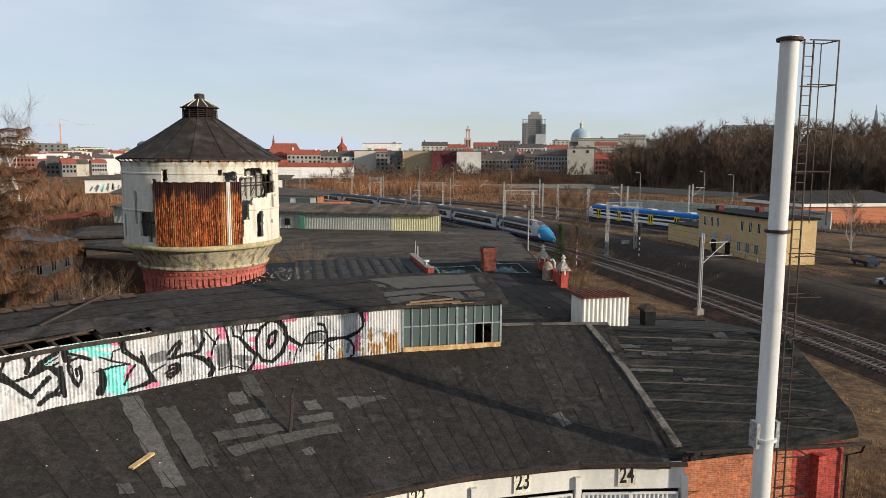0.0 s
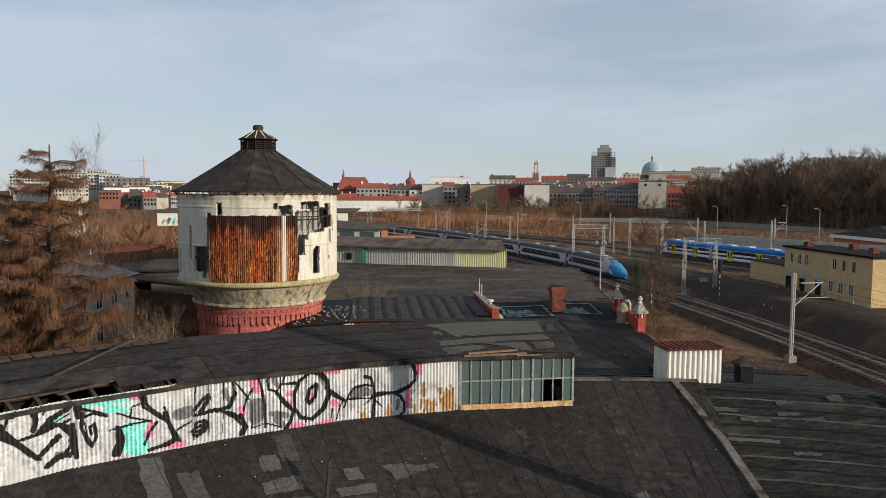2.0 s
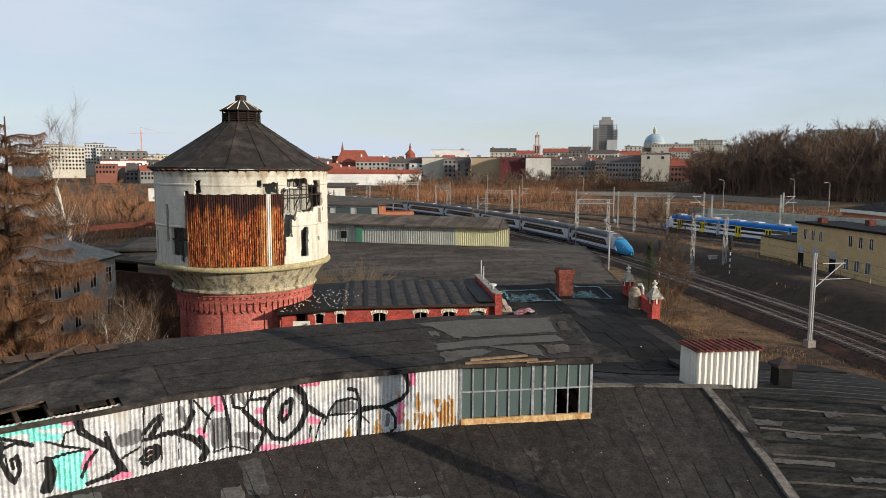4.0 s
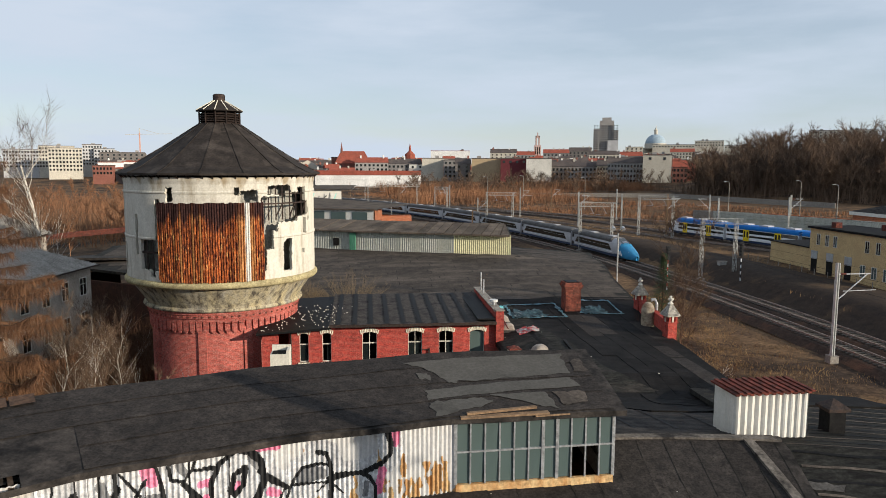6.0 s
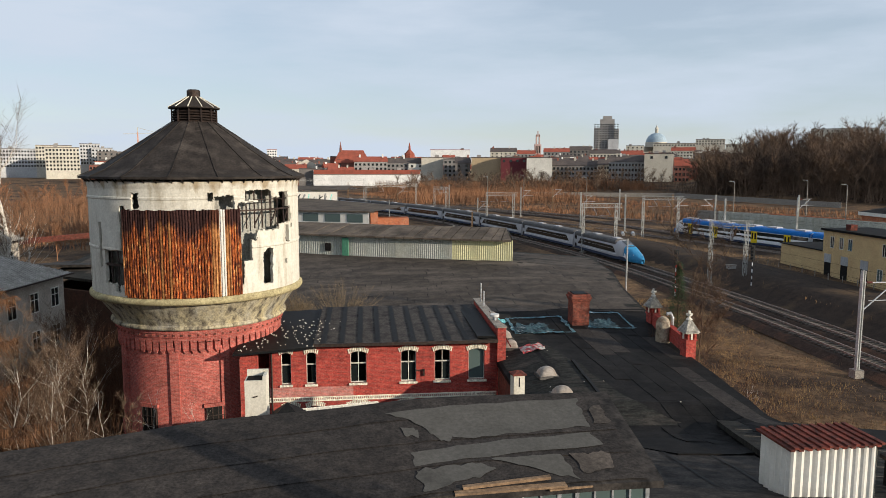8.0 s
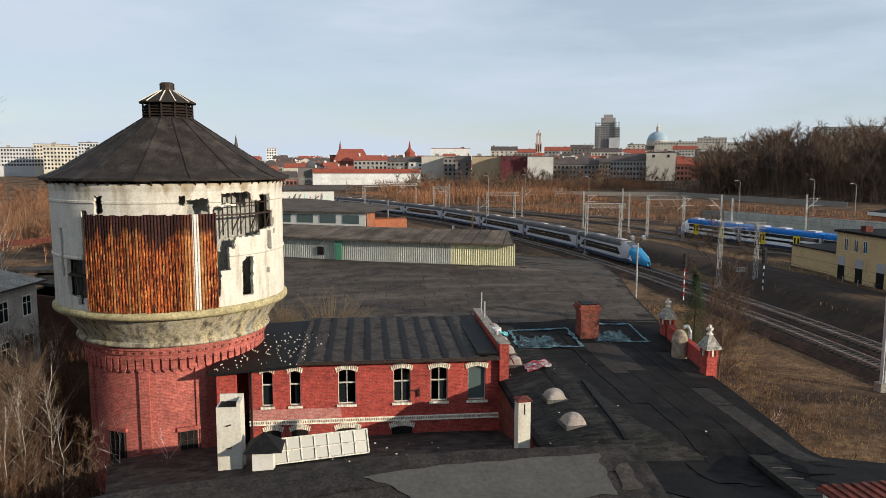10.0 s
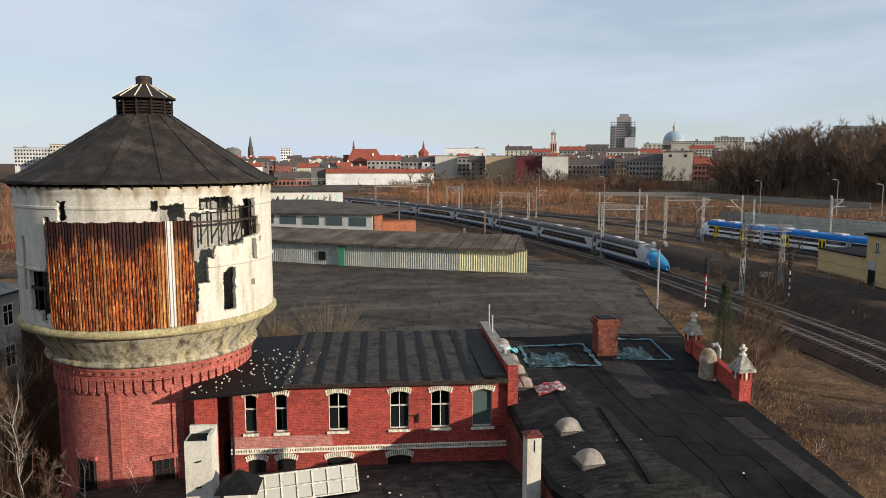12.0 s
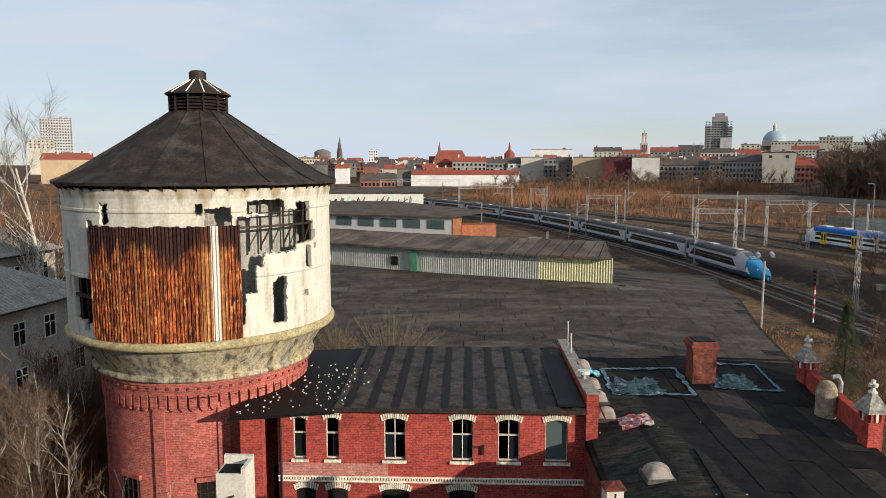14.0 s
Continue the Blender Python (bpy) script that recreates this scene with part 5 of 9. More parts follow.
def pinnacle(x, y):
    t = thing("gable_pinnacle", (x, y, 4.5), "small red brick turret with slate cap and white cross", "turret", "turrets on the track side")
    m = pose(x, y, 1.75, 0, 0, 7) @ Matrix.Diagonal((0.76, 0.76, 0.74, 1))
    body = part("body", Geo().box(-0.42, -0.42, 1.4, 0.42, 0.42, 7.0, m).box(-0.5, -0.5, 7.0, 0.5, 0.5, 7.1, m).box(-0.4, -0.4, 7.1, 0.4, 0.4, 7.6, m), M["brick"], t)
    for sx in (-0.3, 0, 0.3):
        for k in range(4):
            part("niche_pier", Geo().box(sx - 0.07, -0.48, 7.1, sx + 0.07, -0.38, 7.6, m @ pose(0, 0, 0, 0, 0, 90 * k)), M["brick_white"] if sx == 0 else M["brick"], body)
    part("cornice", Geo().box(-0.55, -0.55, 7.6, 0.55, 0.55, 7.68, m), M["brick_white"], t)
    n = 6
    for k in range(n):
        r0, r1 = 0.64 - 0.5 * k / n, 0.64 - 0.5 * (k + 1) / n
        z0, z1 = 7.68 + 0.95 * k / n, 7.68 + 0.95 * (k + 1) / n + 0.02
        for s in range(4):
            w = m @ pose(0, 0, 0, 0, 0, 90 * s)
            c = max(2, int(r0 * 2 / 0.22))
            for i in range(c):
                u0, u1 = -1 + 2 * i / c, -1 + 2 * (i + 1) / c - 0.04
                part("slate", Geo().add([w @ Vector(p) for p in ((u0 * r0, -r0 - 0.02, z0 - 0.02), (u1 * r0, -r0 - 0.02, z0 - 0.02), (u1 * r1, -r1, z1), (u0 * r1, -r1, z1))], [(0, 1, 2, 3)]),
                     M["slate"], t)
    part("roof_core", Geo().add([m @ Vector(p) for p in ((-0.6, -0.6, 7.66), (0.6, -0.6, 7.66), (0.6, 0.6, 7.66), (-0.6, 0.6, 7.66), (0, 0, 8.75))],
                                [(0, 1, 4), (1, 2, 4), (2, 3, 4), (3, 0, 4)]), M["slate"], t)
    part("finial", Geo().tube([m @ Vector((0, 0, z)) for z in (8.5, 8.62, 8.66, 8.8)], [0.14, 0.14, 0.2, 0.1], 8).box(-0.08, -0.08, 8.75, 0.08, 0.08, 9.35, m)
         .box(-0.25, -0.07, 8.98, 0.25, 0.07, 9.13, m).box(-0.07, -0.25, 8.98, 0.07, 0.25, 9.13, m), M["white_paint"], t, "flaking white cross finial")


pinnacle(21.75, 56.0)
pinnacle(22.65, 63.5)
part("low_wall", Geo().beam((21.7, 56.5, 6.6), (22.6, 63.0, 6.6), 0.35, 0.9), M["brick"], annex, "low brick parapet between the turrets")
t = thing("rusty_tank", (21.55, 59.2, 6), "upright rusty white cylinder with a domed top", "tank")
part("body", Geo().lathe(21.55, 59.2, [(0.44, 5.4), (0.44, 6.9), (0.45, 6.92), (0.45, 7.15), (0.44, 7.17), (0.41, 7.35), (0.31, 7.52), (0.16, 7.63), (0.01, 7.65)], 24), M["tank_rust"], t, smooth=True)
part("hoop_pipe", Geo().tube([(22.25, 59.4, 5.8), (22.25, 59.4, 7.5), (22.1, 59.4, 7.8), (21.85, 59.4, 7.75)], 0.11, 8), M["galv"], t)
# rooftop pillar by the annex corner
t = thing("vent_pillar", (9.94, 48.87, 5.4), "square cream plastered vent pillar with a rusty cap", "vent")
m = pose(9.94, 48.87, 0, 0, 0, 6)
part("shaft", Geo().box(-0.27, -0.27, 4.6, 0.27, 0.27, 7.3, m), M["plaster"], t)
part("vent_slot", Geo().box(-0.03, -0.275, 6.75, 0.03, -0.2, 7.2, m), M["dark"], t)
part("cap", Geo().box(-0.33, -0.33, 7.3, 0.33, 0.33, 7.36, m).add([m @ Vector(p) for p in ((-0.33, -0.33, 7.36), (0.33, -0.33, 7.36), (0.33, 0.33, 7.36), (-0.33, 0.33, 7.36), (0, 0, 7.5))], [(0, 1, 4), (1, 2, 4), (2, 3, 4), (3, 0, 4)]),
     M["rusty_roof"], t)
t = thing("roof_vent_can", (10.65, 59.0, 7.68), "round white metal vent on the fire wall", "vent")
part("pipe", Geo().tube([(10.65, 59.0, 7.6), (10.65, 59.0, 7.95)], 0.13, 12), M["galv"], t)
part("cap", Geo().lathe(10.65, 59.0, [(0.01, 8.08), (0.28, 8.06), (0.28, 7.92), (0.2, 7.9)], 16), M["steel_white"], t)
t = thing("vent_pipe", (10.7, 63.5, 7.6), "thin grey vent pipe on the fire wall", "pipe", "vent pipes")
part("pipe", Geo().tube([(10.7, 63.5, 7.6), (10.7, 63.5, 8.7)], 0.06, 8), M["galv"], t)
t = thing("vent_pipe", (10.75, 65.0, 7.6), "thin grey vent pipe on the fire wall", "pipe", "vent pipes")
part("pipe", Geo().tube([(10.75, 65.0, 7.6), (10.75, 65.0, 9.0)], 0.05, 8), M["galv"], t)
t = thing("iron_rod", (11.2, 58.4, 6.4), "rusty bent rod leaning off the fire wall", "rod")
part("rod", Geo().tube([(10.75, 61.5, 7.7), (11.0, 59.5, 7.3), (11.35, 57.4, 6.4)], 0.035, 6), M["rusty_roof"], t)

# ---- skylight and chimney behind the lantern ----
sky_t = thing("skylight_box", polar(48.8, -8.3, shed_z(48.8)), "sloping white-framed wired-glass skylight on the felt roof", "skylight")
pa, pb = Vector(polar(48.4, -10.6, 0)), Vector(polar(49.1, -5.7, 0))
dd = (pb - pa).normalized()
nn = Vector((dd.y, -dd.x, 0))
LS = (pb - pa).length


def sky_at(u, w, o=0.0):
    """u along, w up the glass; the glass leans back."""
    c = pa + dd * u - nn * (0.35 * w) + nn * o
    return (c.x, c.y, shed_z(math.hypot(c.x - CX, c.y - CY)) + 0.12 + 1.05 * w)


part("backing", Geo().add([sky_at(0, 0, -0.03), sky_at(LS, 0, -0.03), sky_at(LS, 1, -0.03), sky_at(0, 1, -0.03), sky_at(0, 0, -1.4), sky_at(LS, 0, -1.4), sky_at(LS, 0.9, -1.0), sky_at(0, 0.9, -1.0)],
                          [(0, 1, 2, 3), (3, 2, 6, 7), (6, 5, 4, 7), (1, 5, 6, 2), (0, 3, 7, 4)]), M["tar"], sky_t)
for i in range(7):
    for j in range(2):
        a, b, c, d4 = LS * i / 7 + 0.04, LS * (i + 1) / 7 - 0.04, j * 0.5 + 0.03, j * 0.5 + 0.48
        part("pane", Geo().quad(sky_at(a, c), sky_at(b, c), sky_at(b, d4), sky_at(a, d4)), M["pane_milk"], sky_t)
for i in range(8):
    part("glazing_bar", Geo().beam(sky_at(LS * i / 7, 0, 0.03), sky_at(LS * i / 7, 1.02, 0.03), 0.06), M["white_paint"], sky_t)
for w in (0.0, 0.5, 1.0):
    part("glazing_bar", Geo().beam(sky_at(0, w, 0.03), sky_at(LS, w, 0.03), 0.05), M["white_paint"], sky_t)
x0, y0, z0 = sky_at(-0.45, 0, 0.2)
part("end_cap", Geo().box(x0 - 0.45, y0 - 0.3, z0 - 0.2, x0 + 0.4, y0 + 0.4, z0 + 0.85), M["white_sheet"], sky_t, "white sheet box with a rust stain")
part("end_roof", Geo().add([(x0 - 0.75, y0 - 0.6, z0 + 0.8), (x0 + 0.8, y0 - 0.6, z0 + 0.8), (x0 + 0.8, y0 + 0.9, z0 + 0.8), (x0 - 0.75, y0 + 0.9, z0 + 0.8), (x0, y0 + 0.2, z0 + 1.45)],
                           [(0, 1, 4), (1, 2, 4), (2, 3, 4), (3, 0, 4), (3, 2, 1, 0)]), M["tar"], sky_t)
cx0, cy0, cz0 = polar(49.4, -12.6, 4.0)
t = thing("vent_pillar", (cx0, cy0, cz0), "tall square cream plastered vent pillar, open at the top", "vent")
g = Geo().box(cx0 - 0.5, cy0 - 0.5, 3.4, cx0 + 0.5, cy0 + 0.5, 7.0).box(cx0 - 0.5, cy0 + 0.35, 7.0, cx0 + 0.5, cy0 + 0.5, 7.3).box(cx0 + 0.35, cy0 - 0.5, 7.0, cx0 + 0.5, cy0 + 0.35, 7.2)
part("shaft", g, M["plaster"], t)
part("mouth", Geo().box(cx0 - 0.42, cy0 - 0.42, 7.0, cx0 + 0.3, cy0 + 0.3, 7.02), M["dark"], t)
part("iron_hooks", Geo().beam((cx0 - 0.1, cy0 - 0.53, 5.2), (cx0 + 0.1, cy0 - 0.53, 5.25), 0.05).beam((cx0 - 0.1, cy0 - 0.53, 6.2), (cx0 + 0.1, cy0 - 0.53, 6.25), 0.05), M["iron"], t)

# ---- second engine shed with its long lantern ----
hall = thing("far_engine_shed", (2, 85, 0), "second engine shed with wide dark felt roofs", "engine shed")


def hall_left(y):
    return -4.2 if y < 72 else max(-27.0, -4.2 - (y - 72) * 1.55)


sheet("hall_roof", hall_left, lambda y: annex_right(y) + (0 if y < 90 else (y - 90) * 0.1), [66.2 + 1.2 * k for k in range(28)], hall_z, 22, M["felt_brown"], hall, "weathered felt roof in long strips")
# lapped felt strips, row behind row
row = 0
yy = 66.6
while yy < 97:
    depth = rnd(0.9, 1.15)
    x = -4.0 - max(0, yy - 72) * 1.5 + rnd(-2, 0)
    x = max(x, -26)
    while x < annex_right(yy) - 1.5:
        ln = rnd(2.6, 6.5)
        x1 = min(x + ln, annex_right(yy) - 0.2)
        if (x - 16.8) * 0.42 + (yy - 83.5) * 0.907 > -1.2 and x < 16.5:
            x = x1
            continue
        g = Geo()
        n = 5
        for i in range(n + 1):
            px = x + (x1 - 0.06 - x) * i / n
            for v, up in ((0.0, 0.016), (depth + 0.04, 0.010)):
                py = yy + v - (px - 6) * 0.05 + 0.04 * noise.noise((px, yy, v))
                g.v.append((px, py, hall_z(px, py) + up))
        for i in range(n):
            g.f.append((2 * i, 2 * i + 2, 2 * i + 3, 2 * i + 1))
        part("felt_strip", g, M["felt_strip"], hall)
        x = x1
    yy += depth
    row += 1
LINE = [(16.8, 83.5), (11.2, 85.6), (5.8, 87.6), (1.1, 89.7), (-4.5, 92.3), (-12, 96), (-24, 103)]
for i, (p, q) in enumerate(zip(LINE, LINE[1:])):
    g = Geo()
    corrugated(g, q, p, 7.75, 9.92, pitch=0.21, depth=0.028, slack=0.04)
    part("corrugated_wall", g, M["corr_cream"] if i == 0 else M["corr_grey"], hall, "cream ribbed sheet wall" if i == 0 else "grey-green ribbed sheet wall")
    dv = (Vector(p) - Vector(q)).normalized()
    n2 = Vector((dv.y, -dv.x))
    ln = (Vector(p) - Vector(q)).length
    m = max(3, int(ln / 0.95))
    for k in range(m):
        a = Vector(q) + dv * (ln * k / m)
        b = Vector(q) + dv * (ln * (k + 1) / m - 0.07)
        f0, f1, h0, h1 = a + n2 * 0.5, b + n2 * 0.5, b - n2 * 4.6, a - n2 * 4.6
        if i == 0 and k > m - 3:
            h0 = h0 - dv * (1.35 if k == m - 1 else 0.4)
            h1 = h1 - dv * (0.4 if k == m - 1 else 0.0)
        zz = rnd(0, 0.04)
        g = Geo().add([(f0.x, f0.y, 10.0 + zz), (f1.x, f1.y, 10.0 + zz), (h0.x, h0.y, 10.75 + zz), (h1.x, h1.y, 10.75 + zz), (f0.x, f0.y, 9.85), (f1.x, f1.y, 9.85), (h0.x, h0.y, 10.6), (h1.x, h1.y, 10.6)],
              [(0, 1, 2, 3), (0, 4, 5, 1), (1, 5, 6, 2), (3, 7, 4, 0)])
        part("lantern_roof_panel", g, M["felt_far"], hall)
part("end_wall", Geo().add([(16.8, 83.5, 7.6), (17.2, 87.6, 7.6), (17.2, 87.6, 10.6), (16.8, 83.5, 9.95)], [(0, 1, 2, 3)]), M["corr_grey"], hall)
part("dark_opening", Geo().box(0.55, -0.05, 8.3, 1.2, 0.1, 9.1, pose(-1.9, 91.0, 0, 0, 0, -25)), M["dark"], hall)
part("green_door", Geo().box(0, -0.1, 7.9, 0.7, 0.02, 9.7, pose(0.4, 89.85, 0, 0, 0, -25)), mat("green_door_paint", (0.06, 0.20, 0.12), (0.10, 0.26, 0.17), rough=0.6), hall, "faded green door")
g = Geo()
for p, q in (((-4.2, 66.4), (-4.2, 72)), ((-4.2, 72), (-27, 86.7)), ((-27, 86.7), (-27, 99))):
    wall_slab(g, q, p, -0.5, 5.6, 0.4)
# brick painted dark because this wall lies in shadow
part("outer_wall", g, mat("shade_dark_brick", (0.055, 0.028, 0.022), (0.03, 0.02, 0.017), rough=0.95, scale=1.5), hall, "dark brick outer wall with shade put into its colour")
sheet("back_slope", lambda y: -30 + (y - 90) * 0.2, lambda y: 20.5 + (y - 90) * 0.35 if y < 96 else 22 - (y - 96) * 0.25, [88 + 3 * k for k in range(12)], lambda x, y: 7.5 - (y - 88) * 0.085, 10, M["felt"], hall, "far felt slope")
part("left_lantern_strip", Geo().beam((-27, 112, 8.5), (-44, 114, 6.9), 0.5, 0.7), M["brick_soot_shade"], hall, "brick lantern wall in the sun")
# third shed: low white lantern, brick end, graffiti wall beyond
third = thing("third_engine_shed", (-8, 135, 0), "long low sheds with flat felt roofs and white lantern walls", "engine shed")
part("roof", Geo().add([(6.5, 122, 6.9), (8.5, 134, 6.6), (-24, 150, 6.8), (-30, 138, 7.0), (6.5, 122, 3), (8.5, 134, 3), (-24, 150, 3), (-30, 138, 3)], [(0, 1, 2, 3), (0, 4, 5, 1), (3, 7, 4, 0)]), M["felt_far"], third)
part("white_wall", Geo().beam((3.3, 122.2, 8.9), (-30, 136.5, 8.7), 0.3, 2.6), M["white_sheet"], third, "white lantern wall with openings")
for k in range(10):
    u = k / 10 + 0.03
    part("window_band", Geo().beam((3.3 - 33.3 * u + 0.06, 122.2 + 14.3 * u - 0.2, 9.2), (3.3 - 33.3 * (u + 0.07) + 0.06, 122.2 + 14.3 * (u + 0.07) - 0.2, 9.2), 0.1, 1.2), M["pane"], third)
part("upper_roof", Geo().add([(4, 121.5, 10.3), (9.5, 131, 10.5), (-8, 160, 10.4), (-36, 165, 10.2), (-32, 136, 10.1), (4, 121.5, 10.1), (-32, 136, 9.9)], [(0, 1, 2, 3, 4), (0, 4, 6, 5)]), M["felt_far"], third)
part("brick_end", Geo().box(3.5, 122, 4, 4.6, 128, 10.1), M["brick_orange"], third, "orange brick end wall")
part("brick_end", Geo().box(4.7, 126.5, 4, 9.4, 130, 8.9), M["brick_orange"], third, "low brick lean-to")
part("graffiti_wall", Geo().beam((-2.9, 163, 10.6), (-42, 158, 10.4), 0.4, 2.6), M["white_sheet"], third, "white wall covered with small graffiti")
part("graffiti_roof", Geo().add([(-1, 162, 12.0), (-44, 157, 11.9), (-44, 175, 12.4), (0, 178, 12.4)], [(0, 3, 2, 1)]), M["felt_far"], third)
for k in range(34):
    x = -40 + k * 1.08
    y = 162.6 - (x + 2.9) * -0.128 - 0.5
    part("graffiti_mark", Geo().beam((x, y - 0.25, 9.7 + rnd(0, 0.5)), (x + rnd(0.2, 0.9), y - 0.25, 10.3 + rnd(0, 1.1)), 0.04, rnd(0.15, 0.35)), (M["graf_dark"], M["graf_mint"], M["graf_dark"], M["black"])[k % 4], third)

# ---- grey house beside the larch ----
def hip_house(name, x, y, w, d, h, rz, roof_h, wall, roof, label, z0=0.0, windows=True):
    t = thing(name, (x, y, z0), label, "house")
    m = pose(x, y, z0, 0, 0, rz)
    part("wall", Geo().box(-w / 2, -d / 2, 0, w / 2, d / 2, h, m), wall, t)
    o = 0.55
    r = min(w, d) / 2 + o
    ridge = max(w, d) / 2 + o - r
    a, b = ((-ridge, 0), (ridge, 0)) if w >= d else ((0, -ridge), (0, ridge))
    pts = [(-w / 2 - o, -d / 2 - o, h), (w / 2 + o, -d / 2 - o, h), (w / 2 + o, d / 2 + o, h), (-w / 2 - o, d / 2 + o, h), (a[0], a[1], h + roof_h), (b[0], b[1], h + roof_h)]
    faces = [(0, 1, 5, 4), (1, 2, 5), (2, 3, 4, 5), (3, 0, 4), (3, 2, 1, 0)] if w >= d else [(0, 1, 4), (1, 2, 5, 4), (2, 3, 5), (3, 0, 4, 5), (3, 2, 1, 0)]
    rf = part("roof", Geo().add([m @ Vector(p) for p in pts], faces), roof, t, "ribbed fibre-cement hip roof")
    # ribs down each slope
    for fi in faces[:4]:
        P = [m @ Vector(pts[i]) for i in fi]
        e0, e1 = P[0], P[1]
        t0, t1 = (P[3], P[2]) if len(P) == 4 else (P[2], P[2])
        n = int((e1 - e0).length / 0.32)
        g = Geo()
        for k in range(1, n):
            u = k / n
            lo = e0.lerp(e1, u)
            # upper end runs straight up the slope until the hip
            dirn = ((t0 + t1) / 2 - (e0 + e1) / 2)
            L = (e1 - e0).length
            s0 = (t0 - e0).dot((e1 - e0) / L)
            s1 = L - (t1 - e0).dot((e1 - e0) / L)
            s = u * L
            f = min(1.0, s / s0 if s0 > 1e-3 else 1.0, (L - s) / s1 if s1 > 1e-3 else 1.0)
            g.beam(lo + Vector((0, 0, 0.03)), lo + dirn * f + Vector((0, 0, 0.03)), 0.10, 0.05)
        part("roof_ribs", g, roof, rf)
    g = Geo()
    for i in range(4):
        g.beam(m @ Vector(pts[i]), m @ Vector(pts[(i + 1) % 4]), 0.14, 0.12)
    part("gutter", g, M["iron"], t)
    if windows:
        for side, L, D in ((0, w, d), (1, d, w), (3, d, w)):
            mm = m @ pose(0, 0, 0, 0, 0, 90 * side)
            n = max(1, int(L / 2.4))
            for k in range(n):
                c = -L / 2 + L * (k + 0.5) / n
                for zz in ([h - 2.3] if h < 5 else [h - 2.4, h - 5.4]):
                    wn_ = part("window", Geo().box(c - 0.5, -D / 2 - 0.03, zz, c + 0.5, -D / 2 + 0.05, zz + 1.5, mm), M["pane_dark"], t)
                    part("window_frame", Geo().box(c - 0.56, -D / 2 - 0.06, zz - 0.06, c + 0.56, -D / 2 - 0.02, zz + 0.02, mm).box(c - 0.56, -D / 2 - 0.06, zz + 1.46, c + 0.56, -D / 2 - 0.02, zz + 1.54, mm)
                         .box(c - 0.56, -D / 2 - 0.06, zz, c - 0.48, -D / 2 - 0.02, zz + 1.5, mm).box(c + 0.48, -D / 2 - 0.06, zz, c + 0.56, -D / 2 - 0.02, zz + 1.5, mm)
                         .box(c - 0.03, -D / 2 - 0.06, zz, c + 0.03, -D / 2 - 0.02, zz + 1.5, mm).box(c - 0.5, -D / 2 - 0.06, zz + 0.95, c + 0.5, -D / 2 - 0.02, zz + 1.0, mm), M["white_paint"], wn_)
    return t


hip_house("grey_house", -27.1, 73.5, 8.0, 11.0, 7.85, -8.6, 2.3, M["house_wall"], M["fibre"], "abandoned grey plastered house with a ribbed hip roof", 0.2)
hip_house("grey_house", -34.4, 83.5, 10.0, 6.0, 10.0, -8.6, 2.3, M["house_wall"], M["fibre"], "larger grey house behind with a ribbed hip roof", 0.2)

# ---- railway ----
def spline(pts, n):
    """Catmull-Rom points, evenly spaced in length."""
    P = [Vector((*p, 0)) for p in pts]
    P = [P[0] * 2 - P[1]] + P + [P[-1] * 2 - P[-2]]
    out = []
    for i in range(1, len(P) - 2):
        for k in range(40):
            u = k / 40
            a, b, c, d = P[i - 1], P[i], P[i + 1], P[i + 2]
            out.append(0.5 * ((2 * b) + (c - a) * u + (2 * a - 5 * b + 4 * c - d) * u * u + (3 * b - a - 3 * c + d) * u ** 3))
    out.append(P[-2])
    ln = [0.0]
    for a, b in zip(out, out[1:]):
        ln.append(ln[-1] + (b - a).length)
    res, j = [], 0
    for k in range(n + 1):
        s = ln[-1] * k / n
        while j < len(ln) - 2 and ln[j + 1] < s:
            j += 1
        res.append(out[j].lerp(out[j + 1], (s - ln[j]) / max(ln[j + 1] - ln[j], 1e-6)))
    return res, ln[-1]


MAIN = [(44, -60), (46.5, -20), (48.3, 20), (49.8, 55), (50.6, 83), (50.1, 105), (48.9, 125), (46.5, 148), (42.0, 172), (35.8, 198), (27.7, 226), (15, 256), (-1.5, 288), (-24, 325), (-60, 368)]
YARD1 = [(95, 60), (87, 100), (80, 128), (74, 148), (66.5, 168), (56, 201), (36, 244), (6, 285), (-40, 330)]
YARD2 = [(101, 60), (92, 96), (85, 124), (78, 150), (72, 178), (66.5, 203), (59, 227), (47, 252), (26, 284), (-14, 326), (-60, 362)]
YARD3 = [(118, 110), (108, 150), (96, 184), (85, 204), (70, 226), (52, 252), (30, 284), (-10, 330)]


def offset(path, o):
    res = []
    for i, p in enumerate(path):
        d = (path[min(i + 1, len(path) - 1)] - path[max(i - 1, 0)]).normalized()
        res.append(p + Vector((d.y, -d.x, 0)) * o)
    return res


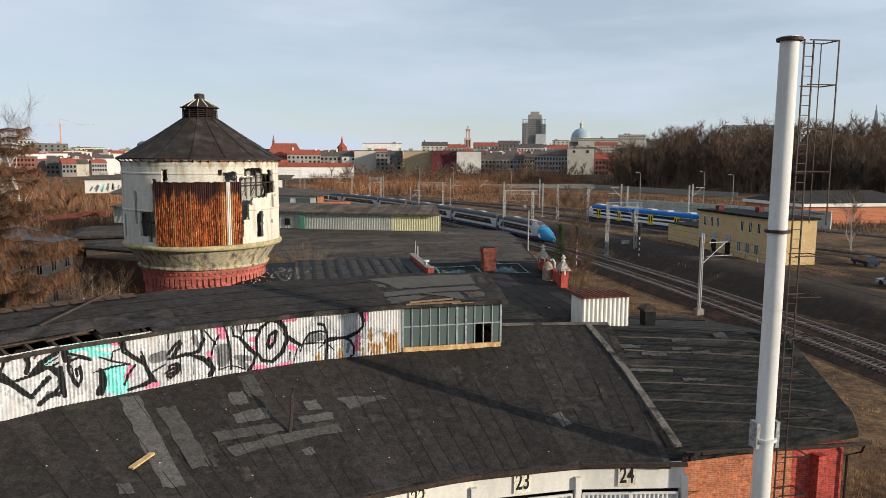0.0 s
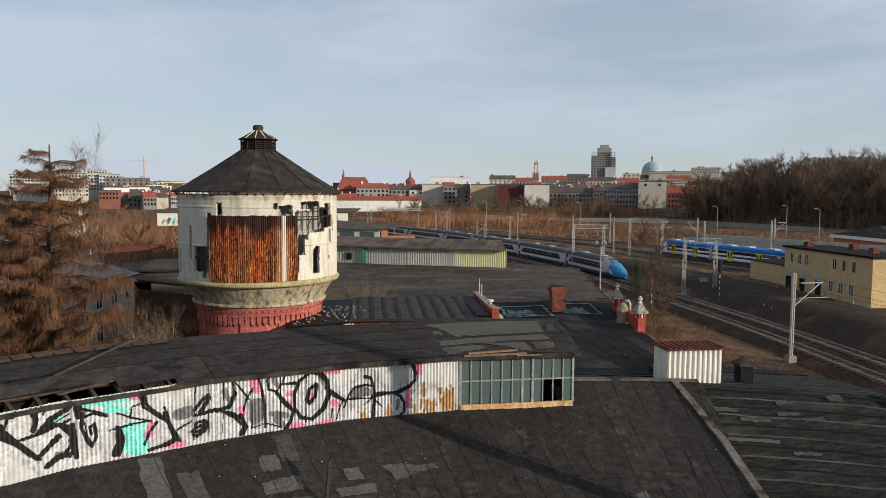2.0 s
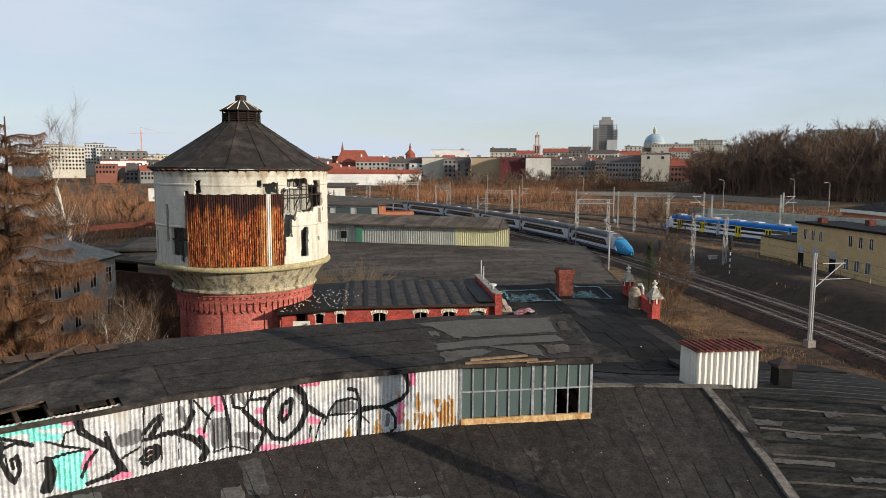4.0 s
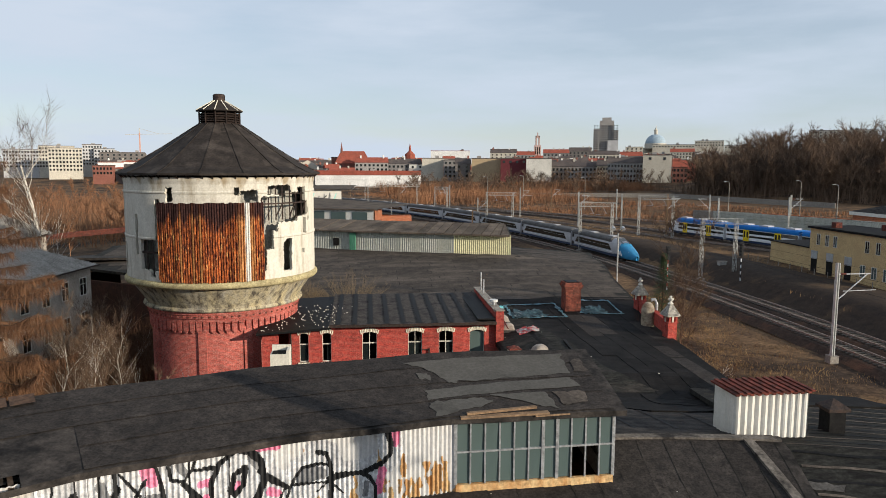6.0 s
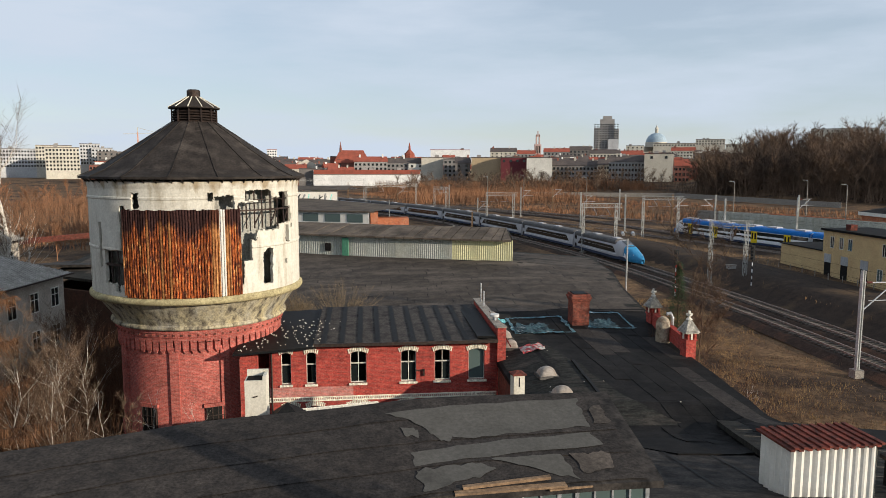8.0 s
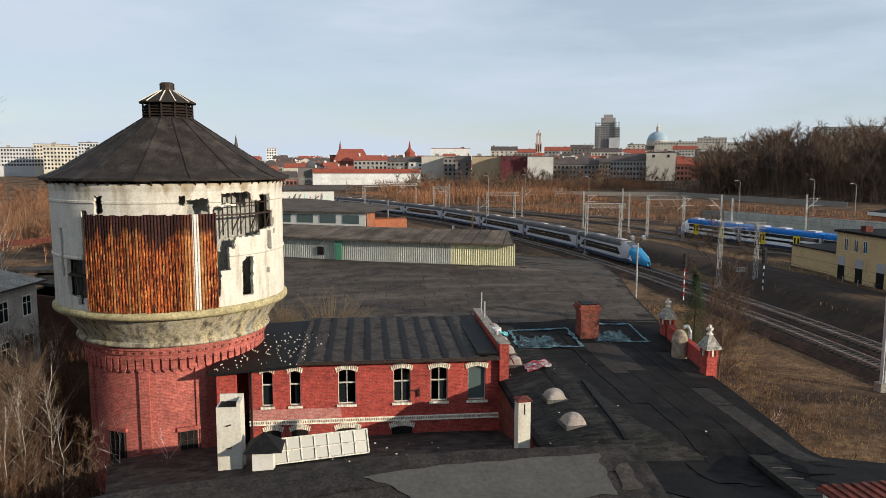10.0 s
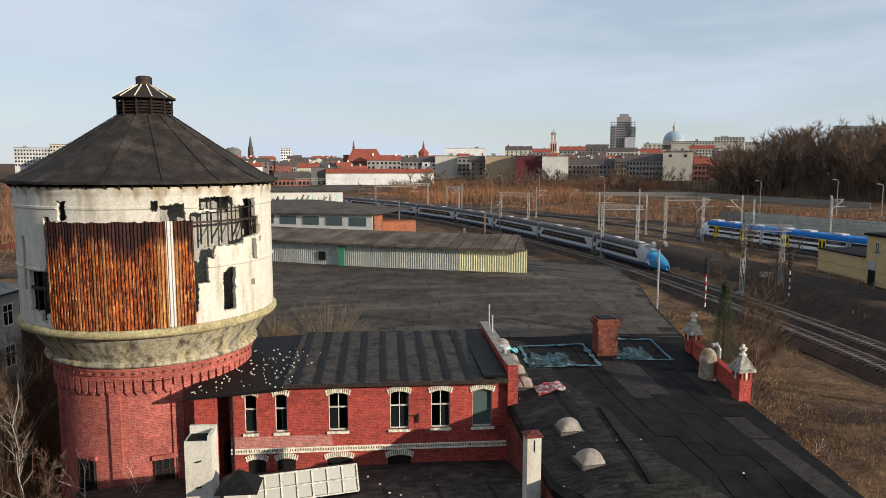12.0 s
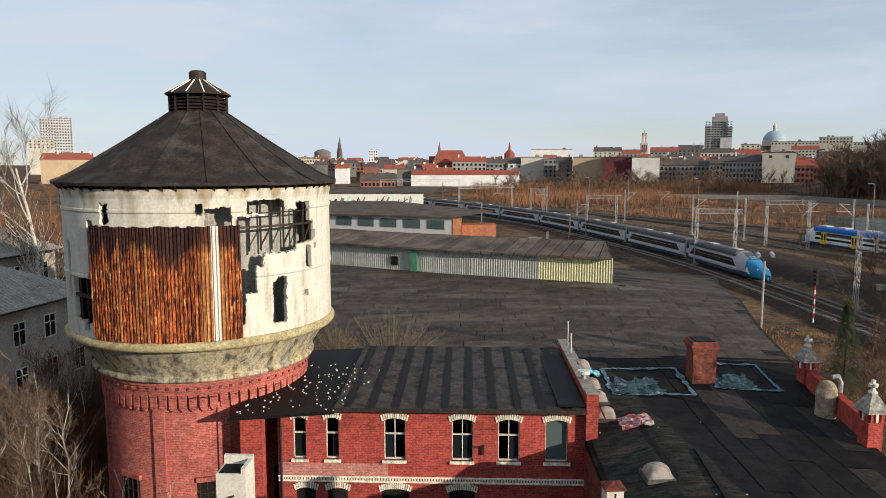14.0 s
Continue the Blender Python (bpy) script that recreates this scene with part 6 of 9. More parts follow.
def track(pts, z, label, near=False, side=0.0):
    n = 300
    path, length = spline(pts, n)
    if side:
        path = offset(path, side)
    t = thing("railway_track", (path[n // 3].x, path[n // 3].y, z), label, "railway track", "tracks", kind="structure")
    g = Geo()
    for o, h in ((-2.5, -0.55), (-1.6, 0.0), (1.6, 0.0), (2.5, -0.55)):
        g.v += [(p.x, p.y, z + h - 0.02 + 0.03 * noise.noise((p.x, p.y, o))) for p in offset(path, o)]
    for r in range(3):
        for i in range(n):
            a = r * (n + 1) + i
            g.f.append((a, a + n + 1, a + n + 2, a + 1))
    part("ballast", g, M["ballast"], t, "rust-brown stone ballast")
    for o in (-0.75, 0.75):
        g = Geo()
        q = offset(path, o)
        for dx, h in ((-0.05, 0.08), (-0.045, 0.28), (0.045, 0.28), (0.05, 0.08)):
            g.v += [(p.x, p.y, z + h) for p in offset(path, o + dx)]
        for r in range(3):
            for i in range(n):
                a = r * (n + 1) + i
                g.f.append((a, a + n + 1, a + n + 2, a + 1))
        part("rail", g, M["rail"], t)
    count = int(length / 0.62)
    fine, _ = spline(pts, count)
    if side:
        fine = offset(fine, side)
    rest = Geo()
    made = 0
    for i in range(1, count):
        p = fine[i]
        d = fine[min(i + 1, count)] - fine[i - 1]
        m = pose(p.x, p.y, z, 0, 0, math.degrees(math.atan2(d.y, d.x)) + 90)
        if near and 60 < p.y < 235 and made < 280:
            piece("sleeper", SLEEPER, m, t)
            made += 1
        elif p.y > 20 and p.y < 300:
            rest.box(-1.25, -0.12, 0.0, 1.25, 0.12, 0.13, m)
    r = part("sleepers", rest, M["sleeper"], t)
    tagged(r, kind="stuff")
    return path


SLEEPER = Geo().box(-1.25, -0.12, 0.0, 1.25, 0.12, 0.13).mesh("sleeper", M["sleeper"])
main_a = track(MAIN, 0.25, "main line track on rusty ballast with concrete sleepers", near=True)
main_b = track(MAIN, 0.25, "second main line track on rusty ballast", near=True, side=-4.1)
yard1 = track(YARD1, 1.25, "yard track among dry weeds")
yard2 = track(YARD2, 1.45, "yard track used by the blue train")
yard3 = track(YARD3, 1.5, "far yard track among dry weeds")


# cinder bank between the main line and the yard
g = Geo()
bank = [(2.6, -0.25), (3.8, 0.1), (5.4, 1.1), (7.0, 1.85), (10.0, 1.95), (15.0, 1.80), (17.5, 1.2)]
rows = [[(q.x, q.y, z + 0.18 * noise.noise((q.x * 0.35, q.y * 0.35, o))) for q in offset(main_a, o) if 30 < q.y < 205] for o, z in bank]
nb = min(len(r) for r in rows)
for r in rows:
    g.v += r[:nb]
for i in range(len(rows) - 1):
    for k in range(nb - 1):
        a = i * nb + k
        g.f.append((a, a + nb, a + nb + 1, a + 1))
# near-black colour holds both the dark soil and the slope's shade
single("cinder_bank", g, mat("dark_cinders_with_shade", (0.030, 0.023, 0.019), (0.052, 0.037, 0.027), rough=1.0, scale=1.2, bump=0.8, bump_scale=6, c3=(0.10, 0.065, 0.038), s3=0.13, lo3=0.56, hi3=0.72), "dark cinder bank, its shade put into the colour, with thin dry weeds beside the main line", "embankment", kind="structure", smooth=True)


def along(path, start, s):
    """Point and heading s metres further on from the path point nearest to start."""
    i = min(range(len(path)), key=lambda k: (path[k] - Vector((*start, 0))).length)
    step = 1 if s >= 0 else -1
    left = abs(s)
    p = path[i]
    while 0 <= i + step < len(path):
        q = path[i + step]
        L = (q - p).length
        if L >= left:
            return p.lerp(q, left / L)
        left -= L
        i += step
        p = q
    return p


M["silver"] = mat("silver_train_paint", (0.40, 0.395, 0.405), (0.34, 0.335, 0.345), rough=0.5, grain=0.06, scale=0.6, spec=0.3)
M["train_grey"] = mat("grey_train_roof", (0.12, 0.115, 0.112), (0.075, 0.072, 0.070), rough=0.7, scale=0.8)
M["navy"] = mat("navy_train_paint", (0.018, 0.03, 0.062), (0.026, 0.042, 0.08), rough=0.4, scale=1)
M["train_white"] = mat("white_train_paint", (0.70, 0.71, 0.72), (0.60, 0.61, 0.62), rough=0.35, scale=1)
M["train_blue"] = mat("blue_train_paint", (0.008, 0.125, 0.40), (0.012, 0.15, 0.46), rough=0.35, scale=1)
M["nose_blue"] = mat("sky_blue_train_paint", (0.03, 0.19, 0.36), (0.04, 0.22, 0.40), rough=0.3, scale=1)
M["train_yellow"] = mat("yellow_door_paint", (0.72, 0.52, 0.02), (0.64, 0.45, 0.02), rough=0.4, scale=1)
M["tyre"] = mat("underframe_grime", (0.02, 0.018, 0.016), (0.04, 0.032, 0.028), rough=0.8, scale=2)


def body_ring(x, w, z0, z1, pinch=0.0):
    """A car's cross-section at x: half-width w, from z0 to z1."""
    h = z1 - z0
    prof = [(-0.88, 0.0), (-1.0, 0.16), (-1.0, 0.52), (-0.90, 0.80), (-0.70, 0.94), (-0.35, 1.0), (0.35, 1.0), (0.70, 0.94), (0.90, 0.80), (1.0, 0.52), (1.0, 0.16), (0.88, 0.0)]
    return [(x, y * w, z0 + z * h) for y, z in prof]


def loft(rings):
    g = Geo()
    n = len(rings[0])
    for r in rings:
        g.v += r
    for i in range(len(rings) - 1):
        for k in range(n):
            a, b = i * n + k, i * n + (k + 1) % n
            g.f.append((a, b, b + n, a + n))
    g.f.append(tuple(range(n)))
    g.f.append(tuple((len(rings) - 1) * n + k for k in reversed(range(n))))
    return g


def side_strip(x0, x1, z0, z1, slant, w):
    g = Geo()
    for s in (-1, 1):
        y0, y1 = s * (w + 0.012), s * (w - 0.05)
        g.add([(x0, y0, z0), (x1, y0, z0), (x1 - slant, y1 + s * 0.02, z1), (x0 + slant, y1 + s * 0.02, z1)], [(0, 1, 2, 3)])
    return g


def silver_coach(head=False):
    t = thing("train_coach" if not head else "train_power_head", (0, 0, 0),
              "blue-nosed streamlined head of a silver express train" if head else "silver express train coach with a dark window band", "train car", "express train cars")
    L, W, Z0, Z1 = 25.0, 1.42, 0.55, 3.85
    if head:
        rings = [body_ring(x, W * a, Z0 + 0.0, Z0 + (Z1 - Z0) * b) for x, a, b in ((-12.4, 1, 1), (4.5, 1, 1), (6.5, 0.98, 0.95), (8.2, 0.93, 0.80), (9.8, 0.83, 0.60), (11.2, 0.66, 0.42), (12.1, 0.42, 0.30), (12.5, 0.15, 0.2))]
        part("body", loft(rings[:4]), M["silver"], t, smooth=True)
        part("nose", loft(rings[3:]), M["nose_blue"], t, "sky-blue nose", smooth=True)
        part("nose_stripe", side_strip(6.6, 9.6, 1.0, 1.9, 0.9, W * 0.93), M["train_white"], t, "white flash behind the nose")
        part("windscreen", Geo().add([(6.2, -0.75, 3.78), (6.2, 0.75, 3.78), (8.7, 0.72, 2.98), (8.7, -0.72, 2.98)], [(0, 1, 2, 3)]).moved(Matrix.Translation((0, 0, 0.03))), M["pane_dark"], t)
        for s in (-1, 1):
            part("headlight", Geo().box(10.4, s * 0.72 - 0.16, 1.75, 10.9, s * 0.72 + 0.16, 1.9), M["train_white"], t)
    else:
        part("body", loft([body_ring(-12.4, W * 0.97, Z0, Z1), body_ring(-12.2, W, Z0, Z1), body_ring(12.2, W, Z0, Z1), body_ring(12.4, W * 0.97, Z0, Z1)]), M["silver"], t, smooth=False)
        part("gangway", Geo().box(12.3, -1.0, 0.9, 12.75, 1.0, 3.5).box(-12.75, -1.0, 0.9, -12.3, 1.0, 3.5), M["tyre"], t)
    x1 = 5.5 if head else 10.6
    part("window_surround", side_strip(-10.9, x1 + 0.3, 1.32, 1.58, 0.1, W), M["train_white"], t)
    part("window_band", side_strip(-10.6, x1, 1.62, 2.72, 1.2, W + 0.012), M["pane_dark"], t, "dark glass window band")
    part("skirt", side_strip(-12.2, 9.0 if head else 12.2, 0.6, 1.18, 0, W - 0.005), M["navy"], t, "navy skirt")
    part("roof_panel", loft([body_ring(-12.25, W * 0.985, 3.0, 3.93), body_ring(5.2 if head else 12.25, W * 0.985, 3.0, 3.93)]), M["train_grey"], t, "grey ribbed roof")
    part("front_panel", side_strip(-12.1, -11.2, 1.0, 3.05, 0, W), M["tyre"], t, "dark panel with the door")
    for x in (-6, 2):
        part("roof_unit", Geo().box(x, -0.5, 3.9, x + 2.2, 0.5, 4.05), M["silver"], t)
    for x in (-8.7, 8.2):
        b = part("bogie", Geo().box(x - 1.6, -1.1, 0.35, x + 1.6, 1.1, 0.75), M["tyre"], t)
        for dx in (-1.2, 1.2):
            part("wheel", Geo().tube([(x + dx, -0.85, 0.45), (x + dx, 0.85, 0.45)], 0.42, 12), M["iron"], b)
    part("underfloor_box", Geo().box(-6.5, -1.2, 0.3, 6, 1.2, 0.65), M["tyre"], t)
    return t


def place_car(path, start, s_front, L, z, made):
    a, b = along(path, start, s_front), along(path, start, s_front - L)
    c = (a + b) / 2
    d = a - b
    return pose(c.x, c.y, z, 0, 0, math.degrees(math.atan2(d.y, d.x)))


NOSE = (48.3, 130)
rev = list(reversed(main_a))
head = silver_coach(True)
ob_m = place_car(rev, NOSE, 0, 25.0, 0.25, None)
head.matrix_basis = ob_m
first = silver_coach(False)
first.matrix_basis = place_car(rev, NOSE, -25.4, 25.0, 0.25, None)
for k in range(2, 9):
    copy_thing(first, place_car(rev, NOSE, -25.4 * k, 25.0, 0.25, None))


def blue_car(end=0):
    t = thing("commuter_train_car", (0, 0, 0), "blue and white commuter train car with yellow doors", "train car", "commuter train cars")
    L, W, Z0, Z1 = 18.5, 1.42, 0.5, 3.75
    if end:
        rings = [body_ring(x, W * a, Z0, Z0 + (Z1 - Z0) * b) for x, a, b in ((-9.1, 1, 1), (6.2, 1, 1), (7.8, 0.98, 0.93), (8.9, 0.9, 0.70), (9.5, 0.75, 0.38))]
        part("body", loft(rings), M["train_white"], t)
        part("windscreen", Geo().add([(7.95, -1.05, 3.45), (7.95, 1.05, 3.45), (9.05, 1.0, 2.45), (9.05, -1.0, 2.45)], [(0, 1, 2, 3)]), M["pane_dark"], t)
        part("front_stripe", Geo().box(9.0, -1.2, 0.7, 9.62, 1.2, 1.5), M["train_blue"], t)
    else:
        part("body", loft([body_ring(-9.1, W, Z0, Z1), body_ring(9.1, W, Z0, Z1)]), M["train_white"], t)
        part("gangway", Geo().box(9.0, -1.0, 0.8, 9.4, 1.0, 3.4), M["tyre"], t)
    part("roof", loft([body_ring(-9.1, W * 0.97, 2.9, 3.95), body_ring(6.6 if end else 9.1, W * 0.97, 2.9, 3.95)]), M["train_blue"], t, "bright blue roof")
    part("window_band", side_strip(-9.0, 6.0 if end else 9.0, 1.5, 2.9, 0, W), M["pane_dark"], t, "dark window band")
    part("skirt", side_strip(-9.0, 8.0 if end else 9.0, 0.5, 1.05, 0, W - 0.02), M["navy"], t)
    for x in (-4.4, 3.6):
        for s in (-1, 1):
            d = part("door", Geo().box(x - 0.75, s * (W + 0.05) - 0.03, 0.75, x + 0.75, s * (W + 0.05) + 0.03, 3.0), M["train_yellow"], t, "yellow double door")
            for dx in (-0.38, 0.38):
                part("door_pane", Geo().box(x + dx - 0.2, s * (W + 0.085) - 0.006, 1.5, x + dx + 0.2, s * (W + 0.085) + 0.006, 2.7), M["pane_dark"], d)
    for x in (-6.5, 0.0, 5.0):
        part("roof_unit", Geo().box(x - 1.2, -0.8, 3.9, x + 1.0, 0.8, 4.15), M["silver"], t)
    for x in (-7.0, 6.8):
        b = part("bogie", Geo().box(x - 1.5, -1.1, 0.3, x + 1.5, 1.1, 0.7), M["tyre"], t)
        for dx in (-1.1, 1.1):
            part("wheel", Geo().tube([(x + dx, -0.85, 0.45), (x + dx, 0.85, 0.45)], 0.42, 12), M["iron"], b)
    return t


BLUE = (73.5, 171)
fwd = list(yard2)
bh = blue_car(1)
bh.matrix_basis = place_car(fwd, BLUE, 0, 18.6, 1.45, None)
bm2 = blue_car(0)
bm2.matrix_basis = place_car(fwd, BLUE, -18.9, 18.6, 1.45, None)
for k in range(2, 3):
    copy_thing(bm2, place_car(fwd, BLUE, -18.9 * k, 18.6, 1.45, None))


# ---- masts and gantries ----
def lattice(g, a, b, w, h, n, bar=0.07):
    """A lattice girder or post between a and b."""
    a, b = Vector(a), Vector(b)
    d = (b - a).normalized()
    s = d.cross(Vector((0, 0, 1)))
    s = s.normalized() if s.length > 0.1 else Vector((1, 0, 0))
    u = s.cross(d).normalized()
    cs = [s * x * w / 2 + u * y * h / 2 for x, y in ((-1, -1), (1, -1), (1, 1), (-1, 1))]
    for c in cs:
        g.beam(a + c, b + c, bar)
    for i in range(n):
        p, q = a.lerp(b, i / n), a.lerp(b, (i + 1) / n)
        for k in range(4):
            c0, c1 = cs[k], cs[(k + 1) % 4]
            g.beam(p + (c0 if i % 2 else c1), q + (c1 if i % 2 else c0), bar * 0.65)


def gantry(p, q, z0, h, arm=1.0):
    t = thing("catenary_gantry", (p[0], p[1], z0), "grey lattice steel gantry carrying the overhead wires", "gantry", "overhead line gantries")
    for c in (p, q):
        g = Geo()
        lattice(g, (c[0], c[1], z0), (c[0], c[1], z0 + h), 0.42, 0.42, 9, 0.06)
        part("post", g, M["galv_pale"], t)
        part("footing", Geo().box(c[0] - 0.5, c[1] - 0.5, z0 - 0.6, c[0] + 0.5, c[1] + 0.5, z0 + 0.2), M["concrete"], t)
    d = (Vector(q) - Vector(p)).normalized() * arm
    g = Geo()
    lattice(g, (p[0] - d.x, p[1] - d.y, z0 + h - 0.45), (q[0] + d.x * 0.2, q[1] + d.y * 0.2, z0 + h - 0.45), 0.45, 0.8, 12, 0.06)
    part("girder", g, M["galv_pale"], t)
    for u in (0.3, 0.7):
        c = Vector((*p, z0 + h - 0.9)).lerp(Vector((*q, z0 + h - 0.9)), u)
        part("bracket_arm", Geo().beam(c, c + Vector((0.6, -0.6, -1.3)), 0.06).beam(c + Vector((0.6, -0.6, -1.3)), c + Vector((-1.2, 0.4, -1.5)), 0.05), M["galv"], t)
    return t


M["galv_pale"] = mat("pale_galvanised_steel", (0.40, 0.40, 0.375), (0.28, 0.28, 0.265), rough=0.6, scale=2, vary=0.15)
gantry((50.6, 149.4), (44.5, 150.6), 0.2, 9.6)
gantry((56.3, 112), (51.8, 113.4), 0.2, 9.2)
gantry((40.3, 196.5), (33.9, 199.2), 0.2, 9.8)
gantry((27.7, 238), (24.2, 240), 0.2, 10.0)
gantry((20.0, 262.0), (3.0, 250), 0.2, 10.3)
gantry((70.5, 166), (63.6, 168.6), 1.0, 9.4)
gantry((2.0, 330), (-30.0, 322.0), 0.3, 10.5)


def mast(x, y, z0, h, label, arm=True, flip=1, white=True):
    t = thing("catenary_mast", (x, y, z0), label, "mast", "overhead line masts")
    part("pole", Geo().box(x - 0.14, y - 0.16, z0, x - 0.06, y + 0.16, z0 + h).box(x + 0.06, y - 0.16, z0, x + 0.14, y + 0.16, z0 + h).box(x - 0.06, y - 0.03, z0, x + 0.06, y + 0.03, z0 + h),
         M["galv_pale"] if white else M["wood_old"], t)
    part("footing", Geo().box(x - 0.4, y - 0.4, z0 - 0.8, x + 0.4, y + 0.4, z0 + 0.35), M["concrete"], t)
    if arm:
        part("bracket_arm", Geo().beam((x, y, z0 + h - 1.0), (x + 3.0 * flip, y - 0.1, z0 + h - 0.95), 0.08).beam((x, y, z0 + h - 3.4), (x + 2.7 * flip, y - 0.1, z0 + h - 1.0), 0.08)
             .beam((x + 0.6 * flip, y, z0 + h - 2.5), (x + 3.6 * flip, y - 0.1, z0 + h - 2.4), 0.06), M["galv"], t)
        part("insulator", Geo().tube([(x + 0.3 * flip, y, z0 + h - 0.98), (x + 0.8 * flip, y, z0 + h - 0.97)], 0.09, 8), M["rusty_roof"], t)
    return t


mast(43.0, 69.9, 0.1, 8.6, "pale steel catenary mast on a concrete footing")
for x, y, h in ((56, 190, 9), (63, 178, 9), (70, 168, 9.5), (77, 158, 9), (34, 215, 8), (25, 165, 7.5), (18, 140, 7), (9, 205, 8), (84, 176, 9), (50, 232, 9), (93, 158, 9), (14, 270, 9), (-4, 300, 9), (30, 250, 9),
                (-20, 280, 9), (62, 240, 9), (75, 215, 9), (104, 175, 9)):
    mast(x, y, ground_height(x, y), h, "distant steel catenary mast", arm=(int(x) % 2 == 0), flip=1 if x % 3 else -1, white=(int(y) % 3 != 0))
t = thing("twin_lamp", (24.8, 74.5, 2.5), "slim pale post with a pair of round floodlights", "lamp")
part("post", Geo().tube([(24.8, 74.5, 2.0), (24.8, 74.5, 11.0)], 0.075, 8), M["galv_pale"], t)
part("lamp_arm", Geo().beam((24.4, 74.5, 11.4), (24.8, 74.5, 11.0), 0.05).beam((25.2, 74.5, 11.4), (24.8, 74.5, 11.0), 0.05), M["iron"], t)
for s in (-0.45, 0.45):
    part("lamp_head", Geo().tube([(24.8 + s, 74.3, 11.35), (24.8 + s, 74.6, 11.5)], 0.14, 10), M["galv"], t)


def signal(x, y, z0, h, striped=True):
    t = thing("railway_signal", (x, y, z0), "railway signal with black lamp board and red-and-white post", "signal", "railway signals")
    for k in range(8):
        part("post_band", Geo().tube([(x, y, z0 + h * k / 8), (x, y, z0 + h * (k + 1) / 8)], 0.075, 8), (M["train_white"], M["signal_red"] if striped else M["black"])[k % 2], t)
    part("lamp_board", Geo().box(x - 0.28, y - 0.08, z0 + h - 0.1, x + 0.28, y + 0.08, z0 + h + 1.9), M["black"], t)
    for k in range(4):
        part("lamp_hood", Geo().tube([(x, y - 0.08, z0 + h + 0.15 + 0.45 * k), (x, y - 0.3, z0 + h + 0.18 + 0.45 * k)], 0.13, 10), M["black"], t)


M["signal_red"] = mat("red_signal_paint", (0.50, 0.03, 0.03), (0.40, 0.03, 0.03), rough=0.5)
signal(43.4, 106.0, 0.0, 4.2)
signal(54.5, 106.9, 1.0, 3.6, False)
t = thing("equipment_cabinet", (57.0, 117.0, 0.6), "pale grey trackside equipment cabinet", "cabinet")
part("body", Geo().box(56.4, 116.6, 0.2, 57.5, 117.4, 2.3), M["galv_pale"], t)
part("cap", Geo().box(56.3, 116.5, 2.3, 57.6, 117.5, 2.4), M["concrete"], t)


def street_lamp(x, y, h, z0):
    t = thing("street_lamp", (x, y, z0), "tall grey yard lamp on a concrete post", "lamp", "yard lamps")
    part("pole", Geo().tube([(x, y, z0), (x, y, z0 + h)], [0.16, 0.09], 8), M["concrete"], t)
    part("arm", Geo().tube([(x, y, z0 + h), (x - 0.3, y, z0 + h + 0.3), (x - 1.0, y, z0 + h + 0.4)], 0.05, 6), M["galv"], t)
    part("lamp_head", Geo().box(x - 1.6, y - 0.15, z0 + h + 0.35, x - 0.9, y + 0.15, z0 + h + 0.5), M["galv_pale"], t)


for x, y in ((104, 205), (116, 175), (47, 275), (80, 262), (130, 212), (66, 300)):
    street_lamp(x, y, 11, ground_height(x, y))
# overhead wires
wires = thing("overhead_wires", (50, 90, 6), "thin overhead contact wires above the tracks", "wires")
for path, z in ((main_a, 0.25), (main_b, 0.25), (yard1, 1.25), (yard2, 1.45)):
    part("wire", Geo().tube([(p.x, p.y, z + 5.6) for p in path[::6]], 0.014, 3, cap=False), M["black"], wires)
    part("wire", Geo().tube([(p.x, p.y, z + 6.9) for p in path[::6]], 0.014, 3, cap=False), M["black"], wires)

# ---- ochre building and yard walls beyond the tracks ----
def plain_windows(t, m, D, spots, w, h, glass="pane_dark"):
    for x, z in spots:
        win = part("window", Geo().box(x - w / 2, -D - 0.02, z, x + w / 2, -D + 0.06, z + h, m), M[glass], t)
        part("window_frame", Geo().box(x - w / 2 - 0.07, -D - 0.05, z - 0.07, x + w / 2 + 0.07, -D - 0.01, z, m).box(x - w / 2 - 0.07, -D - 0.05, z + h, x + w / 2 + 0.07, -D - 0.01, z + h + 0.07, m)
             .box(x - w / 2 - 0.07, -D - 0.05, z, x - w / 2, -D - 0.01, z + h, m).box(x + w / 2, -D - 0.05, z, x + w / 2 + 0.07, -D - 0.01, z + h, m).box(x - 0.03, -D - 0.05, z, x + 0.03, -D - 0.01, z + h, m),
             M["white_paint"], win)


ob = thing("ochre_building", (73, 102, 1.4), "two-storey ochre plastered railway building with a flat roof", "building")
part("wall", Geo().box(68.5, 92.5, 0.5, 75.5, 112.8, 7.9), M["yellow_wall"], ob)
part("roof", Geo().box(68.2, 92.2, 7.9, 75.8, 113.1, 8.2), M["felt_new"], ob, "flat dark roof")
part("low_wing", Geo().box(69.3, 112.8, 0.5, 77, 124.5, 4.7), M["yellow_wall"], ob)
part("low_wing_roof", Geo().box(69.1, 112.8, 4.7, 77.2, 124.7, 4.85), M["felt_new"], ob)
m = pose(73.75, 102.15, 0, 0, 0, -90)
plain_windows(ob, m, 5.25, [(-8.6, 5.6), (-6.6, 5.6), (-4.8, 5.6), (1.8, 5.6), (3.9, 5.6), (6.0, 5.6)], 0.7, 1.5)
plain_windows(ob, m, 5.25, [(1.2, 2.3), (3.4, 2.3), (5.6, 2.3)], 0.9, 1.5, "pane")
for x in (-9.4, -5.8, -1.8):
    part("doorway", Geo().box(x - 0.7, -5.28, 0.8, x + 0.7, -5.2, 3.4, m), M["dark"], ob)
    part("door_panel", Geo().box(x - 0.75, -5.3, 3.4, x + 0.75, -5.2, 4.6, m), M["galv"], ob)
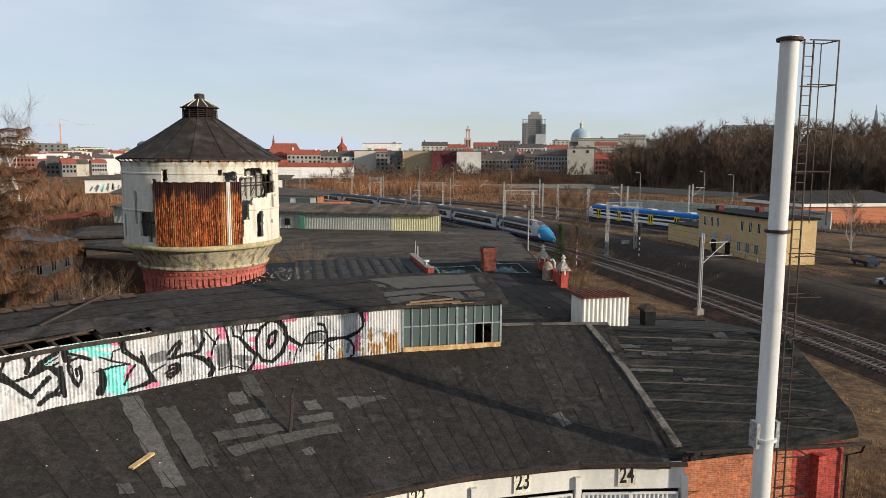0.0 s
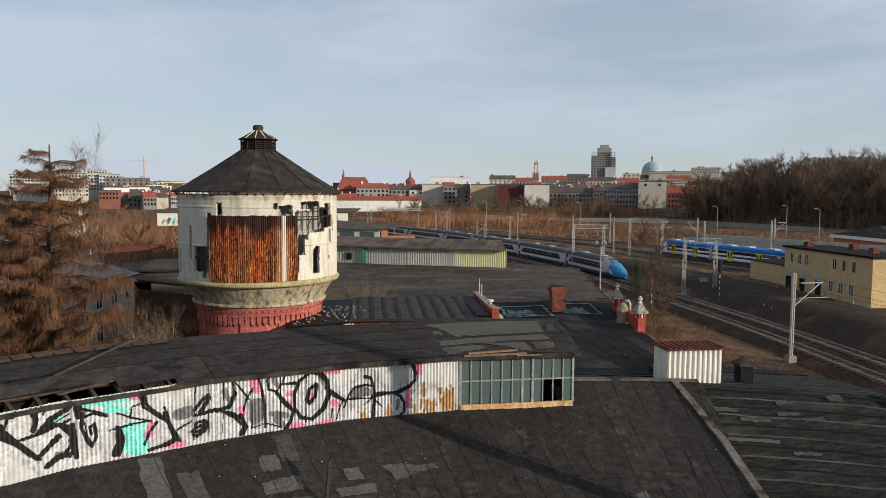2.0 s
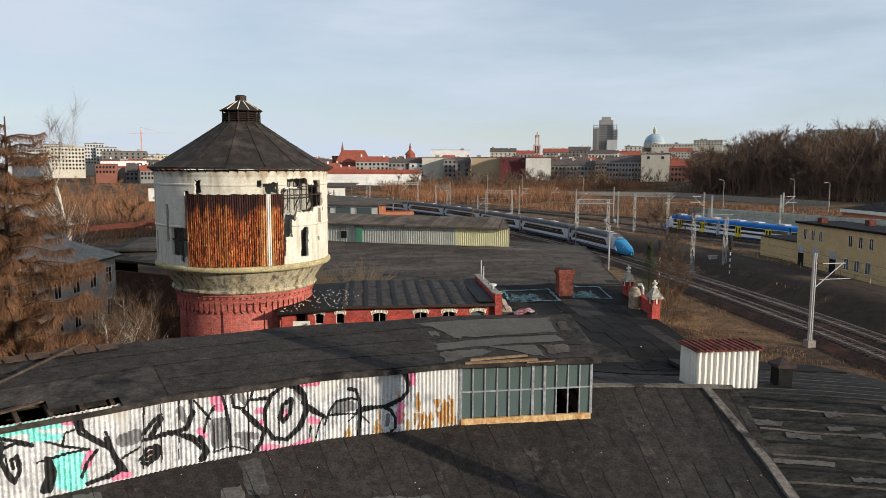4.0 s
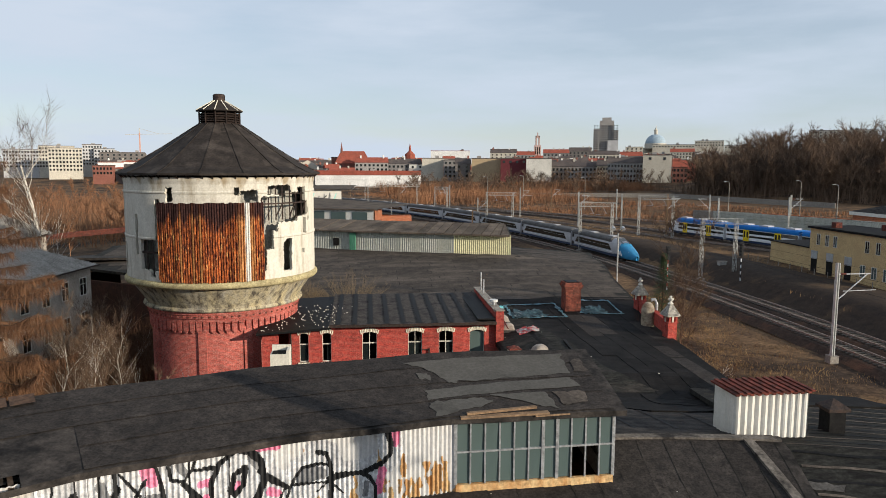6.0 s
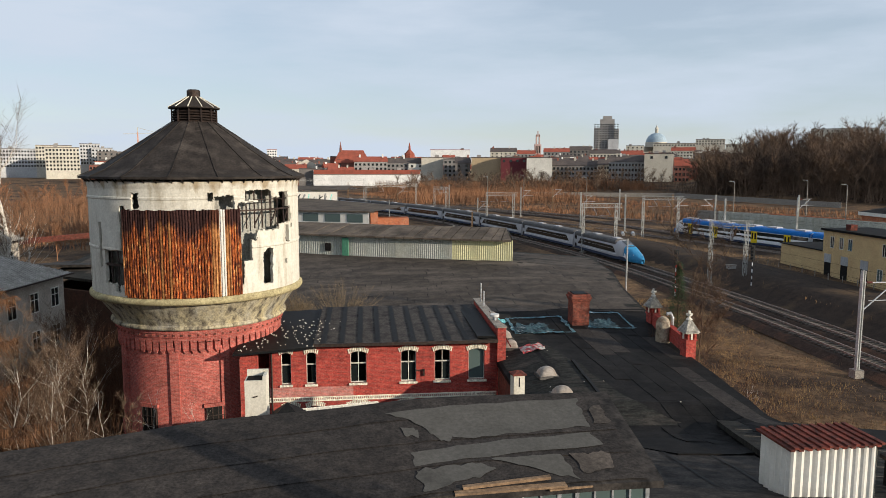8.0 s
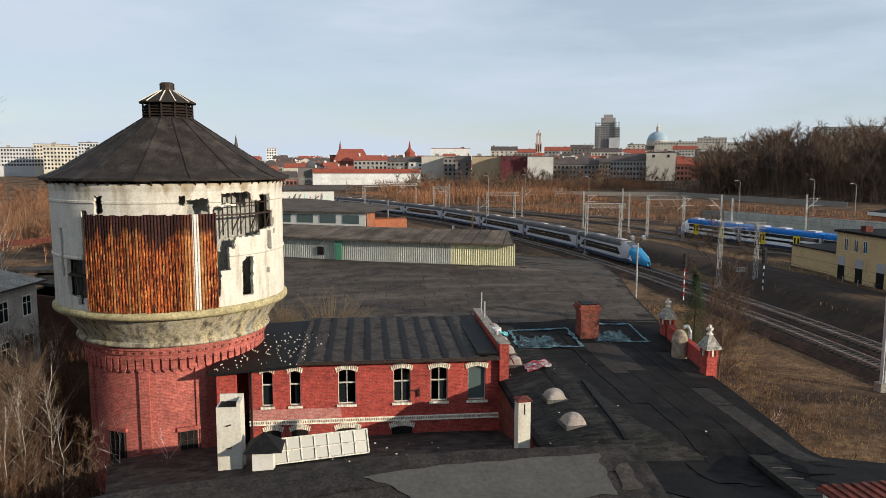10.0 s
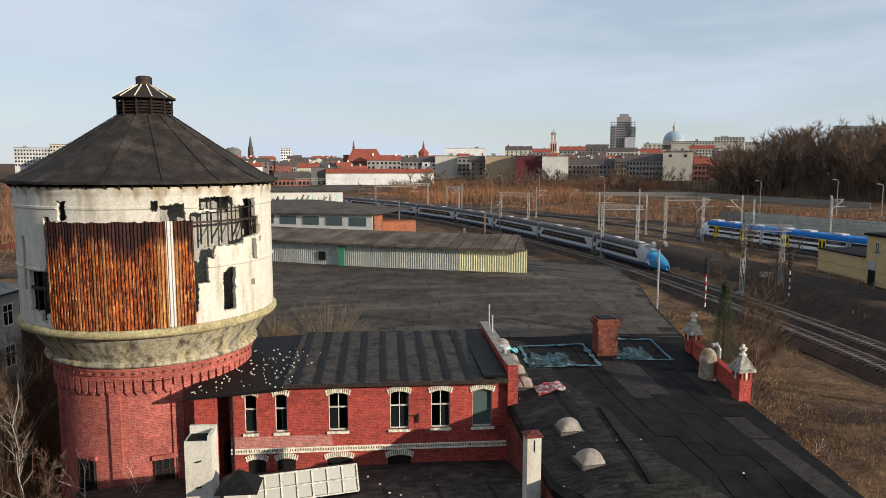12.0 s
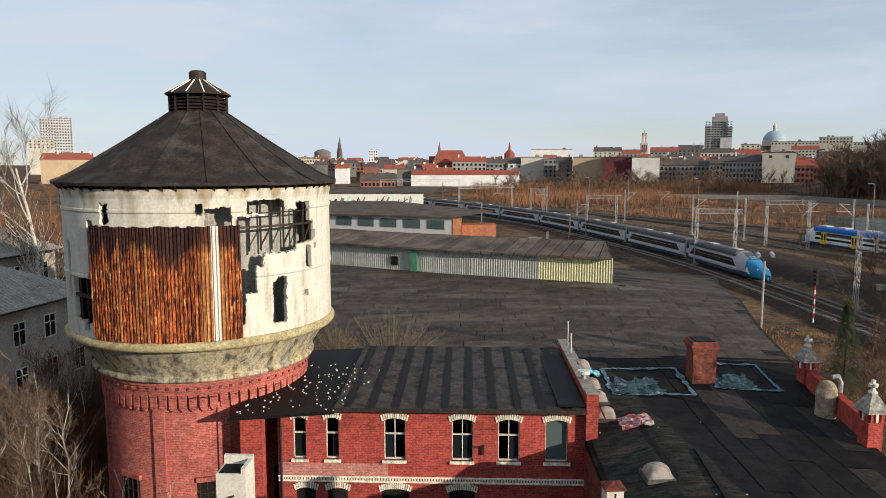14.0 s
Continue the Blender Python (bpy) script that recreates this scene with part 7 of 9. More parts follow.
for x, y in ((70, 109), (72, 97), (74, 104)):
    part("roof_vent", Geo().box(x - 0.5, y - 0.5, 8.2, x + 0.5, y + 0.5, 9.0), M["rusty_roof"], ob, "red brick roof stack")
for i in range(14):
    y = 90 + i * 3.0
    t = single("fence_post", Geo().beam((66.3, y, 0.2), (66.3, y, 2.4), 0.09), M["concrete"], "grey concrete fence post beside the tracks", "fence post", "fence posts", loc=(66.3, y, 0.2))
yw = thing("yard_wall", (108, 190, 1), "long weathered yard wall with faded graffiti", "wall")
for i, (p, q, mm) in enumerate((((98, 214), (110, 198), "concrete"), ((110, 198), (120, 178), "brick_orange"), ((120, 178), (132, 150), "brick_orange"), ((92, 190), (104, 166), "corr_grey"), ((104, 166), (116, 138), "corr_grey"))):
    g = Geo()
    wall_slab(g, p, q, 0, 4.2 if i < 3 else 5.4, 0.4)
    part("wall_section", g, M[mm], yw)
sh = thing("platform_shed", (128, 165, 1), "long low shed with a dark roof and white fascia", "building")
part("wall", Geo().box(118, 150, 0, 150, 172, 5.6), M["brick_orange"], sh)
part("fascia", Geo().box(117.4, 149.4, 5.6, 151, 172.6, 6.4), M["white_sheet"], sh)
part("roof", Geo().add([(117.4, 149.4, 6.4), (151, 149.4, 6.4), (151, 172.6, 6.4), (117.4, 172.6, 6.4), (122, 161, 9.0), (147, 161, 9.0)], [(0, 1, 5, 4), (1, 2, 5), (2, 3, 4, 5), (3, 0, 4)]), M["felt"], sh)


def car(x, y, rz, paint):
    t = thing("parked_car", (x, y, 1.0), "small dark parked car in the yard", "car", "parked cars")
    m = pose(x, y, ground_height(x, y) + 0.1, 0, 0, rz)
    rings = [[(u, s * w, z) for s, w, z in ((-1, 0.85, 0.3), (-1, 0.88, 0.75), (1, 0.88, 0.75), (1, 0.85, 0.3))] for u in (-2.1, -1.9, 1.9, 2.1)]
    part("body", loft(rings).moved(m), paint, t)
    part("cabin", loft([[(-1.7, -0.8, 0.75), (-1.2, -0.62, 1.4), (-1.2, 0.62, 1.4), (-1.7, 0.8, 0.75)], [(1.2, -0.8, 0.75), (0.5, -0.62, 1.4), (0.5, 0.62, 1.4), (1.2, 0.8, 0.75)]]).moved(m), M["pane_dark"], t)
    part("roof", Geo().box(-1.2, -0.62, 1.4, 0.5, 0.62, 1.44, m), paint, t)
    for dx in (-1.3, 1.3):
        for s in (-1, 1):
            part("wheel", Geo().tube([(dx, s * 0.7, 0.31), (dx, s * 0.9, 0.31)], 0.31, 12).moved(m), M["tyre"], t)


for x, y, rz, p in ((82, 90, 80, "navy"), (86, 78, 10, "black"), (72, 74, 95, "silver"), (88, 84, 20, "black")):
    car(x, y, rz, M[p])

# ---- graffiti on the lantern wall ----
PAINT = []


def stroke(colour, half, pts):
    """A painted stroke on the unrolled wall: metres along from the glazing, metres above its foot."""
    PAINT.append((colour, half, pts))


stroke("k", 0.074, [(1.96, 2.0), (1.83, 1.62), (1.85, 1.34), (2.07, 1.1), (2.55, 0.92), (3.09, 0.9), (3.52, 0.86)])
stroke("k", 0.058, [(3.81, 1.61), (3.58, 1.55), (3.47, 1.22), (3.46, 0.68), (3.51, -0.01)])
stroke("k", 0.041, [(4.61, 0.53), (4.42, 0.98), (4.21, 1.24), (3.73, 1.3), (3.52, 1.22)])
stroke("k", 0.033, [(4.42, 0.81), (4.05, 0.8), (3.52, 0.77)])
stroke("k", 0.049, [(3.41, 0.93), (2.77, 0.94), (2.44, 0.76), (2.27, 0.46), (2.29, 0.13), (2.51, -0.02)])
stroke("k", 0.024, [(3.84, 0.54), (3.52, 0.79), (3.16, 0.43)])
stroke("k", 0.033, [(4.9, 0.14), (4.76, 0.59), (4.63, 0.79)])
stroke("k", 0.033, [(5.11, 0.18), (5.06, 0.53)])
stroke("k", 0.082, [(5.3, 1.34), (4.99, 1.05), (4.61, 0.78)])
stroke("k", 0.066, [(5.84, 1.99), (6.27, 1.73), (6.49, 1.25), (6.48, 0.73), (6.25, 0.35), (5.84, 0.24)])
stroke("k", 0.099, [(5.84, 0.24), (5.42, 0.58), (5.2, 1.07), (5.25, 1.6), (5.53, 1.91), (5.84, 1.99)])
stroke("k", 0.066, [(5.67, 1.51), (5.92, 1.38), (6.03, 0.98), (5.91, 0.84), (5.72, 1.06), (5.65, 1.45)])
stroke("k", 0.041, [(6.77, 2.1), (6.92, 1.71), (7.12, 1.43), (7.41, 1.53), (7.46, 1.88), (7.3, 2.06)])
stroke("k", 0.082, [(7.12, 1.37), (6.84, 0.99), (6.51, 0.63), (6.66, 0.24), (6.87, -0.03)])
stroke("k", 0.049, [(6.92, 1.67), (6.42, 1.65)])
stroke("k", 0.024, [(7.94, 0.24), (7.55, 0.34), (7.26, 0.23), (6.96, 0.08)])
stroke("k", 0.049, [(7.76, 2.02), (7.66, 1.6), (7.56, 0.99), (7.55, 0.18)])
stroke("k", 0.041, [(7.97, 1.64), (8.19, 1.28), (8.29, 0.89)])
stroke("k", 0.033, [(8.54, 1.91), (8.09, 1.26)])
stroke("k", 0.074, [(9.95, 1.17), (9.66, 1.5), (9.47, 1.62)])
stroke("k", 0.058, [(8.63, 1.93), (8.61, 1.53), (8.75, 1.16), (9.03, 1.0), (9.31, 1.05)])
stroke("k", 0.049, [(9.21, 1.03), (8.67, 0.85), (8.34, 0.6), (8.32, 0.3), (8.42, 0.11)])
stroke("k", 0.049, [(10.02, 0.45), (9.88, 0.73), (9.6, 0.75), (9.55, 0.59), (9.76, 0.43), (9.99, 0.4)])
stroke("k", 0.058, [(11.55, 1.98), (11.5, 1.65), (11.21, 1.31), (10.93, 1.07), (10.69, 0.65), (10.45, 0.21)])
stroke("k", 0.033, [(10.92, 1.44), (10.77, 0.95)])
stroke("k", 0.041, [(11.57, 0.33), (11.42, 0.7), (11.16, 0.99)])
stroke("k", 0.033, [(10.06, 0.8), (10.52, 0.61)])
stroke("k", 0.074, [(10.53, 0.29), (11.07, 0.16), (11.42, 0.1)])
stroke("k", 0.033, [(12.37, 1.5), (11.94, 1.27), (11.36, 1.06), (11.87, 1.07), (12.6, 0.99)])
stroke("k", 0.024, [(11.7, 1.68), (11.92, 1.63), (11.98, 1.37)])
stroke("k", 0.049, [(13.47, 2.01), (13.41, 1.82), (12.96, 1.65), (12.69, 1.47)])
stroke("k", 0.024, [(13.31, 1.37), (13.24, 0.91), (13.1, 0.61), (12.97, 1.03), (13.03, 1.31), (13.14, 1.24)])
stroke("k", 0.082, [(12.37, 0.9), (12.36, 0.54), (12.49, 0.2)])
stroke("k", 0.082, [(13.66, 1.35), (13.59, 0.9), (13.58, 0.36)])
stroke("k", 0.066, [(14.33, 1.51), (13.96, 1.45), (13.71, 1.27), (13.65, 0.82), (13.87, 0.52), (14.18, 0.43)])
stroke("k", 0.024, [(14.54, 0.62), (14.29, 0.99), (14.05, 1.18)])
stroke("k", 0.058, [(13.72, 2.14), (13.75, 1.85), (14.01, 1.81), (14.32, 1.68)])
stroke("k", 0.082, [(14.64, 2.09), (14.69, 1.6), (14.74, 1.44)])
stroke("k", 0.049, [(15.47, 1.55), (15.21, 1.26), (14.82, 0.79), (14.55, 0.51)])
stroke("k", 0.024, [(15.22, 1.23), (14.64, 1.33), (13.71, 1.74)])
stroke("k", 0.017, [(9.9, 2.21), (10.0, 0.17)])
stroke("k", 0.017, [(9.45, 2.14), (9.49, 0.2)])
stroke("k", 0.017, [(8.95, 2.06), (9.01, 0.21)])
stroke("k", 0.017, [(7.98, 1.65), (8.01, 0.21)])
stroke("k", 0.017, [(6.99, 1.92), (7.0, 0.09)])
stroke("k", 0.017, [(6.04, 2.01), (6.07, 0.15)])
stroke("m", 0.205, [(13.39, 2.03), (13.01, 2.01), (12.7, 1.99)])
stroke("m", 0.16, [(12.31, 1.97), (12.05, 1.93)])
stroke("m", 0.114, [(12.64, 1.68), (12.09, 1.57)])
stroke("m", 0.274, [(12.01, 0.86), (11.99, 0.31)])
stroke("m", 0.274, [(11.71, 0.86), (11.72, 0.21)])
stroke("m", 0.114, [(14.79, 2.23), (14.46, 2.18)])
stroke("m", 0.091, [(14.17, 1.64), (13.94, 1.66)])
stroke("p", 0.137, [(11.93, 1.98), (11.69, 1.97)])
stroke("p", 0.114, [(11.34, 0.91), (11.47, 0.62)])
stroke("p", 0.137, [(10.68, 0.09), (10.4, 0.07)])
stroke("p", 0.205, [(7.88, 1.93), (7.83, 1.59)])
stroke("p", 0.114, [(5.9, 2.03), (4.86, 1.91)])
stroke("p", 0.114, [(6.56, 0.12), (5.85, -0.09), (5.11, 0.05)])
stroke("p", 0.091, [(6.73, 1.28), (6.53, 1.29)])
stroke("p", 0.103, [(8.39, 0.95), (8.26, 0.79)])
stroke("p", 0.114, [(5.03, 0.74), (4.84, 0.65)])
stroke("p", 0.137, [(1.72, 1.94), (1.72, 1.61)])
stroke("p", 0.137, [(2.07, 0.88), (2.21, 0.34)])
stroke("p", 0.068, [(9.85, 0.57), (9.66, 0.61)])
stroke("p", 0.068, [(5.91, 0.96), (5.82, 1.12)])
stroke("p", 0.091, [(6.64, 0.9), (6.5, 0.94)])
stroke("g", 0.205, [(4.21, 1.02), (3.73, 1.02)])
stroke("g", 0.205, [(10.53, 1.13), (10.13, 1.13)])
stroke("g", 0.296, [(7.91, 1.04), (7.83, 0.62)])
stroke("g", 0.114, [(7.34, 0.65), (6.75, 0.5)])
stroke("g", 0.114, [(8.92, 1.67), (8.8, 1.36)])
stroke("g", 0.091, [(7.21, 1.85), (7.08, 1.63)])
stroke("g", 0.091, [(5.5, 1.74), (5.34, 1.47)])
stroke("g", 0.068, [(2.51, 0.59), (2.56, 0.27)])
stroke("g", 0.114, [(6.76, 0.05), (7.15, 0.42)])
stroke("g", 0.114, [(14.1, 0.5), (13.79, 0.47)])
stroke("k", 0.075, [(16.07, 1.8), (15.7, 1.63), (15.26, 1.18), (14.64, 0.56)])
stroke("k", 0.097, [(14.64, 0.56), (14.31, 0.87), (14.06, 1.08)])
stroke("k", 0.107, [(16.01, 1.28), (15.88, 0.91), (15.95, 0.5), (16.06, 0.36)])
stroke("k", 0.043, [(15.51, 1.59), (15.39, 1.96), (15.24, 1.96)])
stroke("k", 0.054, [(15.55, 1.77), (15.66, 1.45), (15.26, 1.18)])
stroke("k", 0.086, [(14.77, 2.04), (14.66, 1.75), (14.73, 1.46)])
stroke("k", 0.043, [(15.18, 1.2), (14.38, 1.33), (13.72, 1.55)])
stroke("k", 0.097, [(14.54, 1.37), (14.13, 1.72), (13.75, 1.92), (13.71, 2.04)])
stroke("k", 0.043, [(14.45, 1.88), (14.33, 2.12), (13.87, 2.18), (13.71, 2.04)])
stroke("k", 0.086, [(14.41, 0.26), (14.07, 0.45), (13.74, 0.46)])
stroke("k", 0.043, [(14.41, 1.43), (14.05, 1.44), (13.73, 1.09), (13.65, 0.71), (13.74, 0.37)])
stroke("k", 0.065, [(13.36, 1.67), (13.4, 1.22), (13.27, 0.82), (13.13, 0.61)])
stroke("k", 0.043, [(13.13, 0.61), (12.99, 0.86), (13.06, 1.25), (13.18, 1.21), (13.14, 0.98)])
stroke("k", 0.054, [(13.36, 1.54), (13.06, 1.62), (12.72, 1.5)])
stroke("k", 0.086, [(13.55, 1.88), (13.47, 1.6)])
stroke("k", 0.097, [(12.38, 1.03), (12.25, 0.62), (12.36, 0.17)])
stroke("k", 0.065, [(16.1, 0.62), (15.81, 0.41)])
stroke("k", 0.075, [(13.7, 0.91), (13.58, 0.33)])
stroke("m", 0.129, [(15.92, 2.02), (15.65, 2.08)])
stroke("m", 0.086, [(14.72, 2.11), (14.53, 2.16)])
stroke("k", 0.054, [(11.66, 1.95), (11.57, 1.55), (11.12, 1.18), (10.84, 0.94)])
stroke("k", 0.086, [(10.89, 1.24), (10.75, 0.73), (10.56, 0.3), (10.94, 0.17)])
stroke("k", 0.097, [(9.77, 1.05), (9.47, 1.5)])
stroke("k", 0.054, [(10.08, 0.44), (9.88, 0.56), (9.52, 0.66), (9.58, 0.41), (9.88, 0.26), (10.02, 0.33)])
stroke("k", 0.086, [(8.58, 1.55), (8.78, 1.1), (9.17, 1.01)])
stroke("k", 0.086, [(8.39, 0.74), (8.23, 0.3), (8.39, 0.01)])
stroke("k", 0.065, [(9.97, 0.98), (9.17, 1.05), (8.59, 0.72), (8.39, 0.43)])

M["graf_silver"] = mat("pale_silver_spray", (0.60, 0.60, 0.60), (0.36, 0.36, 0.365), rough=0.55, scale=1.8, stretch=(1, 1, 0.5), lo=0.35, hi=0.7, vary=0.0)
DU, DV, BAYW = 0.0215, 0.0212, 4.6
nu, nv = int(6 * BAYW / DU), 100
UU, VV = np.meshgrid((np.arange(nu) + 0.5) * DU, (np.arange(nv) + 0.5) * DV, indexing="ij")
layer = np.full(UU.shape, "", dtype=object)
# silver letter fill round the outlines, and rust at the foot of the sheets beside the glazing
for c, half, pts in PAINT:
    if c == "k" and max(p[0] for p in pts) < 26.5:
        for (a, b), (e, f2) in zip(pts, pts[1:]):
            dx, dy = e - a, f2 - b
            t_ = np.clip(((UU - a) * dx + (VV - b) * dy) / max(dx * dx + dy * dy, 1e-6), 0, 1)
            layer[np.hypot(UU - a - t_ * dx, VV - b - t_ * dy) < 0.34] = "s"
for iu in range(int(5.0 / DU)):
    for iv in range(nv):
        u, v = (iu + 0.5) * DU, (iv + 0.5) * DV
        if noise.noise((u * 3.0, v * 0.9, 2.0)) + 0.7 * noise.noise((u * 9.0, v * 4.0, 5.0)) > 0.16 + 0.42 * v - 0.12 * max(0, 2.5 - u) + 0.1 * max(0, u - 3.5):
            layer[iu, iv] = "r"
for colour in ("g", "m", "p", "k"):
    for c, half, pts in PAINT:
        if c != colour:
            continue
        dist = np.full(UU.shape, 9.0)
        for (a, b), (e, f2) in zip(pts, pts[1:]):
            dx, dy = e - a, f2 - b
            t_ = np.clip(((UU - a) * dx + (VV - b) * dy) / max(dx * dx + dy * dy, 1e-6), 0, 1)
            dist = np.minimum(dist, np.hypot(UU - a - t_ * dx, VV - b - t_ * dy))
        layer[dist < (half * 0.92 + 0.004) * (1 + 0.18 * np.sin(UU * 7.1 + VV * 3.7))] = colour
for colour, material, lab in (("s", "graf_silver", "silver letter fill"), ("r", "rust_light", "rust bleeding through the white sheet"), ("k", "black", "black outlines of large graffiti letters"), ("m", "graf_mint", "mint graffiti fill"), ("p", "graf_pink", "pink graffiti fill"), ("g", "graf_dark", "grey graffiti shading")):
    g = Geo()
    for iu, iv in zip(*np.nonzero(layer == colour)):
        k = int((iu + 0.5) * DU / BAYW) + 1
        p, q = wall_corner(k + 1), wall_corner(k)
        Lw = (q - p).length
        d = (q - p) / Lw
        out = Vector((d.y, -d.x))
        quad = []
        for du, dv in ((1, 0), (0, 0), (0, 1), (1, 1)):
            s = Lw - ((iu + du) * DU - (k - 1) * BAYW) * Lw / BAYW
            c = p + d * s + out * (0.03 * math.sin(2 * math.pi * s / 0.13) + 0.012)
            quad.append((c.x, c.y, CL_Z0 + (iv + dv) * DV - 0.02))
        g.add(quad, [(0, 1, 2, 3)])
    part("graffiti_paint", g, M[material], roundhouse, lab)


# ---- felt patches, joints and litter on the roofs ----
def patch(where, corners, n=12, material="felt_patch", lift=0.012, ragged=0.1):
    """A ragged piece of felt on the front slope (f), the lantern (l) or the side shed (s)."""
    A, B, Cc, D = [Vector(c) for c in corners]
    g = Geo()
    for i in range(n + 1):
        for j in range(n + 1):
            u, v = i / n, j / n
            p = A.lerp(B, u).lerp(D.lerp(Cc, u), v)
            a, r = p.x, p.y
            if i in (0, n) or j in (0, n):
                a += ragged * 1.6 * noise.noise((a * 2, r * 3, 1.0))
                r += ragged * noise.noise((a * 3, r * 3, 6.0))
            if where == "l":
                r = min(r, BACK_R - 0.05)
                x, y, _ = polar(r, a, 0)
                x, y, z = polar(facet(a, r), a, lantern_z((r - 28.75) / (BACK_R - 28.75)) + 0.05 * noise.noise((x * 0.5, y * 0.5, 0.4)) + lift + 0.03)
            else:
                r = min(r, 28.9) if where == "f" and a < 1.7 else r
                x, y, _ = polar(r, a, 0)
                z = (side_z(r) if where == "s" else shed_z(r)) + lift + 0.05 * noise.noise((x * 0.35, y * 0.35, 3.1)) - (0.16 if where == "s" else 0)
            g.v.append((x, y, z + (-0.004 if where == "l" else 0.022)))
    for i in range(n):
        for j in range(n):
            a = i * (n + 1) + j
            g.f.append((a, a + 1, a + n + 2, a + n + 1))
    return part("felt_patch", g, M[material], roundhouse, "pale ragged felt repair")


patch("f", [(-30.9, 28.7), (-29.5, 28.62), (-30.7, 23.02), (-32.3, 23.21)])
patch("f", [(-29.1, 27.47), (-27.7, 27.38), (-28.1, 23.59), (-29.6, 23.72)])
patch("f", [(-23.6, 27.52), (-22.3, 27.52), (-22.5, 26.61), (-23.8, 26.63)])
patch("f", [(-22.0, 28.6), (-20.7, 28.52), (-21.0, 26.91), (-22.2, 26.99)])
patch("f", [(-24.2, 26.1), (-21.4, 26.15), (-21.6, 25.38), (-24.4, 25.46)])
patch("f", [(-26.5, 25.25), (-21.2, 25.01), (-21.2, 24.45), (-26.6, 24.67)])
patch("f", [(-26.3, 24.26), (-16.5, 24.34), (-16.7, 23.81), (-26.2, 23.72)])
patch("f", [(-19.5, 25.13), (-16.5, 25.11), (-16.6, 24.66), (-19.5, 24.68)])
patch("f", [(-15.4, 25.99), (-13.2, 25.85), (-12.5, 25.36), (-14.8, 25.1)])
patch("f", [(3.3, 23.43), (4.3, 23.52), (4.8, 22.68), (3.9, 22.56)])
patch("f", [(-20.8, 23.26), (-19.8, 23.24), (-19.9, 22.86), (-20.9, 22.9)])
patch("f", [(-35.0, 24.0), (-34.0, 23.93), (-34.2, 23.36), (-35.2, 23.51)])
patch("f", [(-18.3, 26.09), (-17.1, 26.09), (-17.1, 25.4), (-18.4, 25.44)])
patch("f", [(-13.4, 25.66), (-11.5, 25.75), (-11.3, 25.4), (-13.3, 25.33)])
patch("l", [(-8.9, 32.58), (0.5, 32.9), (0.4, 31.27), (-5.9, 31.05)], material="felt_grey", ragged=0.14)
patch("l", [(-8.4, 31.70), (-7.8, 31.75), (-7.7, 31.34), (-8.3, 31.4)], material="felt_grey", ragged=0.2)
patch("l", [(-7.5, 31.74), (-6.1, 31.82), (-6.3, 31.0), (-6.9, 31.04)], material="felt_grey", ragged=0.22)
patch("l", [(-8.3, 30.63), (0.3, 30.98), (0.5, 30.28), (-8.4, 30.0)], material="felt_grey", ragged=0.14)
patch("l", [(-8.5, 29.86), (-5.4, 29.86), (-5.0, 29.5), (-8.5, 28.86)], material="felt_grey", ragged=0.14)
patch("l", [(-5.0, 30.0), (-1.8, 29.98), (-1.5, 28.94), (-2.8, 29.3)], material="felt_grey", ragged=0.1)
patch("l", [(-1.4, 29.99), (0.5, 29.97), (0.3, 29.29), (-1.2, 29.18)], material="felt_strip", ragged=0.12)
patch("l", [(0.8, 32.28), (1.5, 32.41), (1.5, 31.43), (0.7, 31.4)], material="felt_strip", ragged=0.12)
for k in range(26):
    a, r, w, h = rnd(-30, 11), rnd(21.5, 28), rnd(0.3, 0.9), rnd(0.5, 1.8)
    patch("f", [(a, r + h), (a + w, r + h), (a + w, r), (a, r)], n=8, material="felt_scuff", lift=0.0, ragged=0.3)
patch("s", [(12.8, 29.28), (15.0, 29.14), (14.7, 28.82), (12.8, 28.89)])
patch("s", [(17.9, 29.95), (18.9, 30.1), (19.1, 29.79), (18.0, 29.63)])
patch("s", [(21.8, 30.66), (22.8, 30.84), (23.2, 30.3), (22.0, 30.19)])
patch("s", [(14.7, 28.51), (17.0, 28.49), (16.9, 28.23), (14.7, 28.22)])
patch("s", [(17.7, 29.06), (19.5, 29.19), (19.5, 28.97), (17.7, 28.76)])
patch("s", [(17.6, 26.35), (19.7, 26.43), (19.6, 26.24), (17.6, 26.14)])
patch("s", [(12.3, 27.07), (17.0, 27.03), (16.9, 26.82), (12.5, 26.81)])
patch("s", [(19.4, 28.73), (21.0, 28.93), (21.1, 28.68), (19.5, 28.48)])
# radial felt strips with lapped joints
for k in range(40):
    for r0, r1 in ((GATE_R - 0.15, 24.6 + rnd(-1.2, 1.2)), (24.6, 28.9)):
        a0 = 12.2 - k * 1.62
        r0 = max(r0, GATE_R - 0.15)
        if a0 > 2.5 and r0 > 24:
            r1 = 30.9
        g = Geo()
        n = 6
        for i in range(n + 1):
            r_ = r0 + (r1 - r0) * i / n
            for s, up in ((0.02, 0.03), (1.66, 0.008)):
                aa = a0 - s + 0.1 * noise.noise((r_ * 0.6, k + s, 0))
                x, y, _ = polar(r_, aa, 0)
                g.v.append(polar(r_, aa, shed_z(r_) + up + 0.05 * noise.noise((x * 0.35, y * 0.35, 3.1))))
        for i in range(n):
            g.f.append((2 * i, 2 * i + 1, 2 * i + 3, 2 * i + 2))
        part("felt_strip", g, M["felt_strip_dark"], roundhouse)
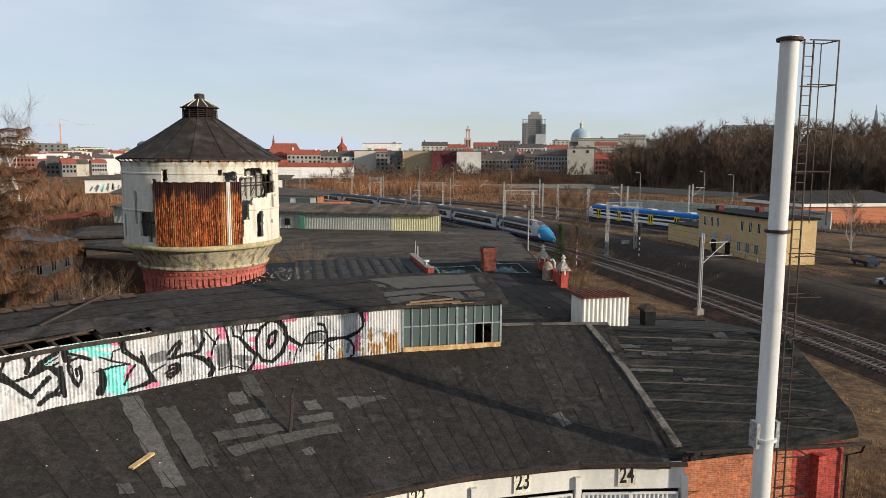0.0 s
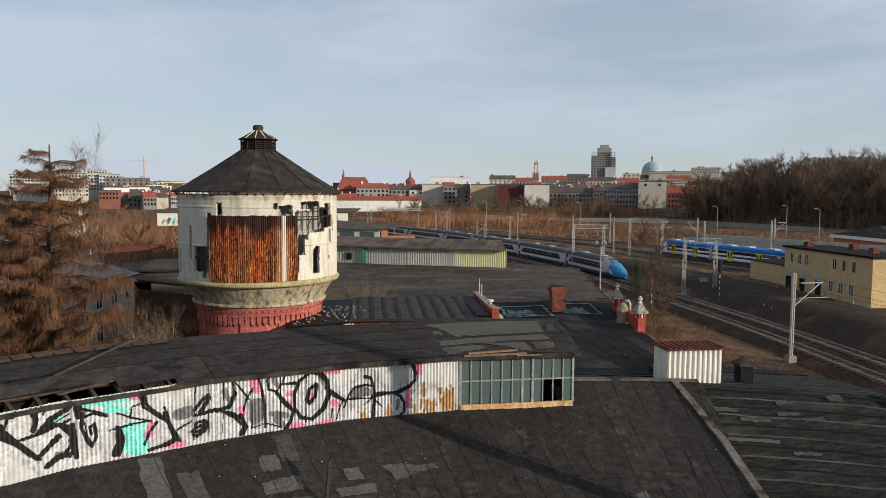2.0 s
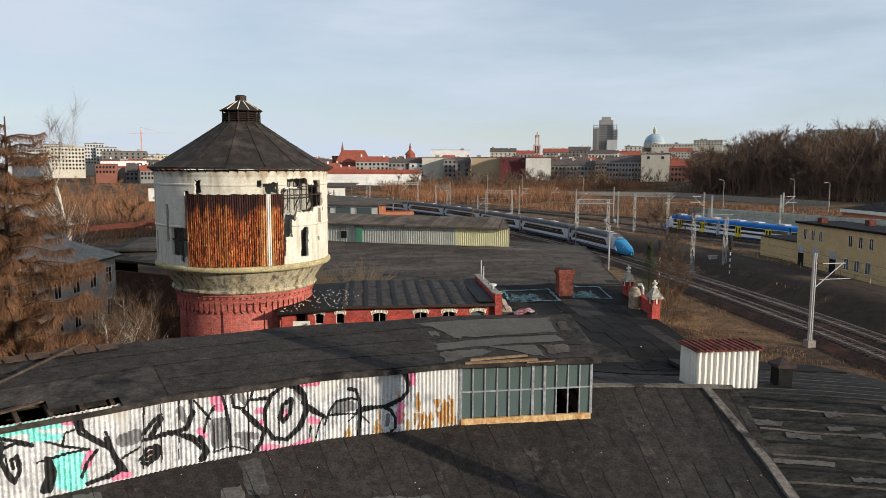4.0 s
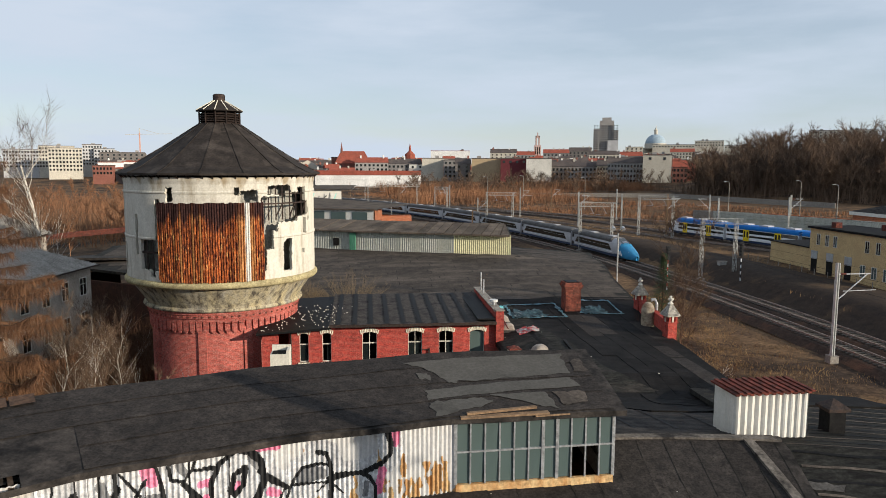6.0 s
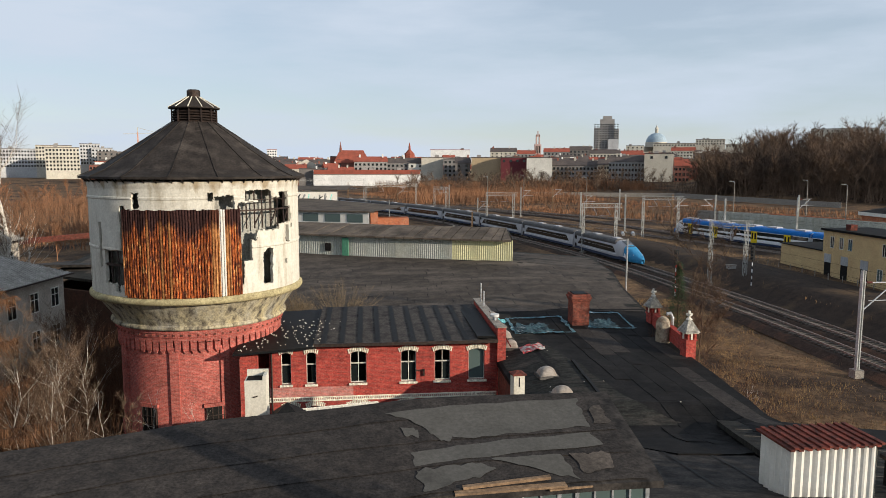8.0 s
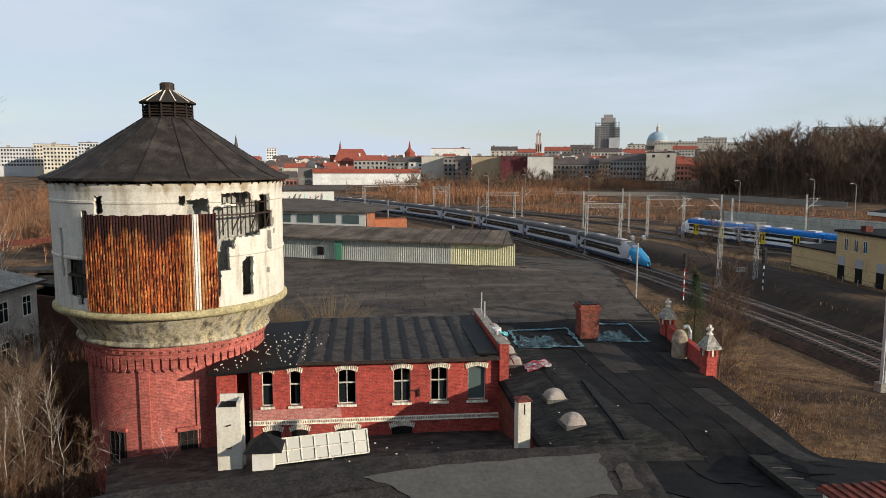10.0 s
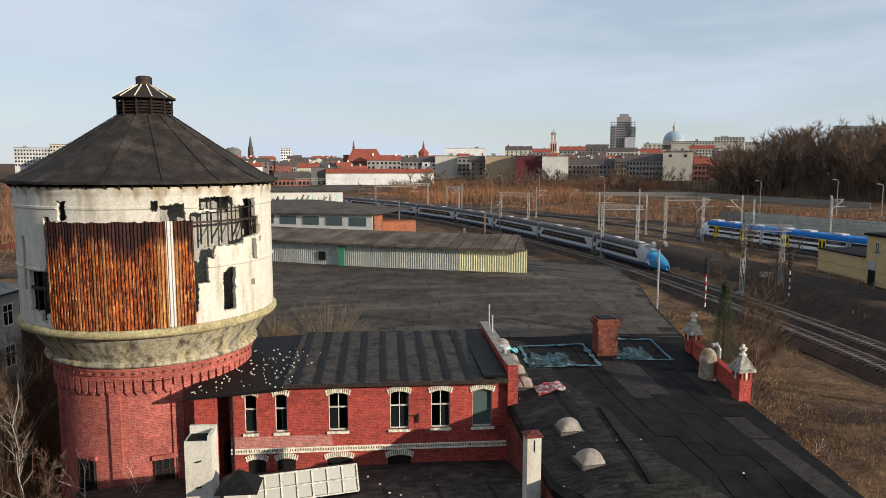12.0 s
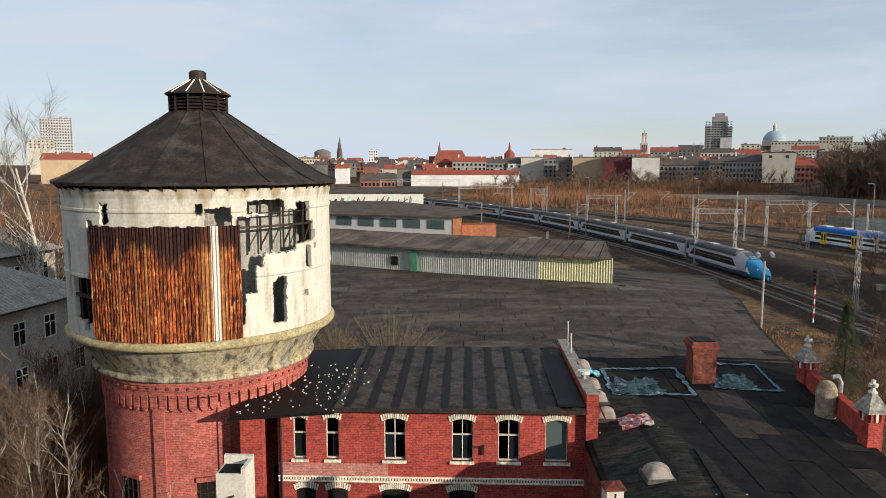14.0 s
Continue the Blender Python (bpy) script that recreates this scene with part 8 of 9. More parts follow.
# tarred joints between the strips
for k in range(41):
    g, n = Geo(), 12
    a0, r1 = 12.2 - k * 1.62, (28.9 if 12.2 - k * 1.62 < 2.4 else 30.8)
    pts = []
    for i in range(n + 1):
        r_ = GATE_R - 0.1 + (r1 - GATE_R + 0.1) * i / n
        aa = a0 + 0.1 * noise.noise((r_ * 0.6, k, 0)) + 0.06 * noise.noise((r_ * 2.1, k, 5))
        x, y, _ = polar(r_, aa, 0)
        pts.append(Vector(polar(r_, aa, shed_z(r_) + 0.036 + 0.05 * noise.noise((x * 0.35, y * 0.35, 3.1)))))
    for p, q in zip(pts, pts[1:]):
        if noise.noise((p.x * 0.5, p.y * 0.5, 2.0)) > -0.12:
            g.beam(p, q, 0.012 + 0.02 * abs(noise.noise((p.x, p.y, 2.0))), 0.008)
    part("felt_joint", g, M["felt_brown"], roundhouse)
# strips along the lantern roof
for k in range(7):
    for j in range(4):
        for h in range(2):
            a_hi, a_lo = 1.6 - BAY * (k + 0.5 * h), 1.6 - BAY * (k + 0.5 * (h + 1))
            if -40.5 < a_lo < -27 and j < 2:
                continue
            g = Geo()
            n = 6
            for i in range(n + 1):
                aa = a_hi + (a_lo - a_hi) * i / n
                for v, up in ((0.0, 0.030), (1.16, 0.010)):
                    r_ = 28.85 + min(4.4, j * 1.1 + v) + 0.05 * noise.noise((aa, j, v))
                    x, y, _ = polar(r_, aa, 0)
                    g.v.append(polar(facet(aa, r_), aa, lantern_z((r_ - 28.75) / (BACK_R - 28.75)) + 0.05 * noise.noise((x * 0.5, y * 0.5, 0.4)) + up))
            for i in range(n):
                g.f.append((2 * i, 2 * i + 1, 2 * i + 3, 2 * i + 2))
            part("felt_strip", g, M["felt_strip_dark"], roundhouse)
for k in range(30):
    # joints across the side shed's roof
    r = 23.2 + k * 0.68
    g = Geo()
    a1 = 24.0 if r > 34 else 30 - (r - 23) * 0.35
    n = 12
    for i in range(n + 1):
        a = 13.2 + (a1 - 13.2) * i / n
        for s in (-0.04, 0.05):
            rr = r + s + 0.1 * noise.noise((a * 0.4, k, 2))
            x, y, _ = polar(rr, a, 0)
            g.v.append(polar(rr, a, side_z(rr) - 0.16 + 0.014 + (0.014 if s > 0 else 0) + 0.05 * noise.noise((x * 0.35, y * 0.35, 3.1))))
    for i in range(n):
        g.f.append((2 * i, 2 * i + 1, 2 * i + 3, 2 * i + 2))
    part("felt_joint", g, M["tar"] if k % 2 else M["felt_light"], roundhouse)
for k in range(10):
    a = -12 + k * 2.5
    g = Geo()
    n = 12
    for i in range(n + 1):
        r = BACK_R + (min(back_end(a), 50) - BACK_R) * i / n
        for s in (-0.06, 0.06):
            aa = a + math.degrees(s / r)
            x, y, _ = polar(r, aa, 0)
            g.v.append(polar(r, aa, shed_z(r) + 0.02 + 0.05 * noise.noise((x * 0.35, y * 0.35, 3.1))))
    for i in range(n):
        g.f.append((2 * i, 2 * i + 1, 2 * i + 3, 2 * i + 2))
    part("felt_joint", g, M["tar"], roundhouse)


def on_roof(r, a, lift=0.0):
    return Vector(polar(r, a, shed_z(r) + lift))


single("wooden_board", Geo().beam(on_roof(24.5, -33.4, 0.06), on_roof(24.95, -31.4, 0.06), 0.2, 0.06), mat("pale_board", (0.55, 0.38, 0.18), (0.42, 0.28, 0.13), scale=3), "pale split board lying on the tarred roof", "board",
       loc=on_roof(24.7, -32.4))
p0, p1 = on_roof(24.3, -20.9, 0.05), on_roof(25.4, -19.8, 0.7)
single("bent_bracket", Geo().tube([p0, p0.lerp(p1, 0.5) + Vector((0.05, 0, 0.2)), p1, p1 + Vector((0.1, 0.1, 0.3))], 0.07, 6), M["iron"], "bent rusty iron bracket on the tarred roof", "bracket", loc=p0)
p0, p1 = on_roof(33.2, -31.0, 2.6), on_roof(30.2, -34.8, 2.4)
single("wooden_pole", Geo().beam(p0 + Vector((1.2, 0.6, 0.5)), p1, 0.06), M["bark"], "fallen grey pole lying across the lantern roof", "pole", loc=p1)
litter = Geo()
for k in range(70):
    r, a = rnd(21, 29), rnd(-40, 12)
    p = on_roof(r, a, 0.015)
    s = rnd(0.006, 0.02)
    litter.box(-s, -s, 0, s, s, s, pose(p.x, p.y, p.z, rnd(0, 40), 0, rnd(0, 90)))
for k in range(16):
    x, y = rnd(10.8, 19.5), rnd(47, 65)
    s = rnd(0.008, 0.03)
    litter.box(-s, -s, 0, s, s, s, pose(x, y, annex_z(x, y) + 0.01, 0, 0, rnd(0, 90)))
for k in range(90):
    r, a = rnd(36, 52), rnd(-12, 4)
    p = on_roof(r, a, 0.015)
    s = rnd(0.012, 0.04)
    litter.box(-s, -s, 0, s, s, s, pose(p.x, p.y, p.z, 0, 0, rnd(0, 90)))
single("roof_litter", litter, M["plaster"], "small pale chips of plaster scattered over the roofs", "litter", kind="stuff")


# ---- trees and scrub ----
def branch(g, tips, p, d, length, radius, depth, spread=0.55, droop=0.0, up=0.25, kids=3):
    n = 3
    pts, rs = [p], [radius]
    for i in range(n):
        d = (d + Vector((rnd(-1, 1), rnd(-1, 1), rnd(-0.6, 1))) * 0.16 + Vector((0, 0, up * 0.2 - droop * 0.3))).normalized()
        p = p + d * (length / n)
        pts.append(p)
        rs.append(radius * (1 - 0.45 * (i + 1) / n))
    g.tube(pts, rs, 5 if depth > 1 else 3, cap=False)
    tips.append((pts, d, length, depth))
    if depth <= 0:
        return
    for k in range(kids):
        i = random.choice((1, 2, 3))
        nd = (d + Vector((rnd(-1, 1), rnd(-1, 1), rnd(-0.3, 0.9))) * spread * 1.3).normalized()
        branch(g, tips, pts[i], nd, length * rnd(0.55, 0.8), rs[i] * 0.6, depth - 1, spread, droop, up, kids)


def twig_fan(g, tips, count, length, width, droop=0.0):
    """Thin twigs along the outer branches."""
    for pts, d, L, depth in tips:
        if depth > 1:
            continue
        for k in range(count):
            i = random.randrange(len(pts) - 1)
            p = pts[i].lerp(pts[i + 1], random.random())
            v = (d + Vector((rnd(-1, 1), rnd(-1, 1), rnd(-0.5, 0.8) - droop))).normalized() * length * rnd(0.5, 1.2)
            s = v.cross(Vector((rnd(-1, 1), rnd(-1, 1), 0.3))).normalized() * width
            g.add([p - s, p + s, p + v * 0.6 + s * 0.6 + Vector((0, 0, -0.05 * droop * length)), p + v + Vector((0, 0, -0.3 * droop * length))], [(0, 1, 2, 3)])


def bare_tree(name, x, y, z, h, material, twigmat, label, seed, lean=(0, 0), twigs=7, kids=3, depth=3, trunk_r=None, width=0.012):
    random.seed(seed)
    t = thing(name, (x, y, z), label, "tree", "bare trees")
    g, tips = Geo(), []
    r = trunk_r or h * 0.012
    pts = [Vector((x + lean[0] * u * h * 0.1, y + lean[1] * u * h * 0.1, z - 0.2 + h * 0.8 * u)) + Vector((rnd(-1, 1), rnd(-1, 1), 0)) * 0.04 * h * u for u in (0, 0.2, 0.4, 0.6, 0.8, 1.0)]
    g.tube(pts, [r * (1 - 0.75 * i / 5) for i in range(6)], 7, cap=False)
    for i in range(1, 6):
        for k in range(kids + 1 if i > 1 else 1):
            d = Vector((rnd(-1, 1), rnd(-1, 1), rnd(0.4, 1.3))).normalized()
            branch(g, tips, pts[i].lerp(pts[i - 1], random.random()), d, h * rnd(0.16, 0.28) * (1.2 - 0.1 * i), r * 0.45 * (1 - 0.12 * i), depth - 1, kids=kids)
    part("trunk", g, material, t)
    g2 = Geo()
    twig_fan(g2, tips, twigs, h * 0.08, width)
    part("crown", g2, twigmat, t)
    random.seed(seed + 1)
    return t


def larch(x, y, z, h, seed):
    random.seed(seed)
    t = thing("larch_tree", (x, y, z), "tall larch with drooping orange-brown winter twigs", "tree")
    g = Geo()
    trunk = [Vector((x + 0.12 * math.sin(i), y + 0.1 * math.cos(i * 1.7), z + h * i / 8)) for i in range(9)]
    g.tube(trunk, [0.30 * (1 - 0.88 * i / 8) for i in range(9)], 9, cap=False)
    part("trunk", g, M["bark"], t)
    limbs, tw = Geo(), Geo()
    for k in range(120):
        u = 0.10 + 0.88 * (k / 120) + rnd(-0.03, 0.02)
        i = min(7, int(u * 8))
        p = trunk[i].lerp(trunk[i + 1], u * 8 - i)
        a = k * 2.4 + rnd(-0.4, 0.4)
        L = (1 - u) ** 0.48 * h * 0.31 * rnd(0.6, 1.15) + 0.55
        d = Vector((math.cos(a), math.sin(a), 0.12))
        up = rnd(-0.12, 0.16) * L
        pts = [p, p + d * L * 0.35 + Vector((0, 0, 0.04 * L + up * 0.2)), p + d * L * 0.7 + Vector((rnd(-0.2, 0.2), rnd(-0.2, 0.2), up * 0.5 - 0.05 * L)), p + d * L + Vector((0, 0, up))]
        limbs.tube(pts, [0.05 * (1 - u) + 0.02, 0.03, 0.02, 0.008], 4, cap=False)
        n = int(50 + L * 135)
        for q in range(n):
            v = random.random() ** 0.8
            j = min(2, int(v * 3))
            b = pts[j].lerp(pts[j + 1], v * 3 - j)
            side = Vector((-d.y, d.x, 0)) * rnd(-1, 1) * 0.5
            drop = Vector((rnd(-0.3, 0.3), rnd(-0.3, 0.3), rnd(-1.3, 0.25))) * (0.4 + 0.55 * (1 - u)) + side * rnd(0.3, 1.5) + d * rnd(-0.1, 0.45)
            w = Vector((rnd(-1, 1), rnd(-1, 1), 0)).normalized() * 0.0125
            mid = b + drop * 0.5 + side * 0.25
            tw.add([b - w, b + w, mid + w * 0.8, mid - w * 0.8, b + drop], [(0, 1, 2, 3), (3, 2, 4)])
    part("crown_frame", limbs, M["bark"], t)
    part("crown", tw, M["larch"], t, "orange-brown hanging twigs")


larch(-18.6, 50.5, 0.3, 19.0, 11)
larch(-21.8, 52.5, 0.3, 16.0, 13)
larch(-22.5, 57.0, 0.3, 9.0, 12)
larch(-21.5, 45.0, 0.3, 12.5, 15)
larch(-18.6, 56.0, 0.3, 5.5, 17)
bare_tree("birch_tree", -28.0, 81.2, 0.3, 21.0, M["birch"], M["twig"], "bare white-barked birch behind the houses", 21, twigs=10)
bare_tree("birch_tree", -33.0, 80.0, 0.3, 17.0, M["birch"], M["twig"], "bare white-barked birch behind the houses", 22, twigs=10)
bare_tree("birch_tree", 97.0, 96.0, 1.0, 17.0, M["birch"], M["twig"], "bare white-stemmed birch in the yard", 23, twigs=10)
bare_tree("birch_tree", 90.0, 102.0, 1.0, 12.0, M["birch"], M["twig"], "bare white-stemmed birch in the yard", 24, twigs=10)
bare_tree("birch_tree", 104.0, 90.0, 1.0, 15.0, M["birch"], M["twig"], "bare white-stemmed birch in the yard", 25, twigs=10)
for i, (x, y, h) in enumerate(((-11.0, 51.5, 6), (-13.5, 54, 7.5), (-9.5, 53.5, 5.5), (-14.5, 58, 7), (-12.3, 48.5, 5), (-16.5, 62, 6.5), (-13.6, 64.5, 6), (-18.5, 70, 7))):
    bare_tree("sapling", x, y, 0.2, h, M["birch"] if i % 2 else M["twig"], M["twig"], "thin bare birch sapling in the scrub by the tower", 40 + i, twigs=5, kids=2, trunk_r=0.035)
for i, (x, y, h) in enumerate(((23.7, 58.5, 11.5), (24.6, 60.2, 7.5), (24.5, 54.0, 3.4), (23.0, 47.5, 3.0), (24.6, 48.5, 3.2), (23.6, 51.0, 2.6))):
    bare_tree("sapling", x, y, 2.6 if i < 2 else 1.8, h, M["twig"] if i < 2 else M["birch"], M["twig"], "bare sapling beside the annex wall", 60 + i, twigs=8 if i < 2 else 4, kids=3 if i < 2 else 2, trunk_r=0.05)


def bush(x, y, z, h, spread, seed):
    """Many thin stems fanning out from one root."""
    random.seed(seed)
    t = thing("bush", (x, y, z), "bare yellowish bush behind the house roof", "bush", "bare bushes")
    g, g2 = Geo(), Geo()
    for k in range(130):
        a, r = rnd(0, 6.283), spread * random.random() ** 0.6
        tip = Vector((x + r * math.cos(a), y + r * math.sin(a), z + h * rnd(0.55, 1.0) * (1 - 0.3 * (r / spread) ** 2)))
        b = Vector((x + 0.25 * r * math.cos(a), y + 0.25 * r * math.sin(a), z))
        mid = b.lerp(tip, 0.5) + Vector((0, 0, 0.15 * h))
        pts = [b, b.lerp(mid, 0.6), mid, tip]
        g.tube(pts, [0.016, 0.012, 0.008, 0.003], 3, cap=False)
        for q in range(16):
            v = rnd(0.35, 1.0)
            c = mid.lerp(tip, (v - 0.35) / 0.65)
            e = c + Vector((rnd(-1, 1), rnd(-1, 1), rnd(0.0, 1.2))) * 0.42
            w = Vector((rnd(-1, 1), rnd(-1, 1), 0)).normalized() * 0.006
            g2.add([c - w, c + w, e], [(0, 1, 2)])
    part("stem_frame", g, M["twig_pale"], t)
    part("crown", g2, M["twig_pale"], t)


for i, (x, y, h) in enumerate(((-14.6, 53.0, 8.5), (-13.4, 55.5, 8.0), (-15.8, 57.5, 9.0), (-16.5, 62.0, 8.0), (-12.4, 51.5, 6.5), (-17.6, 52.0, 7.5), (-14.2, 60.5, 8.5), (-18.4, 65.0, 7.5))):
    bare_tree("sapling", x, y, 0.2, h, M["birch"] if i % 3 == 0 else M["twig"], M["twig"], "leafless many-branched sapling by the tower", 140 + i, twigs=6, kids=3, trunk_r=0.045, width=0.009)
for i, (x, y, h) in enumerate(((-8.6, 54.6, 6.4), (-6.4, 54.4, 5.2), (-11.4, 55.0, 6.0))):
    bare_tree("sapling", x, y, 0.2, h, M["birch"], M["twig_pale"], "slim white birch sapling before the brick shaft", 160 + i, twigs=2, kids=1, trunk_r=0.035, width=0.006)
bush(0.9, 68.6, 4.2, 4.9, 3.3, 70)
bush(-2.2, 68.0, 5.0, 3.4, 1.6, 71)
bare_tree("sapling", 10.9, 65.0, 6.6, 2.8, M["twig"], M["twig"], "thin leafless stem growing out of the roof", 73, twigs=3, kids=1, depth=2, trunk_r=0.02)
# young spruce between the turrets
random.seed(80)
t = thing("spruce_tree", (23.9, 62.3, 2.0), "small dark green spruce behind the turrets", "tree")
part("trunk", Geo().tube([(23.9, 62.3, 1.5), (23.9, 62.3, 10.6)], [0.09, 0.02], 6), M["bark"], t)
g = Geo()
for k in range(5200):
    u = random.random() ** 0.7
    a = rnd(0, 6.283)
    r = (1 - u) * 1.75 * rnd(0.2, 1.0) + 0.05
    p = Vector((23.9 + r * math.cos(a), 62.3 + r * math.sin(a), 3.4 + 7.3 * u - 0.25 * r))
    v = Vector((math.cos(a + rnd(-0.5, 0.5)), math.sin(a + rnd(-0.5, 0.5)), rnd(-0.5, 0.3))) * rnd(0.12, 0.3)
    s = Vector((-v.y, v.x, 0)).normalized() * 0.03
    g.add([p - s, p + s, p + v], [(0, 1, 2)])
part("needles", g, mat("spruce_needles", (0.035, 0.060, 0.025), (0.055, 0.080, 0.035), rough=0.9, scale=3), t)


def scrub(name, label, spots, h, width, material, n_blades, seed, spread=1.2):
    """Brush of thin upright stems, too many to count."""
    random.seed(seed)
    g = Geo()
    for x, y in spots:
        z = ground_height(x, y) - 0.1
        for k in range(n_blades):
            bx, by = x + random.gauss(0, spread), y + random.gauss(0, spread)
            hh = h * rnd(0.35, 1.1)
            tip = Vector((bx + random.gauss(0, 0.22) * hh, by + random.gauss(0, 0.22) * hh, z + hh))
            w = Vector((rnd(-1, 1), rnd(-1, 1), 0)).normalized() * width
            b = Vector((bx, by, z))
            mid = b.lerp(tip, 0.55) + Vector((rnd(-0.1, 0.1) * hh, rnd(-0.1, 0.1) * hh, 0))
            g.add([b - w, b + w, mid + w * 0.7, mid - w * 0.7, tip], [(0, 1, 2, 3), (3, 2, 4)])
    return single(name, g, material, label, "scrub", kind="stuff")


random.seed(90)
scrub("scrub_by_tower", "brown leafless scrub round the tower and houses", [(rnd(-24, -12.5), rnd(45, 78)) for k in range(340)], 4.2, 0.016, M["scrub_shaded"], 44, 91)
scrub("scrub_by_yard", "orange-brown leafless brush along the far tracks", [(rnd(20, 95), rnd(300, 410)) for k in range(520)], 4.6, 0.08, M["brush"], 26, 92, 3.6)
scrub("yard_weeds", "low orange-brown weeds over the waste ground past the tracks", [(lambda y: (float(np.interp(y, [120, 170, 220, 270, 320, 400], [108, 92, 74, 48, 20, -10])) + 4 + 95 * random.random() ** 1.3, y))(rnd(130, 400)) for k in range(1500)],
      1.7, 0.07, M["brush"], 16, 98, 3.0)
scrub("scrub_before_town", "reddish leafless brush before the tenements", [(rnd(10, 165), rnd(392, 470)) for k in range(420)], 5.2, 0.09, M["brush"], 26, 99, 3.2)
scrub("scrub_far_side", "pale brown brush and saplings beyond the sheds", [(rnd(-130, -30), rnd(170, 330)) for k in range(420)], 6.0, 0.07, M["brush"], 26, 93, 3.0)
scrub("scrub_between_tracks", "low dry weeds between the yard tracks", [(lambda y: (float(np.interp(y, [60, 125, 150, 200, 250, 300], [60, 62, 60, 48, 26, -2])) + rnd(-3, 9), y))(rnd(85, 290)) for k in range(600)],
      0.5, 0.03, M["grass_blade"], 14, 94, 2.0)
scrub("grass_tufts", "tall dry yellow grass beside the main line", [(lambda y: (float(np.interp(y, [20, 45, 75, 95], [22.5, 22, 25, 30])) + (abs(random.gauss(0, 1)) * 8 + 0.5), y))(rnd(22, 105)) for k in range(2300)],
      0.42, 0.013, M["grass_blade"], 30, 95, 0.55)
scrub("verge_brush", "reddish leafless brush beside the annex", [(rnd(22.5, 27), rnd(44, 66)) for k in range(80)], 1.5, 0.010, M["brush"], 26, 96, 0.6)

# the wooded hill beyond the yard
random.seed(100)
variants = []
for v in range(4):
    g, tips, g2 = Geo(), [], Geo()
    h = 12.0
    pts = [Vector((rnd(-0.2, 0.2) * i, rnd(-0.2, 0.2) * i, h * 0.7 * i / 4)) for i in range(5)]
    g.tube(pts, [0.16, 0.14, 0.11, 0.08, 0.04], 3, cap=False)
    for i in (1, 2, 2, 3, 3, 4, 4):
        branch(g, tips, pts[i], Vector((rnd(-1, 1), rnd(-1, 1), rnd(0.3, 1.2))).normalized(), h * 0.26, 0.05, 1, kids=2)
    twig_fan(g2, tips, 16, 2.2, 0.045)
    g.join(g2)
    variants.append((np.array(g.v), [len(f_) for f_ in g.f], g.f))


def forest(name, label, spots, material, lo=0.8, hi=1.3):
    allv, allf, base = [], [], 0
    for x, y in spots:
        vv, _, ff = variants[random.randrange(4)]
        s = rnd(lo, hi)
        a = rnd(0, 6.283)
        ca, sa = math.cos(a), math.sin(a)
        z = ground_height(x, y) - 0.3
        w = np.empty_like(vv)
        w[:, 0], w[:, 1], w[:, 2] = (vv[:, 0] * ca - vv[:, 1] * sa) * s + x, (vv[:, 0] * sa + vv[:, 1] * ca) * s + y, vv[:, 2] * s + z
        allv.append(w)
        allf += [tuple(i + base for i in q) for q in ff]
        base += len(vv)
    me = bpy.data.meshes.new(name)
    me.from_pydata(np.concatenate(allv).tolist(), [], allf)
    me.materials.append(material)
    return tagged(new(name, me), label, "wood", kind="stuff")


spots = []
for k in range(1050):
    u = random.random()
    x0, y0 = 160 + 126 * u, 366 - 196 * u
    dpt = random.random() ** 1.2 * 95
    spots.append((x0 + dpt * 0.75 + rnd(-4, 4), y0 + dpt * 0.65 + rnd(-4, 4)))
forest("wooded_hill", "dense leafless wood on the slope beyond the yard", spots, M["wood_far"], 0.75, 1.75)
scrub("wood_undergrowth", "brown leafless undergrowth along the foot of the wood", [(166 + 120 * u + rnd(-6, 30), 360 - 190 * u + rnd(-4, 26)) for u in [random.random() for k in range(420)]], 7.5, 0.10, M["wood_far"], 26, 97, 3.0)
forest("yard_trees", "scattered bare trees before the tenements", [(rnd(20, 175), rnd(380, 455)) for k in range(150)], M["wood_far"], 0.4, 0.95)
forest("left_trees", "brown leafless wood beyond the houses", [(rnd(-170, -45), rnd(120, 360)) for k in range(110)], M["brush"], 0.5, 0.9)
single("far_fence", Geo().beam((76, 372, 2.2), (150, 345, 2.6), 0.2, 2.2).beam((150, 345, 2.6), (176, 262, 2.4), 0.2, 2.2), M["concrete"], "pale concrete slab fence below the wood", "fence")

# ---- the town on the skyline ----
CITY = {"c_white": (0.72, 0.71, 0.68), "c_dark": (0.16, 0.145, 0.135), "c_grey": (0.30, 0.285, 0.27), "c_grey2": (0.22, 0.205, 0.195), "c_cream": (0.55, 0.46, 0.34), "c_cream2": (0.52, 0.48, 0.40),
        "c_ochre": (0.42, 0.32, 0.20), "c_maroon": (0.13, 0.035, 0.04), "c_pale": (0.62, 0.60, 0.54), "c_brick": (0.24, 0.10, 0.075), "c_tower": (0.46, 0.46, 0.46), "c_yel": (0.62, 0.58, 0.36)}
for key, c in CITY.items():
    M[key] = mat("facade_" + key[2:], c, tuple(v * 0.8 for v in c), rough=0.9, scale=0.12, c3=tuple(v * 0.62 for v in c), s3=0.05, lo3=0.55, hi3=0.75)
M["c_red_roof"] = mat("red_tile_roof", (0.30, 0.082, 0.055), (0.21, 0.065, 0.045), rough=0.9, scale=0.3)
M["c_dark_roof"] = mat("dark_town_roof", (0.07, 0.06, 0.058), (0.11, 0.09, 0.08), rough=0.9, scale=0.2)
FAR_WINDOW = Geo().box(-0.55, -0.08, 0, 0.55, 0.05, 1.7).mesh("window", M["pane_dark"])


